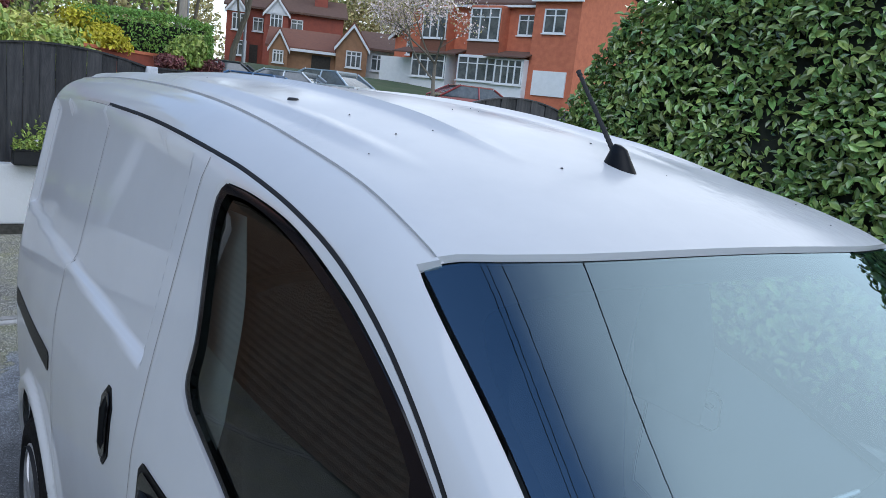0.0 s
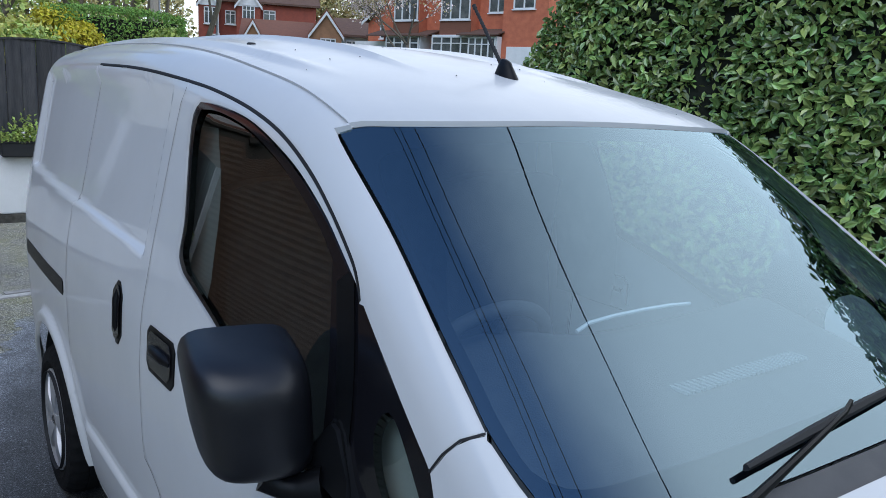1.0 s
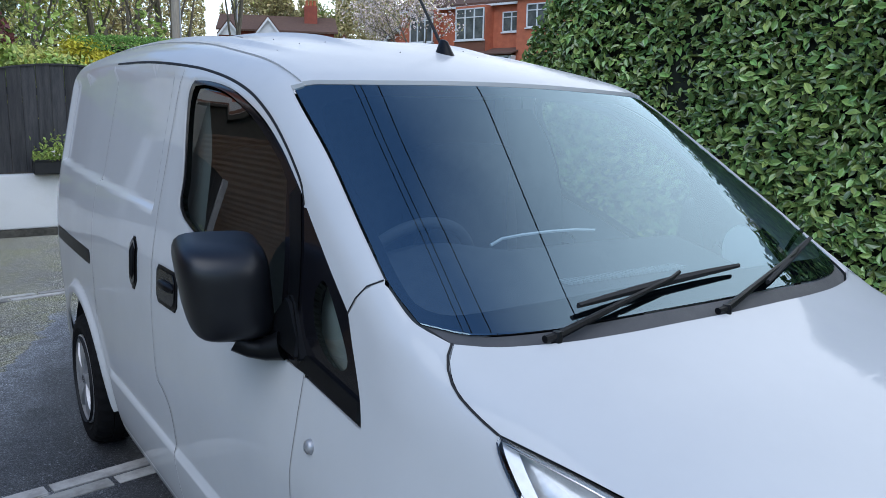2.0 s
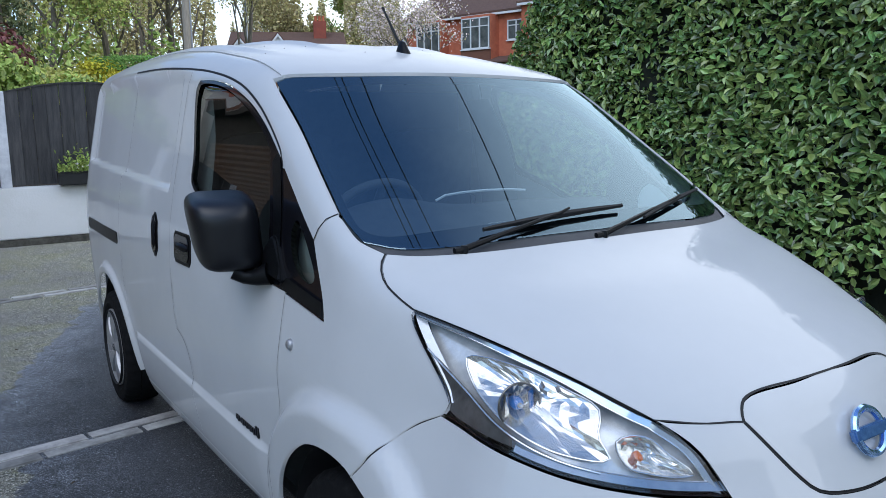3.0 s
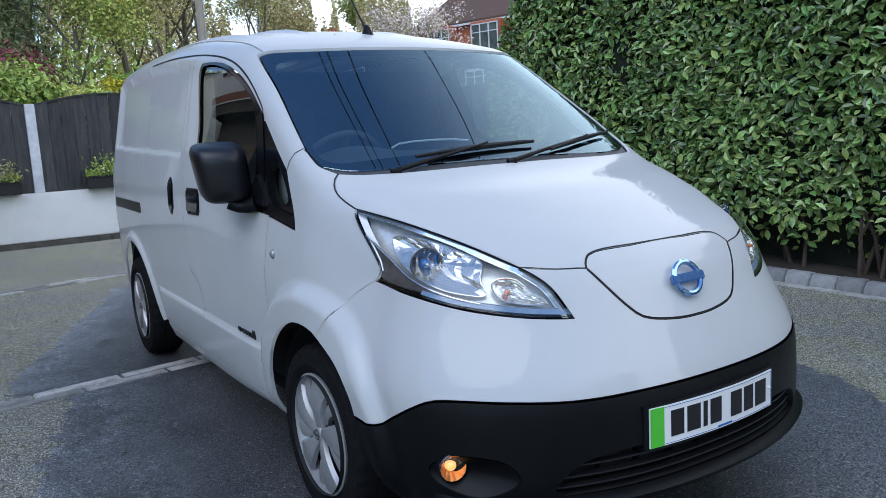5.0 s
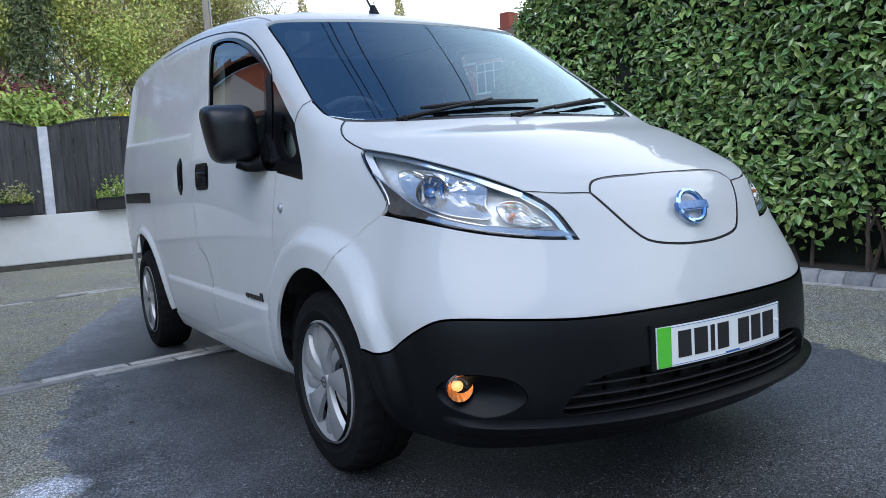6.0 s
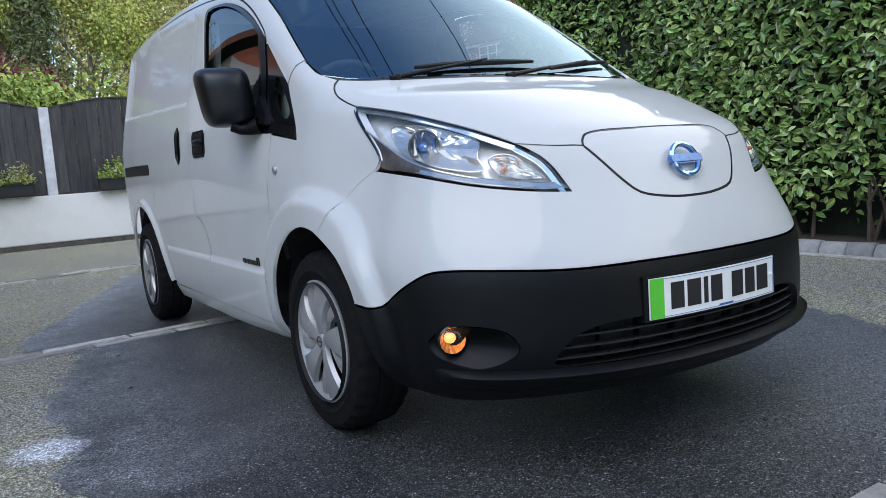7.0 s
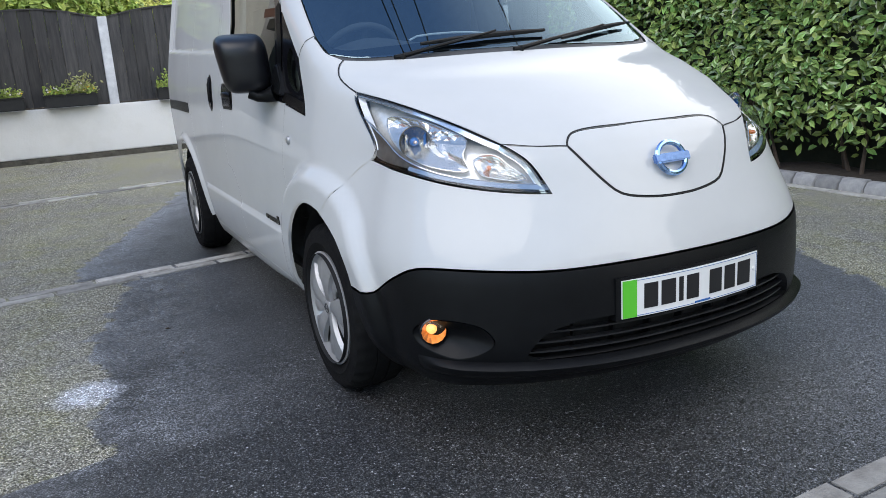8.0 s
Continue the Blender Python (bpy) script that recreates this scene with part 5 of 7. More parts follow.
# wheel housings
for y, r, c in ((0.012, 0.372, 0.30), (2.70, 0.415, 0.30)):
    for sx in (-1, 1):
        h = Shape()
        n = 24
        P = [(y + r * math.cos(a), c + r * math.sin(a)) for a in np.linspace(radians(2), radians(178), n)]
        V = [(sx * x_, p, q) for x_ in (0.77, 0.50) for p, q in P]
        h.add(V, [(i, i + 1, n + i + 1, n + i) for i in range(n - 1)] + [tuple(range(n, 2 * n))])
        part("wheel_housing", h, SEAL, van)

# ---- ground ----
def drive_z(x, y):
    return 0.11 * step(np.asarray(y, float), 3.5, 8.8)


def tarmac():
    m = bpy.data.materials.new("old_tarmac")
    m.use_nodes = True
    n, l = m.node_tree.nodes, m.node_tree.links
    b = n["Principled BSDF"]
    co = n.new("ShaderNodeTexCoord")
    sep = n.new("ShaderNodeSeparateXYZ")
    l.new(co.outputs["Object"], sep.inputs[0])

    def noise_(scale, detail=4.0, rough=0.6):
        t = n.new("ShaderNodeTexNoise")
        t.inputs["Scale"].default_value, t.inputs["Detail"].default_value, t.inputs["Roughness"].default_value = scale, detail, rough
        l.new(co.outputs["Object"], t.inputs["Vector"])
        return t.outputs["Fac"]

    def op(kind, a, bb=0.0, c=None):
        t = n.new("ShaderNodeMath")
        t.operation = kind
        for i, q in enumerate((a, bb) if c is None else (a, bb, c)):
            if isinstance(q, (int, float)):
                t.inputs[i].default_value = q
            else:
                l.new(q, t.inputs[i])
        return t.outputs[0]

    def ramp(v, a, bb):
        t = n.new("ShaderNodeMapRange")
        t.interpolation_type = "SMOOTHSTEP"
        t.inputs["From Min"].default_value, t.inputs["From Max"].default_value = a, bb
        l.new(v, t.inputs["Value"])
        return t.outputs["Result"]

    def mix(f, a, bb):
        t = n.new("ShaderNodeMix")
        t.data_type = "RGBA"
        for i, q in ((6, a), (7, bb)):
            if isinstance(q, tuple):
                t.inputs[i].default_value = (*q, 1)
            else:
                l.new(q, t.inputs[i])
        if isinstance(f, (int, float)):
            t.inputs[0].default_value = f
        else:
            l.new(f, t.inputs[0])
        return t.outputs[2]

    x, y = sep.outputs[0], sep.outputs[1]
    wob = op("ADD", op("MULTIPLY", op("SUBTRACT", noise_(1.6, 3), 0.5), 0.24), op("MULTIPLY", op("SUBTRACT", noise_(9, 5), 0.5), 0.26))
    edge = op("ADD", -1.59, op("MULTIPLY", op("MAXIMUM", op("SUBTRACT", op("MINIMUM", y, 2.25), 0.9), 0.0), 0.22))
    edge = op("ADD", edge, op("MULTIPLY", ramp(y, -0.10, -0.24), -0.55))
    edge = op("ADD", edge, op("ADD", op("MULTIPLY", op("GREATER_THAN", y, 2.28), -0.30), op("MULTIPLY", op("MAXIMUM", op("SUBTRACT", y, 2.6), 0.0), 0.40)))
    left = op("ADD", op("SUBTRACT", x, edge), wob)
    right = op("ADD", op("SUBTRACT", op("ADD", 1.85, op("MULTIPLY", y, 0.41)), x), wob)
    far_ = op("ADD", op("SUBTRACT", 5.3, y), wob)
    near_ = op("ADD", op("ADD", y, 2.6), op("MULTIPLY", wob, 2.0))
    wet = op("MULTIPLY", op("MULTIPLY", ramp(near_, -0.05, 0.1), ramp(far_, -0.1, 0.3)), op("MULTIPLY", ramp(left, -0.012, 0.02), ramp(right, -0.012, 0.02)))
    # small stones in the surface
    grain = noise_(330, 2, 0.7)

    def cells_(scale):
        v = n.new("ShaderNodeTexVoronoi")
        v.inputs["Scale"].default_value = scale
        l.new(co.outputs["Object"], v.inputs["Vector"])
        c = n.new("ShaderNodeSeparateColor")
        l.new(v.outputs["Color"], c.inputs[0])
        return v.outputs["Distance"], c.outputs[0], c.outputs[1]

    dist, chip, chip2 = cells_(250)
    dist2, big, _ = cells_(150)
    stone = ramp(dist, 0.0, 0.6)
    dry = mix(ramp(noise_(0.9, 5), 0.35, 0.65), (0.26, 0.25, 0.205), (0.36, 0.345, 0.23))
    dry = mix(op("MULTIPLY", ramp(noise_(2.4, 6, 0.7), 0.46, 0.62), 0.75), dry, (0.29, 0.285, 0.14))
    dry = mix(op("MULTIPLY", ramp(noise_(0.55, 4), 0.52, 0.68), 0.6), dry, (0.21, 0.20, 0.185))
    dry = mix(ramp(noise_(5, 6), 0.45, 0.75), dry, (0.28, 0.27, 0.24))
    dry = mix(op("MULTIPLY", ramp(chip, 0.55, 1.0), 0.6), dry, (0.50, 0.49, 0.455))
    dry = mix(op("MULTIPLY", ramp(big, 0.92, 1.0), 0.6), dry, (0.48, 0.47, 0.44))
    dry = mix(op("MULTIPLY", ramp(chip, 0.35, 0.0), 0.65), dry, (0.05, 0.05, 0.045))
    dry = mix(op("MULTIPLY", ramp(noise_(38, 3), 0.62, 0.70), 0.5), dry, (0.07, 0.07, 0.06))
    dark = mix(ramp(noise_(1.3, 5), 0.35, 0.7), (0.020, 0.021, 0.023), (0.040, 0.041, 0.043))
    # the dark part turns paler towards its right edge
    drying = op("MULTIPLY", ramp(right, 1.75, 0.4), 0.8)
    dark = mix(drying, dark, (0.23, 0.24, 0.26))
    dark = mix(op("MULTIPLY", ramp(chip, 0.55, 1.0), 0.8), dark, (0.115, 0.118, 0.123))
    dark = mix(op("MULTIPLY", ramp(big, 0.955, 1.0), 0.8), dark, (0.25, 0.255, 0.265))
    dark = mix(op("MULTIPLY", ramp(chip, 0.45, 0.0), 0.85), dark, (0.008, 0.009, 0.010))
    # pale soap residue near the edge of the wet part
    patchy = ramp(noise_(1.9, 6, 0.7), 0.32, 0.62)
    haze = op("MULTIPLY", ramp(op("ADD", left, op("MULTIPLY", op("SUBTRACT", noise_(3.1, 4), 0.5), 0.6)), 0.95, 0.1), patchy)
    dark = mix(op("MULTIPLY", haze, op("ADD", 0.35, op("MULTIPLY", ramp(chip2, 0.2, 0.8), 0.65))), dark, (0.17, 0.175, 0.185))
    past = op("GREATER_THAN", y, 2.3)
    rim = op("MULTIPLY", ramp(left, 0.55, 0.03), ramp(noise_(2.6, 5, 0.7), 0.44, 0.62))
    rim = op("MAXIMUM", op("MULTIPLY", rim, 0.8), op("MULTIPLY", op("MULTIPLY", ramp(left, 0.42, 0.02), past), ramp(noise_(7, 5, 0.7), 0.36, 0.52)))
    soap = op("MULTIPLY", rim, ramp(chip2, 0.25, 0.75))
    dark = mix(op("MULTIPLY", soap, 0.85), dark, (0.42, 0.445, 0.48))
    dx, dy = op("ADD", x, 1.625), op("SUBTRACT", y, 0.47)
    ang = op("MULTIPLY", op("SUBTRACT", noise_(22, 4), 0.5), 0.10)
    rad = op("ADD", op("SQRT", op("ADD", op("POWER", dx, 2.0), op("POWER", dy, 2.0))), ang)
    splash = op("MULTIPLY", ramp(rad, 0.155, 0.06), op("ADD", 0.45, op("MULTIPLY", ramp(chip2, 0.2, 0.6), 0.55)))
    col = mix(wet, dry, dark)
    col = mix(op("MULTIPLY", splash, 0.95), col, (0.74, 0.77, 0.84))
    # each stone has its own tone; shade in the pits between is put into the colour
    pit_shade = op("SUBTRACT", 1.0, op("MULTIPLY", ramp(dist, 0.30, 0.62), 0.62))
    tone = op("MULTIPLY", op("MULTIPLY", op("MULTIPLY", op("ADD", 0.4, op("MULTIPLY", chip, 1.2)), op("ADD", 0.5, op("MULTIPLY", big, 1.0))), pit_shade), 1.45)
    sc = n.new("ShaderNodeVectorMath")
    sc.operation = "SCALE"
    l.new(col, sc.inputs[0])
    l.new(tone, sc.inputs["Scale"])
    l.new(sc.outputs[0], b.inputs["Base Color"])
    rr = n.new("ShaderNodeMapRange")
    rr.inputs["To Min"].default_value, rr.inputs["To Max"].default_value = 0.88, 0.36
    l.new(wet, rr.inputs["Value"])
    l.new(rr.outputs["Result"], b.inputs["Roughness"])
    sp = n.new("ShaderNodeMapRange")
    sp.inputs["To Min"].default_value, sp.inputs["To Max"].default_value = 0.2, 0.5
    l.new(wet, sp.inputs["Value"])
    l.new(sp.outputs["Result"], b.inputs["Specular IOR Level"])
    bu = n.new("ShaderNodeBump")
    bu.inputs["Distance"].default_value = 0.004
    rough_ = n.new("ShaderNodeMapRange")
    rough_.inputs["To Min"].default_value, rough_.inputs["To Max"].default_value = 0.9, 0.8
    l.new(wet, rough_.inputs["Value"])
    l.new(rough_.outputs["Result"], bu.inputs["Strength"])
    l.new(op("ADD", op("MULTIPLY", stone, 0.6), grain), bu.inputs["Height"])
    l.new(bu.outputs["Normal"], b.inputs["Normal"])
    return m


TARMAC = tarmac()
GRASS = mat("rough_grass", (0.05, 0.085, 0.025), 0.9, colour2=(0.09, 0.10, 0.05), scale=0.8, bump=0.5, bump_scale=20)


def sheet(xs, ys, fz):
    X, Y = np.meshgrid(np.array(xs, float), np.array(ys, float))
    Z = fz(X, Y)
    n = len(xs)
    return Shape().add(np.stack([X.ravel(), Y.ravel(), Z.ravel()], 1), [(j * n + i, j * n + i + 1, (j + 1) * n + i + 1, (j + 1) * n + i) for j in range(len(ys) - 1) for i in range(n - 1)])


def land(x, y):
    d = np.hypot(x, np.maximum(y, 0))
    rise = 2.8 * step(y, 9.3, 42.0) * step(d, 8, 38)
    return -0.03 + 0.11 * step(y, 3.5, 8.8) * 0.8 + rise


ax = np.concatenate([[-1500, -500, -150, -60], np.arange(-40, 61, 4), [80, 150, 500, 1500]])
ay = np.concatenate([[-1500, -300, -60, -20], np.arange(-10, 61, 2.5), [80, 150, 500, 1500]])
tagged(part("ground", sheet(ax, ay, land), GRASS), "grassy ground rising to the street", "ground", kind="structure")
drive = tagged(part("drive", sheet(np.linspace(-7, 3.64, 21), np.arange(-9, 8.9, 0.5), lambda x, y: drive_z(x, y)), TARMAC), "old tarmac drive with a dark wet patch and pale soap stains", "drive", kind="structure")

# flush edging stones across the drive
STONE = mat("edging_stone", (0.42, 0.41, 0.38), 0.85, colour2=(0.25, 0.24, 0.22), scale=9, bump=0.35, bump_scale=120, each=0.4)


def block_mesh(lx, ly, lz, name="edging_block", bev=0.006, material=None):
    s = Shape().box(-lx / 2, lx / 2, -ly / 2, ly / 2, -lz, 0)
    o = part(name, s, material or STONE, bevel=bev)
    me = o.data
    bpy.data.objects.remove(o)
    return me


EDGE = block_mesh(0.444, 0.088, 0.05)
rnd = random.Random(5)
for y_mid, slope, x0, x1 in ((2.235 + 0.14 * 1.0, 0.14, -6.0, 3.2), (5.72 + 0.17, 0.17, -6.0, 3.2), (-1.47, 0.03, -0.35, 3.2)):
    ang = math.atan(slope)
    for row in (-1, 1):
        x = x0 + (0.21 if row > 0 else 0.0)
        while x < x1:
            yy = y_mid + slope * x + row * 0.047
            o = new("edging_block", EDGE)
            o.parent = drive
            o.location = (x, yy, float(drive_z(x, yy)) + 0.006 + rnd.uniform(-0.002, 0.002))
            o.rotation_euler = (rnd.uniform(-0.006, 0.006), rnd.uniform(-0.006, 0.006), ang + rnd.uniform(-0.006, 0.006))
            x += 0.452

# kerb of setts below the hedge, with a flush pale strip before it
KERB = mat("kerb_sett", (0.22, 0.22, 0.225), 0.85, colour2=(0.31, 0.31, 0.30), scale=14, bump=0.4, bump_scale=90, each=0.25)
kerb = thing("kerb", "raised kerb of grey concrete setts along the hedge", "kerb", kind="structure")


def sett_mesh():
    """A kerb sett with a sloping front edge."""
    prof = [(-0.055, -0.14), (-0.055, -0.05), (-0.015, 0.0), (0.05, 0.0), (0.05, -0.14)]
    V = [(x_, y_, z_) for y_ in (-0.098, 0.098) for x_, z_ in prof]
    o = part("sett", Shape().add(V, [(4, 3, 2, 1, 0), (5, 6, 7, 8, 9)] + [(i, (i + 1) % 5, 5 + (i + 1) % 5, 5 + i) for i in range(5)]), KERB, bevel=0.006)
    me = o.data
    bpy.data.objects.remove(o)
    return me


SETT = sett_mesh()
y = -6.0
while y < 6.0:
    o = new("sett", SETT)
    o.parent = kerb
    o.location = (3.60 + rnd.uniform(-0.004, 0.004), y, 0.085 + rnd.uniform(-0.004, 0.004))
    o.rotation_euler = (rnd.uniform(-0.02, 0.02), rnd.uniform(-0.02, 0.02), rnd.uniform(-0.02, 0.02))
    y += 0.203
strip = thing("edging_strip", "flush pale edging stones before the kerb", "edging", kind="structure")
for i in range(26):
    o = new("edging_block", EDGE)
    o.parent = strip
    o.location = (3.47 + rnd.uniform(-0.004, 0.004), -5.8 + i * 0.452, 0.007)
    o.rotation_euler = (0, 0, math.pi / 2 + rnd.uniform(-0.01, 0.01))
SOIL = mat("bed_soil", (0.022, 0.016, 0.011), 0.95, colour2=(0.04, 0.03, 0.02), scale=12, bump=0.8, bump_scale=40)
tagged(part("hedge_bed", sheet(np.arange(3.60, 6.3, 0.3), np.arange(-7, 7, 0.5), lambda x, y: 0.075 + 0.03 * np.sin(x * 7) * np.cos(y * 5)), SOIL), "dark bare soil under the hedge", "soil", kind="structure")

# ---- hedge ----
LEAF = mat("laurel_leaf", (0.15, 0.24, 0.065), 0.25, colour2=(0.25, 0.35, 0.10), scale=4, island=0.6, spec=0.75)
TWIG = mat("twig", (0.045, 0.032, 0.022), 0.9, colour2=(0.07, 0.05, 0.035), scale=30)
# near-black colour that stands in for the shade deep inside a hedge
HEDGE_SHADE = mat("hedge_shade", (0.008, 0.012, 0.006), 0.95, colour2=(0.016, 0.02, 0.01), scale=10, bump=0.6, bump_scale=25)


def leaf_cloud(centres, outward, size, rng, spread=0.8, wide=0.46, curl=0.12):
    """Many leaves, each folded along its midrib, as one shape."""
    n = len(centres)
    d = outward + rng.normal(0, spread, (n, 3))
    d /= np.linalg.norm(d, axis=1)[:, None]
    t = rng.normal(0, 1, (n, 3))
    t -= (t * d).sum(1)[:, None] * d
    t /= np.linalg.norm(t, axis=1)[:, None]
    w = np.cross(d, t)
    L = size * rng.uniform(0.6, 1.2, n)[:, None]
    W = L * wide
    C = np.asarray(centres)
    pts = [C - t * L * 0.5, C - t * L * 0.12 + w * W * 0.5 + d * L * curl, C + t * L * 0.22 + w * W * 0.42 + d * L * curl, C + t * L * 0.55 - d * L * curl * 0.6,
           C + t * L * 0.22 - w * W * 0.42 + d * L * curl, C - t * L * 0.12 - w * W * 0.5 + d * L * curl]
    V = np.stack(pts, 1).reshape(-1, 3)
    k = np.arange(n)[:, None] * 6
    Fq = np.concatenate([k + [0, 1, 2, 3], k + [0, 3, 4, 5]], 0)
    return V, Fq


def cloud_object(name, V, Fq, material, parent=None, label=""):
    me = bpy.data.meshes.new(name)
    me.from_pydata(V.tolist(), [], Fq.tolist())
    me.materials.append(material)
    o = new(name, me)
    if parent:
        o.parent = parent
    return tagged(o, label) if label else o


def hedge_face(y, z):
    """How far the clipped face bulges, as x."""
    return 3.66 + 0.05 * np.sin(y * 1.9 + z * 1.3) + 0.04 * np.sin(y * 4.3 - z * 3.1) + 0.03 * np.sin(z * 5.2 + y * 7.7) + 0.22 * step(z, 0.55, 0.12)


hedge = thing("hedge", "tall clipped dark green laurel hedge", "hedge", kind="stuff")
rng = np.random.default_rng(3)
n = 44000
hy, hz = rng.uniform(-5.5, 5.0, n), 0.16 + 2.72 * rng.uniform(0, 1, n)
keep = rng.uniform(0, 1, n) < np.clip(0.10 + (hz - 0.20) * 1.4, 0, 1)
keep &= hy < 5.05 - 0.75 * np.clip(hz - 1.9, 0, 2)
hy, hz = hy[keep], hz[keep]
deep = np.abs(rng.normal(0, 0.12, len(hy)))
C = np.stack([hedge_face(hy, hz) + deep, hy, hz], 1)
V, Fq = leaf_cloud(C, np.array([-0.9, -0.3, 0.75]), 0.084, rng, 0.62, 0.50)
n2 = 9000                                                   # the end that faces the street
ex, ez = rng.uniform(3.6, 5.4, n2), rng.uniform(0.3, 2.8, n2)
C2 = np.stack([ex, 5.0 - 0.75 * np.clip(ez - 1.9, 0, 2) - np.abs(rng.normal(0, 0.08, n2)), ez], 1)
V2, F2 = leaf_cloud(C2, np.array([0.0, 1.0, 0.4]), 0.075, rng, 0.6)
n3 = 9000                                                   # the top
tx, ty = rng.uniform(3.6, 5.4, n3), rng.uniform(-5.5, 4.2, n3)
C3 = np.stack([tx, ty, 2.88 + 0.05 * np.sin(tx * 3 + ty * 2) - np.abs(rng.normal(0, 0.06, n3))], 1)
V3, F3 = leaf_cloud(C3, np.array([0.0, 0.0, 1.0]), 0.075, rng, 0.6)
cloud_object("foliage", np.vstack([V, V2, V3]), np.vstack([Fq, F2 + len(V), F3 + len(V) + len(V2)]), LEAF, hedge, "glossy dark green laurel leaves")
# added dark sheet behind the leaves, so the gaps look shaded
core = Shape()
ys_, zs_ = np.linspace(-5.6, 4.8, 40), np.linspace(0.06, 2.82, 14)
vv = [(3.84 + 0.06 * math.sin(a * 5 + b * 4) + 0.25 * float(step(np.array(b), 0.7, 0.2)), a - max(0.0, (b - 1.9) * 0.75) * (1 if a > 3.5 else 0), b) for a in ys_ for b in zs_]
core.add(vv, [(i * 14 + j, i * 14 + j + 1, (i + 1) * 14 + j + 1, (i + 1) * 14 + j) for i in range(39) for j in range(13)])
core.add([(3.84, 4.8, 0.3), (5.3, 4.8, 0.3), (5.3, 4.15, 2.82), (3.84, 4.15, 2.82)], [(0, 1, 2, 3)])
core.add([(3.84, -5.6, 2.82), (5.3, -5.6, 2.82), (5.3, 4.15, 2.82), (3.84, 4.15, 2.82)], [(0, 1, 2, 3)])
part("shade_backing", core, HEDGE_SHADE, hedge)
stems = Shape()
for i in range(60):
    y0 = rng.uniform(-5, 4.8)
    p = [(3.78 + rng.uniform(0, 0.2), y0, 0.06), (3.80 + rng.uniform(-0.05, 0.2), y0 + rng.normal(0, 0.08), 0.35), (3.86 + rng.uniform(-0.1, 0.15), y0 + rng.normal(0, 0.18), 0.85)]
    stems.tube(p, [0.018, 0.013, 0.008], 6)
part("stems", stems, TWIG, hedge)

# ---- rear wall and fence ----
RENDER_WHITE = mat("white_render", (0.82, 0.82, 0.81), 0.85, colour2=(0.70, 0.70, 0.67), scale=1.6, detail=8, bump=0.25, bump_scale=45, low=0.45, high=0.8)
DARK_BASE = mat("damp_base", (0.06, 0.055, 0.045), 0.9, colour2=(0.13, 0.12, 0.10), scale=12, bump=0.4, bump_scale=50)
wall_rear = tagged(part("wall_rear", Shape().box(-4.25, 8.5, 8.80, 9.02, 0.155, 0.765), RENDER_WHITE, bevel=0.012), "low white painted rendered wall, stained at its foot", "wall", kind="structure")
part("base_course", Shape().box(-4.25, 8.5, 8.79, 9.0, 0.05, 0.15), DARK_BASE, wall_rear, "dark damp brick base", smooth=False)
FENCE = mat("dark_fence_stain", (0.030, 0.0305, 0.034), 0.75, colour2=(0.068, 0.066, 0.066), scale=5, stretch=(6, 6, 0.6), bump=0.5, bump_scale=40, each=0.35)
POST = mat("painted_post", (0.74, 0.76, 0.80), 0.7, colour2=(0.52, 0.54, 0.58), scale=6, bump=0.2, bump_scale=60)
BOARD_W = 0.146


def fence_panel(x0, x1, crest, group="fence panels on the wall"):
    f = thing("fence", "dark grey stained board fence panel with an arched top", "fence", group)
    nb = int(round((x1 - x0) / BOARD_W))
    wd = (x1 - x0) / nb
    def top(x):
        k = (x - x0) / (x1 - x0) * 2 - 1
        return 1.865 + crest * (1 - k * k)
    for i in range(nb):
        a, b = x0 + i * wd, x0 + (i + 1) * wd
        d = 0.006 if i % 2 else -0.006
        s = Shape()
        cut = [(a + 0.002, 0.79), (b - 0.002, 0.79), (b - 0.002, top(b)), ((a + b) / 2, top((a + b) / 2)), (a + 0.002, top(a))]
        V = [(x, 8.86 + d, z) for x, z in cut] + [(x, 8.878 + d, z) for x, z in cut]
        s.add(V, [(0, 1, 2, 3, 4), (9, 8, 7, 6, 5)] + [(j, 5 + j, 5 + (j + 1) % 5, (j + 1) % 5) for j in range(5)])
        part("board", s, FENCE, f, smooth=False)
    for zr in (1.0, 1.65):
        part("rail", Shape().box(x0 + 0.01, x1 - 0.01, 8.886, 8.93, zr, zr + 0.08), FENCE, f, smooth=False)
    q = [(x, 8.872, top(x) + 0.012) for x in np.linspace(x0, x1, 16)]
    capv = [(x, y_ + dy, z + dz) for x, y_, z in q for dy, dz in ((-0.026, -0.012), (-0.026, 0.008), (0.026, 0.008), (0.026, -0.012))]
    part("capping", Shape().add(capv, [(i * 4 + j, (i + 1) * 4 + j, (i + 1) * 4 + (j + 1) % 4, i * 4 + (j + 1) % 4) for i in range(15) for j in range(4)]), FENCE, f, smooth=False)
    return f


post_x = [-4.22, -2.51, -0.72, 1.16, 3.0]
for i, px_ in enumerate(post_x):
    tagged(part("fence_post", Shape().box(px_ - 0.058, px_ + 0.058, 8.815, 8.935, 0.765, 1.885), POST, bevel=0.006), "pale grey painted fence post on the white wall", "post", "fence posts")
for a, b in zip(post_x[:-2], post_x[1:-1]):
    fence_panel(a + 0.06, b - 0.06, 0.125)
fence_panel(1.22, 2.94, 0.0)
fence_panel(3.06, 5.35, 0.0)
tagged(part("fence_post", Shape().box(5.37, 5.46, 8.815, 8.935, 0.765, 1.84), POST, bevel=0.006), "pale grey painted fence post on the white wall", "post", "fence posts")
fence_panel(5.48, 7.35, 0.16)

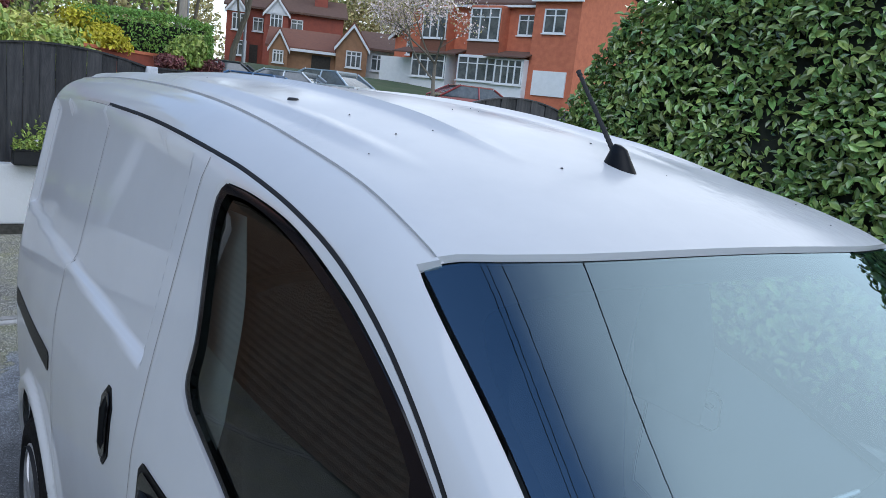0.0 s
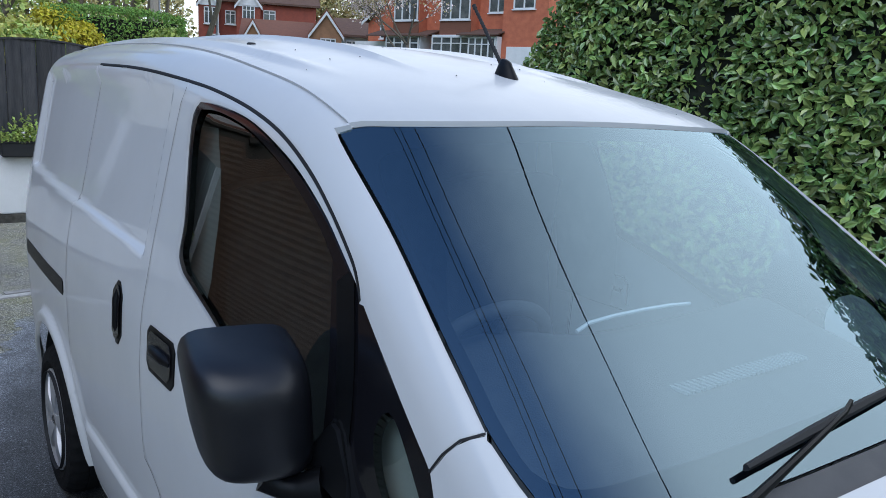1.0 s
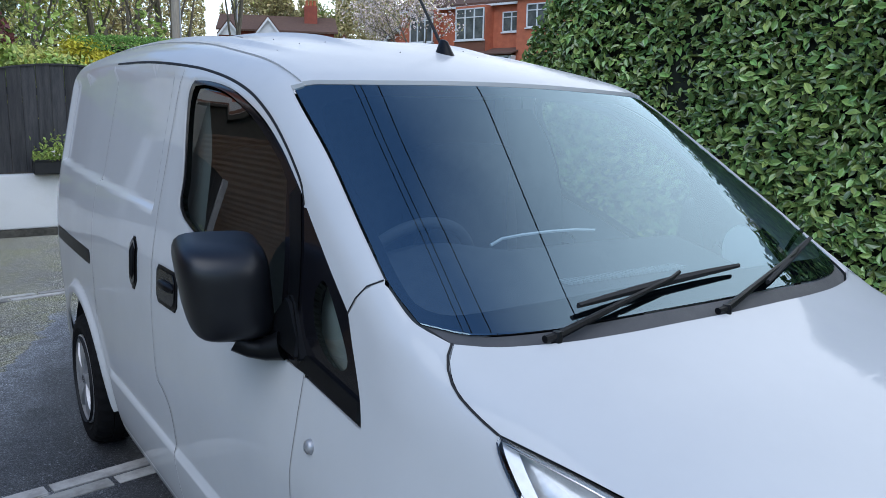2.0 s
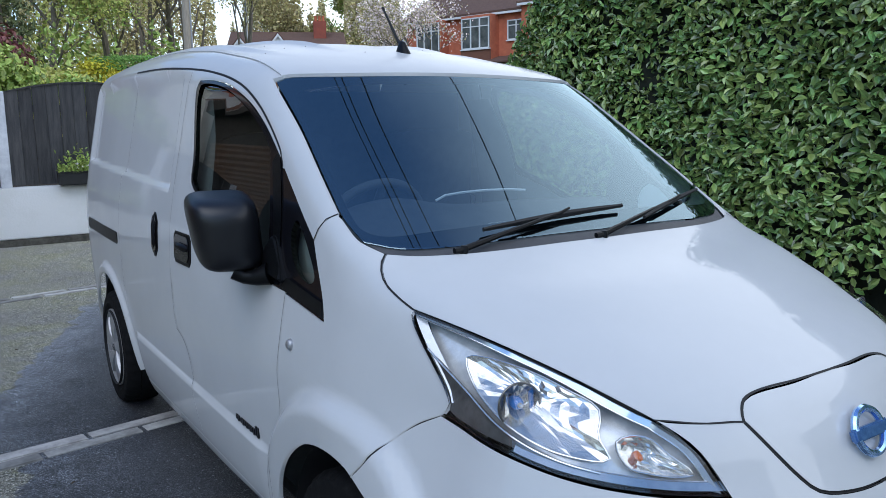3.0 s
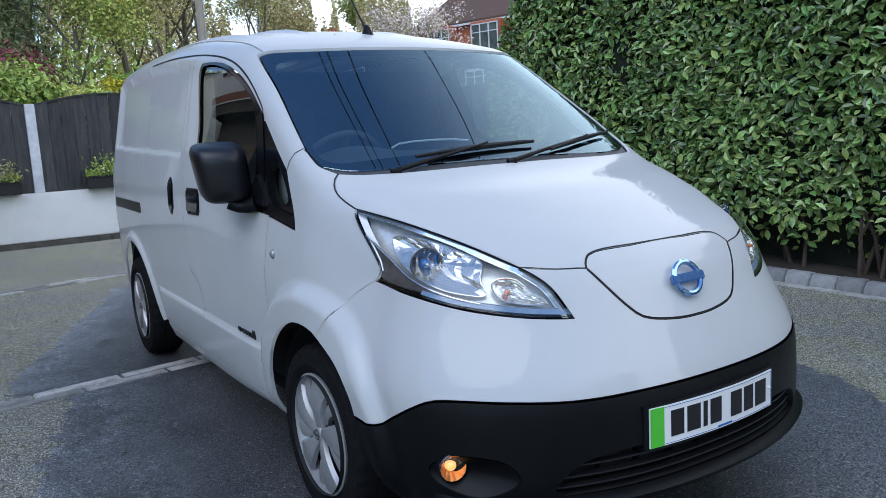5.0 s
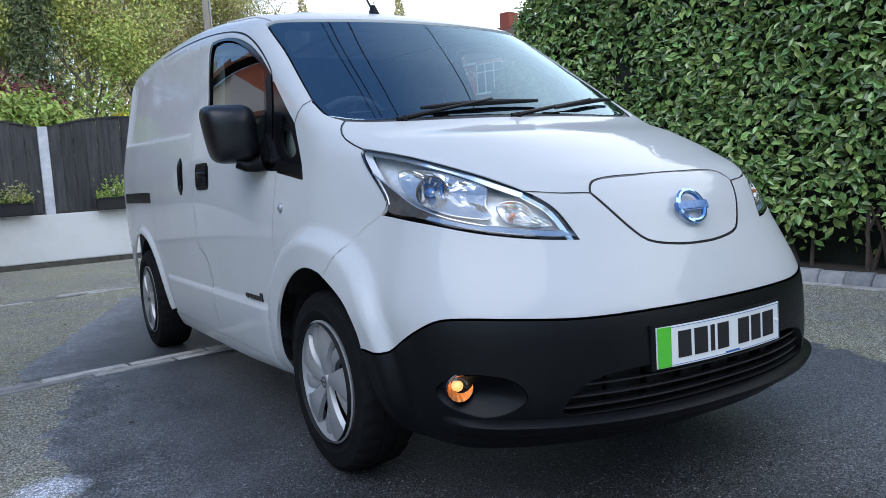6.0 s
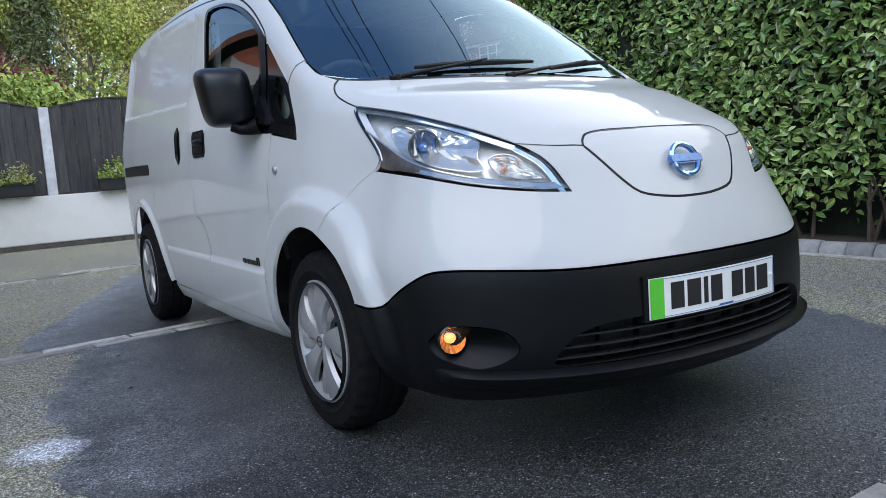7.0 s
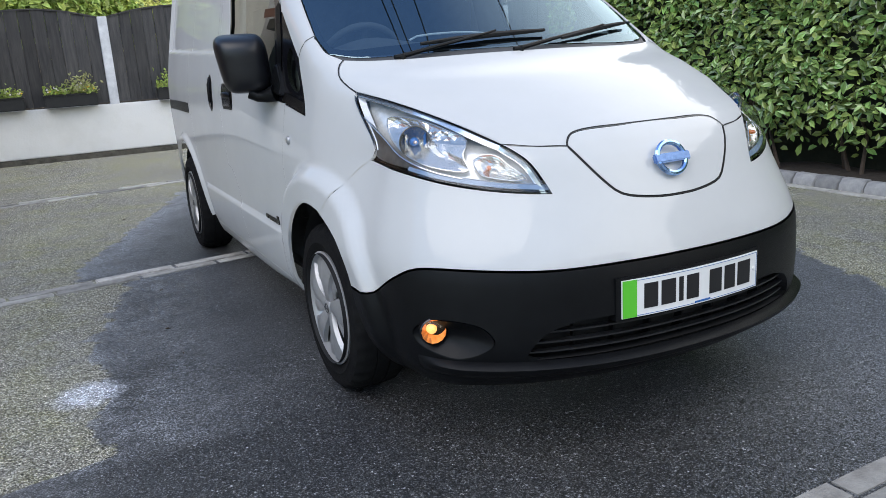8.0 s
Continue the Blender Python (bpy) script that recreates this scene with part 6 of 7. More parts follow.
# scattered dry leaves and grit on the drive
rng5 = np.random.default_rng(31)
FALLEN = mat("dry_leaf", (0.10, 0.07, 0.04), 0.8, island=0.5)
n5 = 70
fx, fy = rng5.uniform(-4.5, 3.3, n5), rng5.uniform(-2.5, 8.5, n5)
V5, F5 = leaf_cloud(np.stack([fx, fy, drive_z(fx, fy) + 0.006], 1), np.array([0.0, 0.0, 3.0]), 0.028, rng5, 0.25)
tagged(cloud_object("fallen_leaves", V5, F5, FALLEN), "small dry leaves scattered on the tarmac", "leaves", kind="stuff")

# ---- street behind the fence ----
BRICK = mat("red_brick", (0.55, 0.17, 0.085), 0.85, colour2=(0.44, 0.125, 0.065), scale=3, bump=0.3, bump_scale=30)
BRICK_DARK = mat("dark_red_brick", (0.30, 0.075, 0.045), 0.85, colour2=(0.23, 0.06, 0.04), scale=3, bump=0.3, bump_scale=30)
BRICK_BUFF = mat("buff_brick", (0.36, 0.19, 0.10), 0.85, colour2=(0.28, 0.15, 0.08), scale=3, bump=0.3, bump_scale=30)
TILES = mat("brown_roof_tiles", (0.10, 0.055, 0.04), 0.85, colour2=(0.14, 0.08, 0.055), scale=4, stretch=(1, 1, 8), bump=0.6, bump_scale=12)
TILES_RED = mat("red_roof_tiles", (0.21, 0.085, 0.05), 0.85, colour2=(0.16, 0.07, 0.045), scale=4, stretch=(1, 1, 8), bump=0.6, bump_scale=12)
FRAME_WHITE = mat("white_frame", (0.78, 0.78, 0.77), 0.5, colour2=(0.72, 0.72, 0.71), scale=4)
PANE_DARK = mat("window_pane", (0.05, 0.06, 0.065), 0.06, colour2=(0.14, 0.15, 0.15), scale=1.5, spec=0.8)
STONE_PALE = mat("pale_render", (0.66, 0.65, 0.60), 0.85, colour2=(0.58, 0.57, 0.53), scale=2, bump=0.2, bump_scale=30)
TIMBER_DARK = mat("dark_timber", (0.03, 0.025, 0.02), 0.8, colour2=(0.05, 0.04, 0.03), scale=8)


class House:
    """A building in its own frame: x along the front, y inwards, z up from its floor."""

    def __init__(self, name, label, x, y, z, yaw):
        self.t = thing(name, label, "house")
        self.t.matrix_basis = pose(x, y, z, 0, 0, yaw)

    def block(self, x0, x1, y0, y1, z0, z1, material, name="wall"):
        return part(name, Shape().box(x0, x1, y0, y1, z0, z1), material, self.t, smooth=False)

    def gable(self, x0, x1, y0, y1, z0, z1, material, tiles, along="x", over=0.3, thick=0.14, front=True):
        """Pitched roof with its ridge along x or y, and brick gables below it."""
        if along == "x":
            m = (y0 + y1) / 2
            V = [(x0 - over, y0 - over, z0), (x1 + over, y0 - over, z0), (x1 + over, m, z1), (x0 - over, m, z1), (x1 + over, y1 + over, z0), (x0 - over, y1 + over, z0)]
            walls = [[(x, y0, z0), (x, y1, z0), (x, m, z1 - 0.15)] for x in (x0, x1)]
        else:
            m = (x0 + x1) / 2
            V = [(x0 - over, y0 - over, z0), (x0 - over, y1 + over, z0), (m, y1 + over, z1), (m, y0 - over, z1), (x1 + over, y1 + over, z0), (x1 + over, y0 - over, z0)]
            walls = [[(x0, y, z0), (x1, y, z0), (m, y, z1 - 0.15)] for y in (y0 + 0.02, y1 - 0.02)]
        W = V + [(a, b, c + thick) for a, b, c in V]
        F_ = [(0, 1, 2, 3), (3, 2, 4, 5), (9, 8, 7, 6), (11, 10, 8, 9), (0, 6, 7, 1), (5, 4, 10, 11), (0, 3, 9, 6), (3, 5, 11, 9), (1, 7, 8, 2), (2, 8, 10, 4)]
        part("roof", Shape().add(W, F_), tiles, self.t, smooth=False)
        for tri in walls:
            part("gable", Shape().add(tri, [(0, 1, 2)]), material, self.t, smooth=False)
        if along == "y":                                   # white barge boards on the front gable
            for a, b in ((0, 3), (5, 3)):
                p, q = Vector(V[a]), Vector(V[b])
                part("barge_board", Shape().add([p, q, q + Vector((0, 0, -0.22)), p + Vector((0, 0, -0.22)), p + Vector((0, 0.05, 0)), q + Vector((0, 0.05, 0)), q + Vector((0, 0.05, -0.22)), p + Vector((0, 0.05, -0.22))],
                                                [(0, 1, 2, 3), (7, 6, 5, 4), (0, 4, 5, 1), (3, 2, 6, 7)]), FRAME_WHITE, self.t, smooth=False)

    def window(self, x0, x1, z0, z1, cols=2, y=0.0, transom=0.3, bar=0.07):
        f = part("window", Shape().box(x0, x1, y - 0.02, y + 0.05, z0, z1), PANE_DARK, self.t, smooth=False)
        s = Shape()
        for a, b, c, d in [(x0, x1, z1 - bar, z1), (x0, x1, z0, z0 + bar)] + [(x0 + (x1 - x0 - bar) * i / cols, x0 + (x1 - x0 - bar) * i / cols + bar, z0, z1) for i in range(cols + 1)]:
            s.box(a, b, y - 0.06, y - 0.02, c, d)
        if transom:
            zt = z1 - (z1 - z0) * transom
            s.box(x0, x1, y - 0.058, y - 0.02, zt, zt + bar * 0.8)
        part("frame", s, FRAME_WHITE, f, smooth=False)
        part("sill", Shape().box(x0 - 0.06, x1 + 0.06, y - 0.10, y, z0 - 0.07, z0), FRAME_WHITE, f, smooth=False)
        return f


# red-brick semi-detached pair with bays, a lean-to porch and a garage
Z1 = 2.75
h = House("semi_detached_house", "red brick semi-detached house with white bay windows and porch", 22.7, 40.4, Z1, -75.2)
h.t.scale = (1.0, 1.0, 0.85)
h.block(1.8, 10.4, 0.0, 7.5, -0.8, 5.1, BRICK)
h.block(10.4, 13.0, -0.6, 7.0, -0.8, 5.35, BRICK, "side_wing")
h.gable(1.8, 10.5, 0.0, 7.5, 5.1, 7.9, BRICK, TILES)
h.gable(10.4, 13.0, -0.6, 7.0, 5.35, 7.0, BRICK, TILES, over=0.2)
h.block(1.6, 10.5, -0.30, -0.18, 4.98, 5.12, FRAME_WHITE, "gutter")
h.block(10.3, 13.2, -0.86, -0.76, 5.22, 5.36, FRAME_WHITE, "gutter")
h.window(11.0, 12.25, 3.5, 4.85, 2, -0.6)
part("garage_door", Shape().box(10.75, 12.65, -0.66, -0.58, 0.0, 1.4), FRAME_WHITE, h.t, smooth=False)
h.window(9.1, 10.25, 3.4, 4.6, 2, 0.0)
for a, b in ((6.5, 8.5), (3.2, 5.0)):
    h.block(a, b, -0.7, 0.0, 0, 5.0, BRICK, "bay")
    h.window(a + 0.05, b - 0.05, 2.95, 4.85, 3, -0.72)
    h.block(a - 0.02, b + 0.02, -0.74, -0.70, 2.1, 2.9, TILES_RED, "hung_tiles")
    h.window(a - 0.3, b + 0.3, 0.5, 1.95, 4, -0.95)
    h.block(a - 0.35, b + 0.35, -0.93, 0.0, -0.8, 2.05, FRAME_WHITE, "bay_base")
h.block(8.6, 10.4, -1.0, 0.0, -0.8, 1.95, FRAME_WHITE, "porch")
h.window(8.65, 10.35, 0.45, 1.9, 4, -1.0)
part("lean_to_roof", Shape().add([(8.0, -1.25, 1.98), (10.55, -1.25, 1.98), (10.55, 0.0, 2.4), (8.0, 0.0, 2.4), (8.0, -1.25, 2.06), (10.55, -1.25, 2.06), (10.55, 0.0, 2.48), (8.0, 0.0, 2.48)],
                                 [(0, 3, 2, 1), (4, 5, 6, 7), (0, 1, 5, 4), (1, 2, 6, 5), (3, 0, 4, 7)]), TILES, h.t, smooth=False)
part("lean_to_roof", Shape().add([(1.5, -1.15, 1.95), (6.0, -1.15, 1.95), (6.0, 0.0, 2.35), (1.5, 0.0, 2.35), (1.5, -1.15, 2.03), (6.0, -1.15, 2.03), (6.0, 0.0, 2.43), (1.5, 0.0, 2.43)],
                                 [(0, 3, 2, 1), (4, 5, 6, 7), (0, 1, 5, 4), (1, 2, 6, 5), (3, 0, 4, 7)]), TILES, h.t, smooth=False)
h.block(-0.6, 1.8, 1.2, 7.0, -0.8, 3.1, BRICK, "side_wing")
h.gable(-0.6, 1.8, 1.2, 7.0, 3.1, 4.3, BRICK, TILES, "y")
h.window(0.4, 1.4, 2.0, 2.9, 2, 1.2)
h.block(-0.2, 2.4, -0.3, 1.2, -0.8, 1.7, FRAME_WHITE, "porch")
h.block(5.2, 5.9, 3.3, 4.2, 6.8, 8.9, BRICK_DARK, "chimney")

# older red house with black and white gables
Z2 = 2.6
h = House("villa", "dark red brick villa with white timbered gables and tall chimney", 24.0, 56.5, Z2, -24.0)
h.block(-4.9, 3.6, 0.0, 8, 0, 4.6, BRICK_DARK)
h.gable(-4.9, 3.6, 0.0, 8, 4.6, 6.1, BRICK_DARK, TILES)
h.block(-2.2, -0.5, -0.8, 0.0, 0, 4.3, BRICK_DARK, "bay")
h.gable(-2.2, -0.5, -0.9, 3.0, 4.3, 5.6, FRAME_WHITE, TILES, "y", 0.15)
h.window(-1.8, -0.9, 3.1, 4.4, 3, -0.82)
h.block(-4.9, -3.5, -0.8, 0.0, 0, 4.2, BRICK_DARK, "bay")
h.gable(-4.9, -3.5, -0.9, 3.0, 4.2, 5.3, FRAME_WHITE, TILES, "y", 0.15)
h.window(-4.5, -3.6, 2.9, 4.1, 3, -0.82)
h.window(-4.3, -3.6, 1.1, 2.2, 2, -0.82)
h.window(-3.05, -2.3, 3.0, 4.0, 2, 0.0)
h.window(-0.3, 0.6, 3.2, 4.2, 2, 0.0)
part("arched_doorway", Shape().box(-3.2, -2.6, -0.05, 0.05, 0.2, 2.0), TIMBER_DARK, h.t, smooth=False)
h.block(1.4, 2.4, 2.0, 3.0, 4.4, 6.9, BRICK_DARK, "chimney")
for i in range(3):
    part("chimney_pot", Shape().lathe([(0.12, 0), (0.10, 0.4), (0.13, 0.45)], 10, "z").moved(Matrix.Translation((1.6 + i * 0.3, 2.5, 6.9))), BRICK, h.t)

# bungalow with two gables
Z3 = 2.5
h = House("bungalow", "buff brick bungalow with white gable boards and brown roof", 20.3, 45.0, Z3, -25.5)
h.block(-2.7, 1.3, 0.4, 7, 0, 1.6, BRICK_BUFF)
h.gable(-2.7, 1.3, 0.4, 7, 1.6, 2.9, BRICK_BUFF, TILES_RED)
h.block(-2.7, -1.6, 0.0, 4, 0, 1.55, BRICK_BUFF, "gable_wing")
h.gable(-2.7, -1.6, 0.0, 4, 1.5, 2.7, BRICK_BUFF, TILES_RED, "y", 0.12)
h.window(-2.5, -1.85, 0.7, 1.45, 3, 0.0)
h.block(-1.6, 1.3, 0.05, 0.15, 1.5, 1.66, FRAME_WHITE, "gutter")
part("garage_door", Shape().box(-0.15, 1.0, 0.34, 0.42, 0.0, 1.4), TIMBER_DARK, h.t, smooth=False)
h.block(1.3, 3.2, -0.2, 6, 0, 2.0, BRICK_BUFF, "gable_wing")
h.gable(1.3, 3.2, -0.2, 6, 2.0, 3.5, BRICK_BUFF, TILES_RED, "y", 0.15)
h.window(1.9, 2.85, 0.9, 1.9, 3, -0.2)
h.block(3.2, 5.2, 0.6, 6, 0, 2.1, STONE_PALE, "side_wing")
h.gable(3.2, 5.2, 0.6, 6, 2.1, 3.3, STONE_PALE, TILES)
h.window(3.5, 4.3, 0.9, 1.9, 2, 0.6)

# house and garage beside the drive, on the driver's side of the van
SHUTTER = mat("brown_shutter", (0.13, 0.075, 0.045), 0.6, colour2=(0.10, 0.058, 0.035), scale=6, bump=0.15, bump_scale=80)
g = House("garage", "dark timbered garage with a brown roller shutter and red roof", -4.3, 8.6, 0.05, 90)
g.block(-7.9, 2.6, 0.0, 6.0, 0, 3.1, TIMBER_DARK)
g.block(-8.0, 2.7, -0.25, 0.0, 2.95, 3.15, TIMBER_DARK, "fascia")
g.gable(-7.9, 2.6, 0.0, 6.0, 3.15, 5.0, BRICK, TILES_RED)
shut = part("roller_shutter", Shape().box(-6.4, 2.2, -0.03, 0.05, 0.0, 2.45), SHUTTER, g.t, "brown ribbed roller shutter", smooth=False)
for i in range(32):
    z = 0.03 + i * 0.076
    part("slat", Shape().add([(-6.38, -0.032, z), (2.18, -0.032, z), (-6.38, -0.040, z + 0.035), (2.18, -0.040, z + 0.035), (-6.38, -0.032, z + 0.07), (2.18, -0.032, z + 0.07)], [(0, 1, 3, 2), (2, 3, 5, 4)]), SHUTTER, shut, smooth=False)
k = House("neighbour_house", "white rendered house with a red tiled roof", -4.2, 20.0, 0.9, 90)
k.block(-8.0, 0.0, 0.0, 8.0, 0, 3.6, STONE_PALE)
k.gable(-8.0, 0.0, 0.0, 8.0, 3.6, 7.0, BRICK, TILES_RED)
# house that the drive belongs to, behind the camera
hh = House("home", "pale rendered house behind the drive", 7.0, -17.0, 0.0, 180)
hh.block(0.0, 11.0, 0.0, 8.0, 0, 5.2, STONE_PALE)
hh.gable(0.0, 11.0, 0.0, 8.0, 5.2, 8.0, BRICK, TILES)
hh.window(1.5, 3.5, 0.8, 2.1, 3)
hh.window(6.5, 8.5, 0.8, 2.1, 3)
hh.window(1.5, 3.3, 3.3, 4.5, 3)
hh.window(6.5, 8.3, 3.3, 4.5, 3)

# ---- parked cars along the street ----


def car_at(x, y, z, yaw, paint, label):
    c = thing("car", label, "car", "cars parked along the street")
    c.matrix_basis = pose(x, y, z, 0, 0, yaw)
    pr = [(-2.1, 0.35), (-2.1, 0.75), (-1.95, 0.88), (-0.95, 0.98), (0.9, 0.98), (1.75, 0.96), (2.08, 0.85), (2.1, 0.35)]
    def slab(profile, w0, w1, mtl, nm, par=None):
        n_ = len(profile)
        zs = [q[1] for q in profile]
        wid = lambda zz: w0 + (w1 - w0) * (zz - min(zs)) / (max(zs) - min(zs))
        V = [(-wid(q) / 2, p, q) for p, q in profile] + [(wid(q) / 2, p, q) for p, q in profile]
        return part(nm, Shape().add(V, [tuple(range(n_)), tuple(range(2 * n_ - 1, n_ - 1, -1))] + [(i, n_ + i, n_ + (i + 1) % n_, (i + 1) % n_) for i in range(n_)]), mtl, par or c, bevel=0.05 if nm == "body" else 0.03)
    slab(pr, 1.72, 1.66, paint, "body")
    cabin = [(-1.0, 0.95), (-0.35, 1.38), (0.95, 1.42), (1.75, 0.98)]
    slab(cabin, 1.6, 1.22, PANE_DARK, "cabin_glass")
    part("roof", Shape().box(-0.62, 0.62, -0.38, 0.98, 1.38, 1.445), paint, c, bevel=0.03)
    for sx in (-1, 1):
        for p, q in (((-1.02, 0.96), (-0.37, 1.40)), ((0.97, 1.43), (1.78, 0.98)), ((0.25, 0.98), (0.25, 1.4))):
            part("pillar", Shape().tube([(sx * 0.80, p[0], p[1]), (sx * 0.615, q[0], q[1])] if p[1] < q[1] else [(sx * 0.615, p[0], p[1]), (sx * 0.80, q[0], q[1])], 0.035, 6), paint, c)
        for yy in (-1.3, 1.3):
            part("wheel", Shape().lathe([(0.0005, 0.02), (0.2, 0.02), (0.3, 0.0), (0.31, -0.1), (0.3, -0.2)], 20, "x").moved(Matrix.Translation((sx * 0.84, yy, 0.31)) @ Matrix.Diagonal((sx, 1, 1, 1))), RUBBER, c)
        part("headlamp", Shape().box(sx * 0.62 - 0.16, sx * 0.62 + 0.16, -2.09, -1.95, 0.70, 0.83), LENS_FAR, c, bevel=0.02)
    return c


LENS_FAR = mat("far_lamp_glass", (0.6, 0.62, 0.65), 0.1, coat=1.0)
car_paints = [mat("dark_grey_car_paint", (0.03, 0.035, 0.04), 0.3, coat=1.0), mat("blue_car_paint", (0.08, 0.16, 0.30), 0.3, coat=1.0), mat("silver_car_paint", (0.42, 0.47, 0.50), 0.3, 0.3, coat=1.0),
              mat("pale_blue_car_paint", (0.28, 0.36, 0.42), 0.3, coat=1.0), mat("red_car_paint", (0.25, 0.02, 0.02), 0.3, coat=1.0)]


def polar(az, d):
    return -1.206 + d * math.sin(radians(az)), -0.102 + d * math.cos(radians(az))


for az, d, dz, yaw, pi_, lab in ((20.0, 27, 0, 60, 0, "dark grey hatchback parked on the street"), (22.4, 25, 0, 50, 1, "blue car parked with its windscreen to the drive"), (24.6, 27, 0.0, 40, 2, "silver estate car parked on the street"),
                                 (27.3, 28, 0.1, 25, 3, "pale blue people carrier parked on the street"), (28.5, 24.5, 0.05, 30, 2, "silver hatchback parked on the street"),
                                 (34.2, 22.0, 0.0, 60, 3, "pale blue saloon parked beyond the gate"), (37.3, 30.0, 0.15, 75, 4, "red hatchback parked before the brick house")):
    x, y = polar(az, d)
    zc = float(land(np.array(x), np.array(y))) + 0.02 + dz
    car_at(x, y, zc, yaw, car_paints[pi_], lab)

# poles and cables
WOOD_POLE = mat("weathered_pole", (0.40, 0.35, 0.28), 0.9, colour2=(0.29, 0.25, 0.20), scale=10, stretch=(4, 4, 0.4), bump=0.4, bump_scale=40)
STEEL = mat("grey_steel", (0.32, 0.33, 0.34), 0.5, 0.4)
px_, py_ = polar(16.6, 24)
pz_ = float(land(np.array(px_), np.array(py_)))
pole = tagged(part("utility_pole", Shape().tube([(px_, py_, pz_ - 0.05), (px_ + 0.02, py_, pz_ + 4.5), (px_, py_, pz_ + 8.6)], [0.12, 0.11, 0.09], 14), WOOD_POLE), "tall weathered wooden pole with a cable pipe", "pole")
part("conduit", Shape().tube([(px_ + 0.14, py_ - 0.05, pz_), (px_ + 0.13, py_ - 0.05, pz_ + 4.5), (px_ + 0.12, py_ - 0.05, pz_ + 8.0)], 0.03, 8), STEEL, pole)
lx, ly = polar(20.7, 36)
lz = float(land(np.array(lx), np.array(ly)))
lamp_post = tagged(part("street_lamp", Shape().tube([(lx, ly, lz - 0.05), (lx, ly, lz + 1.2), (lx, ly, lz + 1.25), (lx, ly, lz + 6.0)], [0.09, 0.09, 0.06, 0.045], 10), STEEL), "slim grey steel lamp post", "street lamp")
part("lantern", Shape().box(lx - 0.5, lx + 0.05, ly - 0.12, ly + 0.12, lz + 5.95, lz + 6.08), STEEL, lamp_post, bevel=0.03)
CABLE = mat("black_cable", (0.006, 0.006, 0.007), 0.6)
for x_end, y_end, z_end, dx, z_top in ((-2.75, -17.0, 5.8, 0.0, 8.3), (-2.5, -17.0, 5.8, 0.05, 8.3), (-1.8, -17.0, 5.8, 0.1, 8.45), (0.6, -17.0, 5.8, 0.9, 8.45)):
    A_, B_ = Vector((px_ + dx, py_ - 0.1, pz_ + z_top - 1.5)), Vector((x_end, y_end, z_end))
    pts = [A_.lerp(B_, t) - Vector((0, 0, 0.9 * 4 * t * (1 - t) * 0.5)) for t in np.linspace(0, 1, 24)]
    tagged(part("cable", Shape().tube(pts, 0.011, 6), CABLE), "black overhead cable from the pole to the house", "cable", "overhead cables")

# ---- planting ----
BARK = mat("bark", (0.14, 0.12, 0.09), 0.95, colour2=(0.20, 0.17, 0.13), scale=6, stretch=(3, 3, 0.5), bump=0.6, bump_scale=20)
LEAF_OLIVE = mat("budding_leaf", (0.47, 0.41, 0.19), 0.7, island=0.45)
LEAF_YELLOW = mat("spring_leaf", (0.48, 0.50, 0.13), 0.6, island=0.4)
LEAF_FRESH = mat("fresh_leaf", (0.29, 0.38, 0.08), 0.55, island=0.4)
LEAF_DARK = mat("conifer_needles", (0.14, 0.17, 0.07), 0.8, island=0.4)
LEAF_WINE = mat("wine_leaf", (0.19, 0.065, 0.06), 0.6, island=0.4)
LEAF_HEDGE = mat("garden_hedge_leaf", (0.16, 0.30, 0.05), 0.6, island=0.35)
LEAF_GOLD = mat("golden_leaf", (0.52, 0.47, 0.03), 0.6, island=0.3)
BLOSSOM = mat("blossom", (0.86, 0.72, 0.68), 0.7, island=0.3)
LEAF_BRONZE = mat("bronze_leaf", (0.14, 0.11, 0.045), 0.6, island=0.4)


def limbs(rng, base, height, spread, levels=4, lean=0.0, first=0.28, kids=(3, 4)):
    """Branch lines of a tree: lists of points and radii, and the tips."""
    out, tips = [], []
    def grow(p, d, length, r, lev):
        n_ = 5
        pts, rad = [p], [r]
        for i in range(n_):
            d = (d + Vector([float(q) for q in rng.normal(0, 0.13, 3)]) + Vector((0, 0, 0.05))).normalized()
            p = p + d * float(length / n_)
            pts.append(p)
            rad.append(r * (1 - 0.45 * (i + 1) / n_))
        out.append((pts, rad))
        if lev >= levels:
            tips.extend(pts[1:])
            return
        if lev >= levels - 1:
            tips.extend(pts[2:])
        for k_ in range(int(rng.integers(kids[0], kids[1] + 1)) + (1 if lev == 0 else 0)):
            q = pts[int(rng.integers(2, n_ + 1))]
            a = rng.uniform(0, 2 * math.pi)
            s = spread * rng.uniform(0.7, 1.2)
            nd = (d * 0.75 + Vector((math.cos(a) * s, math.sin(a) * s, rng.uniform(0.0, 0.35)))).normalized()
            grow(q, nd, float(length * rng.uniform(0.55, 0.78)), max(rad[-1] * 0.7, 0.006), lev + 1)
    grow(Vector(base), Vector((lean, 0, 1)), height * 0.36, height * 0.0125, 0)
    return out, tips


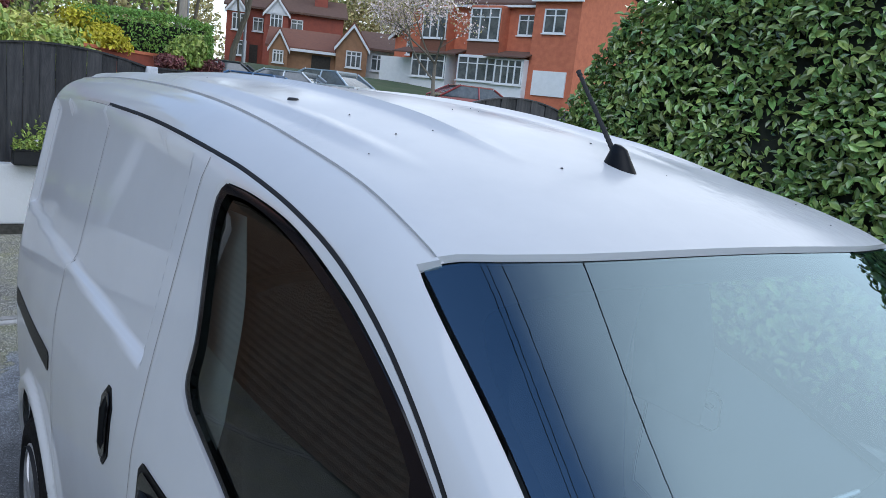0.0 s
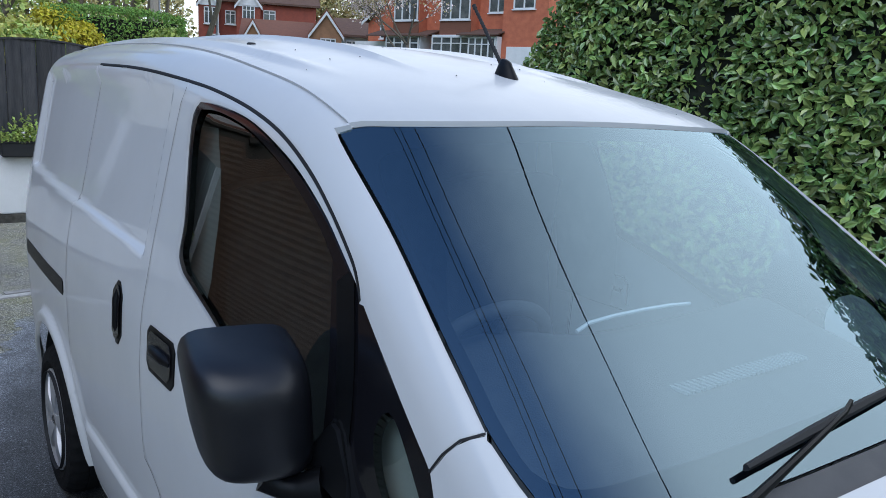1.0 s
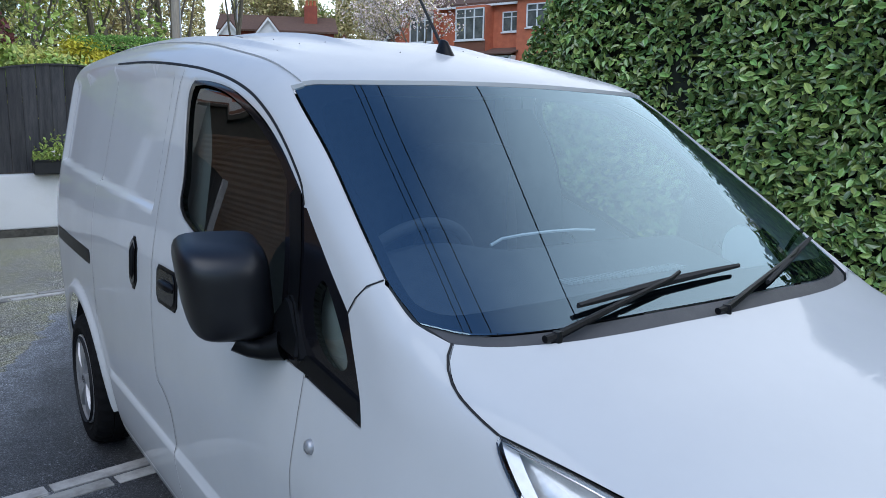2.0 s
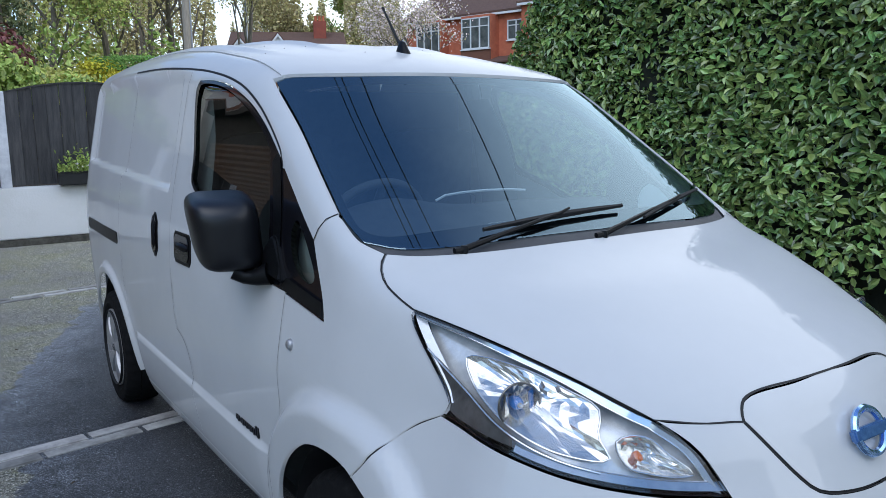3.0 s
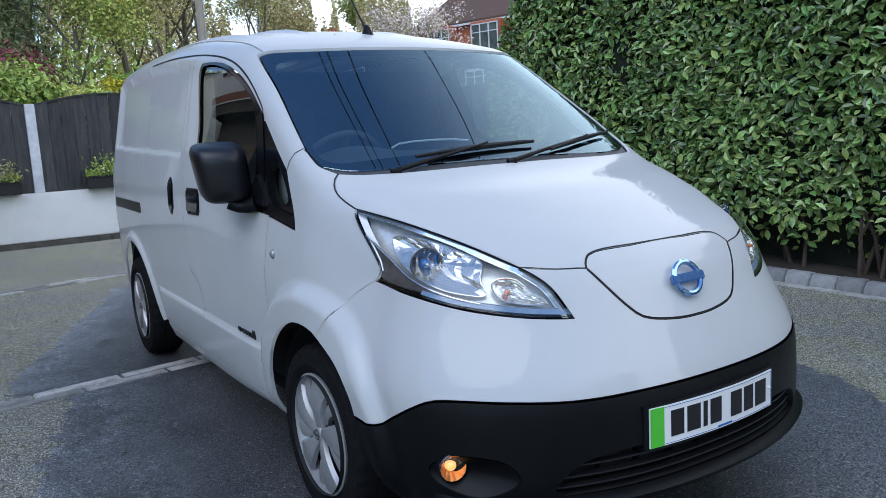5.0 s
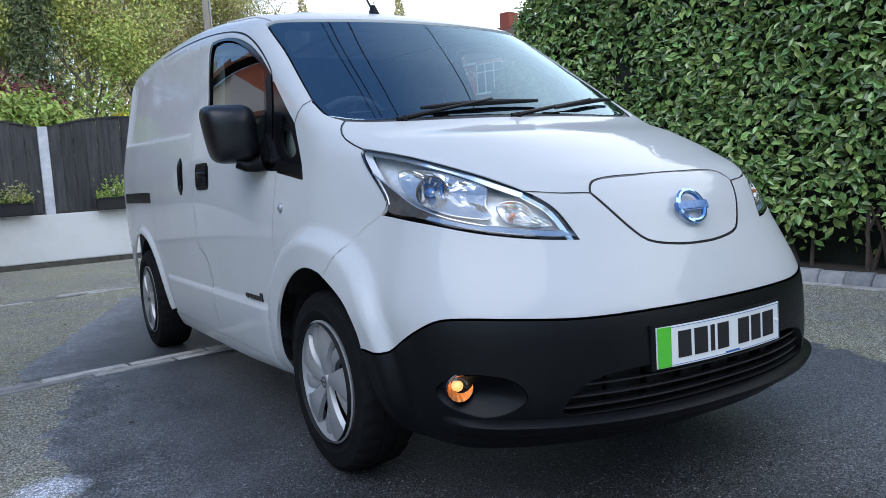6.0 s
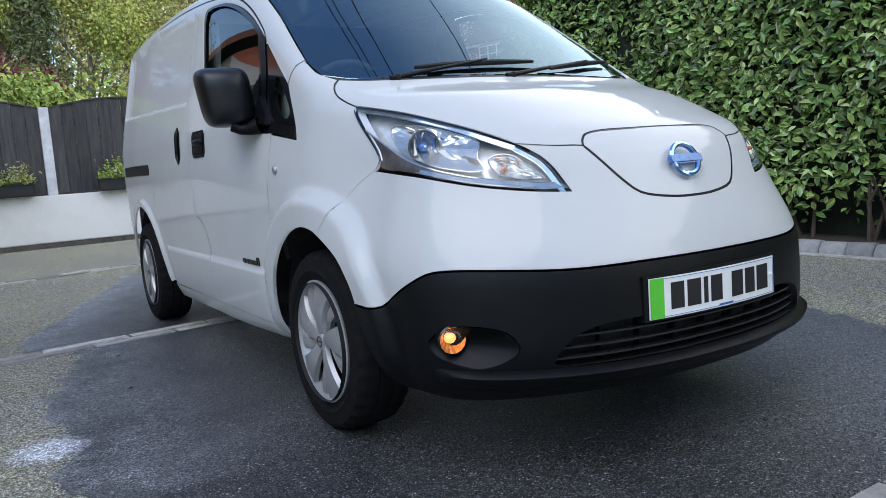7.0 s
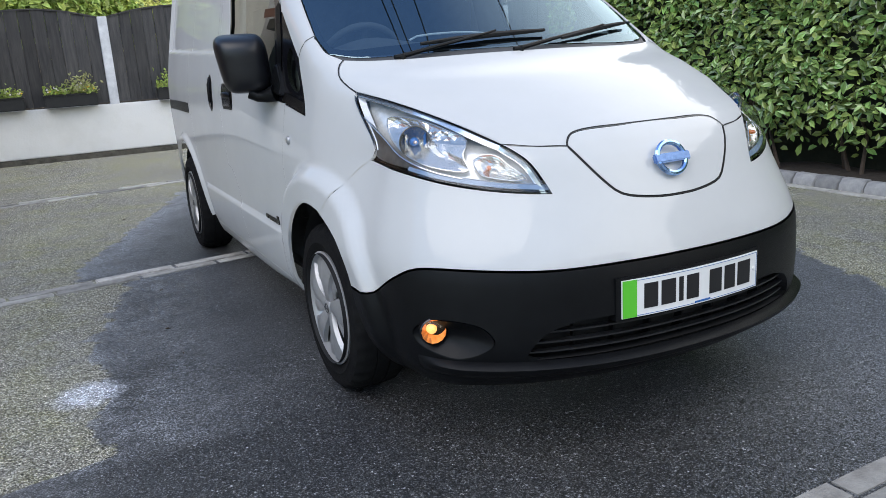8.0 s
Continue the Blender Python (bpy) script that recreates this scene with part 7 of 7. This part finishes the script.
def tree(name, label, base, height, leaf, n_leaf, size, seed, spread=0.8, levels=4, jitter=0.35, kids=(3, 4), second=None, category="tree", lean=0.0):
    rng_ = np.random.default_rng(seed)
    t = thing(name, label, category)
    lines, tips = limbs(rng_, base, height, spread, levels, lean, 0.28, kids)
    s = Shape()
    for i, (pts, rad) in enumerate(lines):
        s.tube(pts, rad, 7 if rad[0] > 0.05 else 4, cap=False)
    part("trunk", s, BARK, t)
    T = np.array([tuple(p) for p in tips])
    C_ = T[rng_.integers(0, len(T), n_leaf)] + rng_.normal(0, jitter, (n_leaf, 3)) * (1, 1, 0.7)
    cut = len(C_) if second is None else int(len(C_) * 0.65)
    V_, F_ = leaf_cloud(C_[:cut], np.array([0.0, 0.0, 0.4]), size, rng_, 1.0, 0.6, 0.1)
    cloud_object("crown", V_, F_, leaf, t)
    if second is not None:
        V_, F_ = leaf_cloud(C_[cut:], np.array([0.0, 0.0, 0.4]), size * 0.9, rng_, 1.0, 0.6, 0.1)
        cloud_object("crown", V_, F_, second, t)
    return t


def bush(name, label, centre, radii, leaf, n_leaf, size, seed, category="shrub", floor_z=None):
    """Leaves over an uneven mound of several lobes, on a few stems."""
    rng_ = np.random.default_rng(seed)
    t = thing(name, label, category)
    c, r = np.array(centre, float), np.array(radii, float)
    lobes = [(c + rng_.uniform(-0.55, 0.55, 3) * r * (1, 1, 0.5), rng_.uniform(0.45, 0.75)) for _ in range(9)] + [(c, 0.8)]
    pick = rng_.integers(0, len(lobes), n_leaf)
    d = rng_.normal(0, 1, (n_leaf, 3))
    d[:, 2] = np.abs(d[:, 2]) * 0.9 - 0.25
    d /= np.linalg.norm(d, axis=1)[:, None]
    P_ = np.array([lobes[i][0] for i in pick]) + d * r * np.array([lobes[i][1] for i in pick])[:, None] * rng_.uniform(0.7, 1.05, n_leaf)[:, None]
    V_, F_ = leaf_cloud(P_, d, size, rng_, 0.7, 0.55, 0.1)
    cloud_object("foliage", V_, F_, leaf, t)
    s = Shape()
    z0 = floor_z if floor_z is not None else c[2] - r[2]
    for i in range(6):
        q = lobes[i][0]
        s.tube([(c[0] + rng_.normal(0, 0.1) * r[0], c[1] + rng_.normal(0, 0.1) * r[1], z0), tuple((c + q) / 2), tuple(q)], [0.03 * r[2], 0.02 * r[2], 0.01 * r[2]], 5)
    part("stems", s, BARK, t)
    return t


def gz(x, y):
    return float(land(np.array(float(x)), np.array(float(y)))) - 0.03


# blossom tree before the brick house
x, y = polar(33.2, 25)
tree("blossom_tree", "garden tree in pale pink blossom with thin grey limbs", (x, y, gz(x, y)), 7.6, BLOSSOM, 5200, 0.085, 11, 1.05, 4, 0.22, (3, 4), LEAF_OLIVE, lean=0.5)
# wood behind the fence and the street
for i, (az, d, hgt, leaf, nl, sz, spread, second, nm, lab) in enumerate((
        (11.5, 33, 13.0, LEAF_OLIVE, 24000, 0.12, 0.95, LEAF_YELLOW, "oak_tree", "wide budding oak with olive brown twigs"),
        (15.8, 38, 13.5, LEAF_OLIVE, 24000, 0.12, 0.85, None, "oak_tree", "budding oak with fine brown twigs"),
        (19.9, 36, 11.5, LEAF_OLIVE, 1500, 0.10, 0.45, None, "oak_tree", "slender budding tree with fine brown twigs"),
        (14.2, 36, 12.0, LEAF_OLIVE, 20000, 0.12, 1.0, LEAF_YELLOW, "oak_tree", "wide low-branched oak with fine olive twigs"),
        (6.8, 29, 12.0, LEAF_YELLOW, 12000, 0.14, 0.75, LEAF_FRESH, "birch_tree", "yellow-green spring birch with open branches"),
        (2.0, 31, 12.5, LEAF_YELLOW, 11000, 0.14, 0.7, None, "birch_tree", "tall thin yellow-green tree"),
        (-2.5, 30, 11.5, LEAF_OLIVE, 12000, 0.15, 0.8, LEAF_YELLOW, "birch_tree", "budding tree with open branches"),
        (-8.0, 34, 12.0, LEAF_OLIVE, 11000, 0.16, 0.85, None, "oak_tree", "budding oak with olive brown twigs"),
        (22.5, 72, 15.0, LEAF_OLIVE, 6000, 0.28, 0.85, None, "oak_tree", "far budding tree behind the villa"),
        (29.0, 74, 15.0, LEAF_FRESH, 6000, 0.28, 0.85, LEAF_OLIVE, "oak_tree", "far green tree behind the roofs"),
        (33.5, 76, 14.0, LEAF_OLIVE, 5000, 0.28, 0.85, None, "oak_tree", "far budding tree behind the roofs"),
        (14.5, 62, 14.0, LEAF_OLIVE, 5000, 0.26, 0.8, None, "oak_tree", "far bare tree with fine twigs"))):
    x, y = polar(az, d)
    tree(nm, lab, (x, y, gz(x, y)), hgt, leaf, nl, sz, 40 + i, spread, 5 if d < 40 else 4, 0.5, (2, 3), second)


# belt of far wood that closes the view
def wood_belt():
    rng_ = np.random.default_rng(77)
    t = thing("woodland", "belt of budding woodland beyond the street", "woodland", kind="stuff")
    for az0, az1, d0, d1, ztop, leaf, nl, sz in ((-22, 18.5, 44, 56, 15.0, LEAF_OLIVE, 64000, 0.24), (-22, 12, 36, 46, 8.5, LEAF_YELLOW, 9000, 0.24), (-20, 16, 24, 34, 5.0, LEAF_FRESH, 5000, 0.22), (18, 60, 78, 90, 11.0, LEAF_OLIVE, 9000, 0.45), (19.5, 32, 66, 76, 17.0, LEAF_OLIVE, 30000, 0.32)):
        az, d = np.radians(rng_.uniform(az0, az1, nl)), rng_.uniform(d0, d1, nl)
        x_, y_ = -1.2 + d * np.sin(az), -0.1 + d * np.cos(az)
        top_ = ztop * (0.72 + 0.18 * np.sin(np.degrees(az) * 0.9) + 0.12 * np.sin(np.degrees(az) * 2.7 + 1) + 0.06 * np.sin(np.degrees(az) * 7.1))
        z_ = 1.5 + (top_ - 1.0) * rng_.uniform(0, 1, nl) ** 0.8
        V_, F_ = leaf_cloud(np.stack([x_, y_, z_], 1), np.array([0.0, -0.3, 0.4]), sz, rng_, 1.0, 0.6, 0.1)
        cloud_object("foliage", V_, F_, leaf, t)
    s = Shape()
    for i in range(70):
        az, d = math.radians(rng_.uniform(-22, 18)), rng_.uniform(40, 54)
        x_, y_ = -1.2 + d * math.sin(az), -0.1 + d * math.cos(az)
        hh_ = rng_.uniform(5, 9)
        s.tube([(x_, y_, 1.2), (x_ + rng_.normal(0, 0.3), y_, 1.5 + hh_ * 0.5), (x_ + rng_.normal(0, 0.8), y_, 1.5 + hh_)], [0.16, 0.10, 0.03], 5, cap=False)
    part("trunks", s, BARK, t)


wood_belt()


def conifer(x, y, hgt, r, seed):
    rng_ = np.random.default_rng(seed)
    t = thing("conifer", "tall narrow dark green conifer", "tree")
    z0 = gz(x, y)
    part("trunk", Shape().tube([(x, y, z0), (x + 0.05, y, z0 + hgt * 0.6), (x, y, z0 + hgt)], [0.16, 0.09, 0.02], 8), BARK, t)
    n_ = 6000
    u = rng_.uniform(0.03, 1, n_) ** 0.8
    a = rng_.uniform(0, 2 * math.pi, n_)
    rr = r * (1 - u) ** 0.7 * rng_.uniform(0.35, 1.0, n_) * (1 + 0.3 * np.sin(a * 5 + u * 30))
    P_ = np.stack([x + rr * np.cos(a), y + rr * np.sin(a), z0 + 0.3 + u * hgt], 1)
    V_, F_ = leaf_cloud(P_, np.stack([np.cos(a), np.sin(a), 0 * a + 0.5], 1), 0.20, rng_, 0.6, 0.35, 0.1)
    cloud_object("crown", V_, F_, LEAF_DARK, t)


x, y = polar(4.6, 24)
conifer(x, y, 8.8, 1.25, 71)
x, y = polar(-4.5, 25)
conifer(x, y, 8.0, 1.3, 72)
# shrubs that look over the fence
for i, (az, d, rx, rz, zt, leaf, sz, lab) in enumerate(((-6.5, 12.5, 1.1, 1.1, 3.2, LEAF_FRESH, 0.13, "fresh green shrub above the fence"), (-2.5, 12.0, 1.0, 1.0, 3.0, LEAF_FRESH, 0.13, "fresh green shrub above the fence"),
                                                     (1.5, 12.2, 1.0, 0.9, 2.9, LEAF_FRESH, 0.12, "fresh green shrub above the fence"), (4.8, 13.0, 0.9, 0.9, 2.75, LEAF_YELLOW, 0.12, "yellow-green shrub above the fence"),
                                                     (8.5, 13.5, 0.9, 0.7, 2.5, LEAF_FRESH, 0.11, "low green shrub behind the fence"), (-1.0, 18.0, 1.6, 2.3, 4.9, LEAF_WINE, 0.16, "dark wine-red shrub behind the fence"),
                                                     (-6.0, 19.0, 1.6, 2.3, 5.4, LEAF_WINE, 0.16, "dark wine-red shrub behind the fence"), (4.2, 17.0, 0.9, 1.6, 3.9, LEAF_WINE, 0.14, "wine-red shrub among greenery"),
                                                     (12.0, 17.5, 0.55, 0.45, 2.75, LEAF_GOLD, 0.10, "golden yellow shrub in a raised garden"), (10.3, 19.0, 0.6, 0.5, 3.15, LEAF_GOLD, 0.10, "golden yellow shrub in a raised garden"),
                                                     (7.0, 16.0, 0.9, 0.7, 2.85, LEAF_YELLOW, 0.11, "loose yellow-green shrub in a raised garden"), (17.0, 18.5, 0.38, 0.6, 2.85, LEAF_FRESH, 0.12, "bright green climbing shrub by the pole"),
                                                     (16.0, 17.2, 0.30, 0.25, 2.25, LEAF_WINE, 0.08, "small reddish shrub on the bank"), (18.3, 19.0, 0.35, 0.3, 2.3, LEAF_WINE, 0.08, "small reddish shrub on the bank"))):
    x, y = polar(az, d)
    bush("shrub", lab, (x, y, zt - rz), (rx, rx * 0.8, rz), leaf, int(1500 + 900 * rx * rz), sz, 100 + i, "shrub", gz(x, y))
# clipped box hedge in the raised garden
x, y = polar(14.2, 19.5)
rng4 = np.random.default_rng(9)
gh = thing("garden_hedge", "clipped bright green garden hedge", "hedge", kind="stuff")
n4 = 14000
u4 = rng4.uniform(-1, 1, (n4, 3))
k4 = rng4.integers(0, 3, n4)
u4[np.arange(n4), k4] = np.sign(u4[np.arange(n4), k4])
u4 *= (1 - 0.12 * (np.abs(u4[:, [1, 2, 0]]) ** 3))
P4 = np.array([x, y, 2.35]) + u4 * (1.45, 0.7, 0.72) + rng4.normal(0, 0.03, (n4, 3))
V_, F_ = leaf_cloud(P4, u4, 0.075, rng4, 0.6)
cloud_object("foliage", V_, F_, LEAF_HEDGE, gh)
# added dark box: painted shade behind the leaves
part("shade_backing", Shape().box(x - 1.2, x + 1.2, y - 0.5, y + 0.5, gz(x, y), 2.85), HEDGE_SHADE, gh, smooth=False)
# brick garden wall on the bank
a_, b_ = polar(6.5, 15.5), polar(16.2, 19.0)
dirw = math.atan2(b_[1] - a_[1], b_[0] - a_[0])
lenw = math.hypot(b_[0] - a_[0], b_[1] - a_[1])
gw = thing("garden_wall", "low red brick garden wall on the bank", "wall")
gw.matrix_basis = pose(a_[0], a_[1], 0, 0, 0, math.degrees(dirw))
part("brickwork", Shape().box(0, lenw, 0, 0.22, 0.3, 2.16), BRICK_DARK, gw, smooth=False)
part("coping", Shape().box(0, lenw, -0.03, 0.25, 2.16, 2.22), BRICK, gw, smooth=False)
tagged(part("bank", sheet(np.arange(-6, 7.1, 1.0), np.arange(9.2, 20.0, 1.2), lambda x, y: 0.2 + 1.55 * step(y, 9.3, 16.0)), SOIL), "planted bank behind the fence", "bank", kind="structure")

# planters on the wall with spring flowers
POT = mat("black_planter", (0.012, 0.012, 0.013), 0.5, colour2=(0.02, 0.02, 0.02), scale=10)
FLOWER_W, FLOWER_Y = mat("white_petals", (0.75, 0.72, 0.75), 0.6), mat("yellow_petals", (0.75, 0.5, 0.03), 0.6)
LEAF_VARIEG = mat("variegated_leaf", (0.35, 0.36, 0.16), 0.6, island=0.3)


def planter(x0, x1, seed, tall, label):
    rng_ = np.random.default_rng(seed)
    y0, y1 = 8.66, 8.81
    t = thing("planter", label, "planter", "planters along the wall")
    s = Shape().box(x0, x1, y0, y1, 0.775, 0.925)
    part("trough", s, POT, t, bevel=0.012)
    part("trough_rim", Shape().box(x0 - 0.008, x1 + 0.008, y0 - 0.008, y1 + 0.004, 0.918, 0.937), POT, t, bevel=0.005)
    part("compost", Shape().box(x0 + 0.015, x1 - 0.015, y0 + 0.01, y1 - 0.01, 0.92, 0.94), SOIL, t, smooth=False)
    n_ = 420
    P_ = np.stack([rng_.uniform(x0, x1, n_), rng_.normal((y0 + y1) / 2 - 0.01, 0.05, n_), 0.93 + np.abs(rng_.normal(0, 0.06, n_))], 1)
    V_, F_ = leaf_cloud(P_, np.array([0, -0.4, 0.8]), 0.045, rng_, 0.8)
    cloud_object("leaves", V_, F_, LEAF_FRESH, t)
    if tall:
        c = x0 + (x1 - x0) * tall
        P_ = np.stack([rng_.normal(c, 0.09, 320), rng_.normal((y0 + y1) / 2, 0.05, 320), 0.95 + np.abs(rng_.normal(0.0, 0.10, 320))], 1)
        V_, F_ = leaf_cloud(P_, np.array([0, -0.3, 0.8]), 0.05, rng_, 0.9)
        cloud_object("tall_leaves", V_, F_, LEAF_VARIEG if seed % 2 else LEAF_FRESH, t)
    for mtl, nn in ((FLOWER_W, 12), (FLOWER_Y, 5)):
        P_ = np.stack([rng_.uniform(x0, x1, nn), rng_.normal(y0 + 0.02, 0.02, nn), 0.97 + np.abs(rng_.normal(0, 0.04, nn))], 1)
        V_, F_ = leaf_cloud(np.repeat(P_, 5, 0) + rng_.normal(0, 0.006, (nn * 5, 3)), np.array([0, -1, 0.5]), 0.022, rng_, 0.7)
        tagged(cloud_object("flowers", V_, F_, mtl, t), kind="stuff")


planter(-1.55, -0.93, 21, 0.72, "black trough with cream variegated shrub and small flowers")
planter(-0.18, 0.42, 22, 0.45, "black trough with feathery green plant")
planter(-2.45, -1.78, 24, 0.2, "black trough with yellow and white flowers")
planter(-4.1, -3.5, 25, 0.0, "black trough with small flowers")
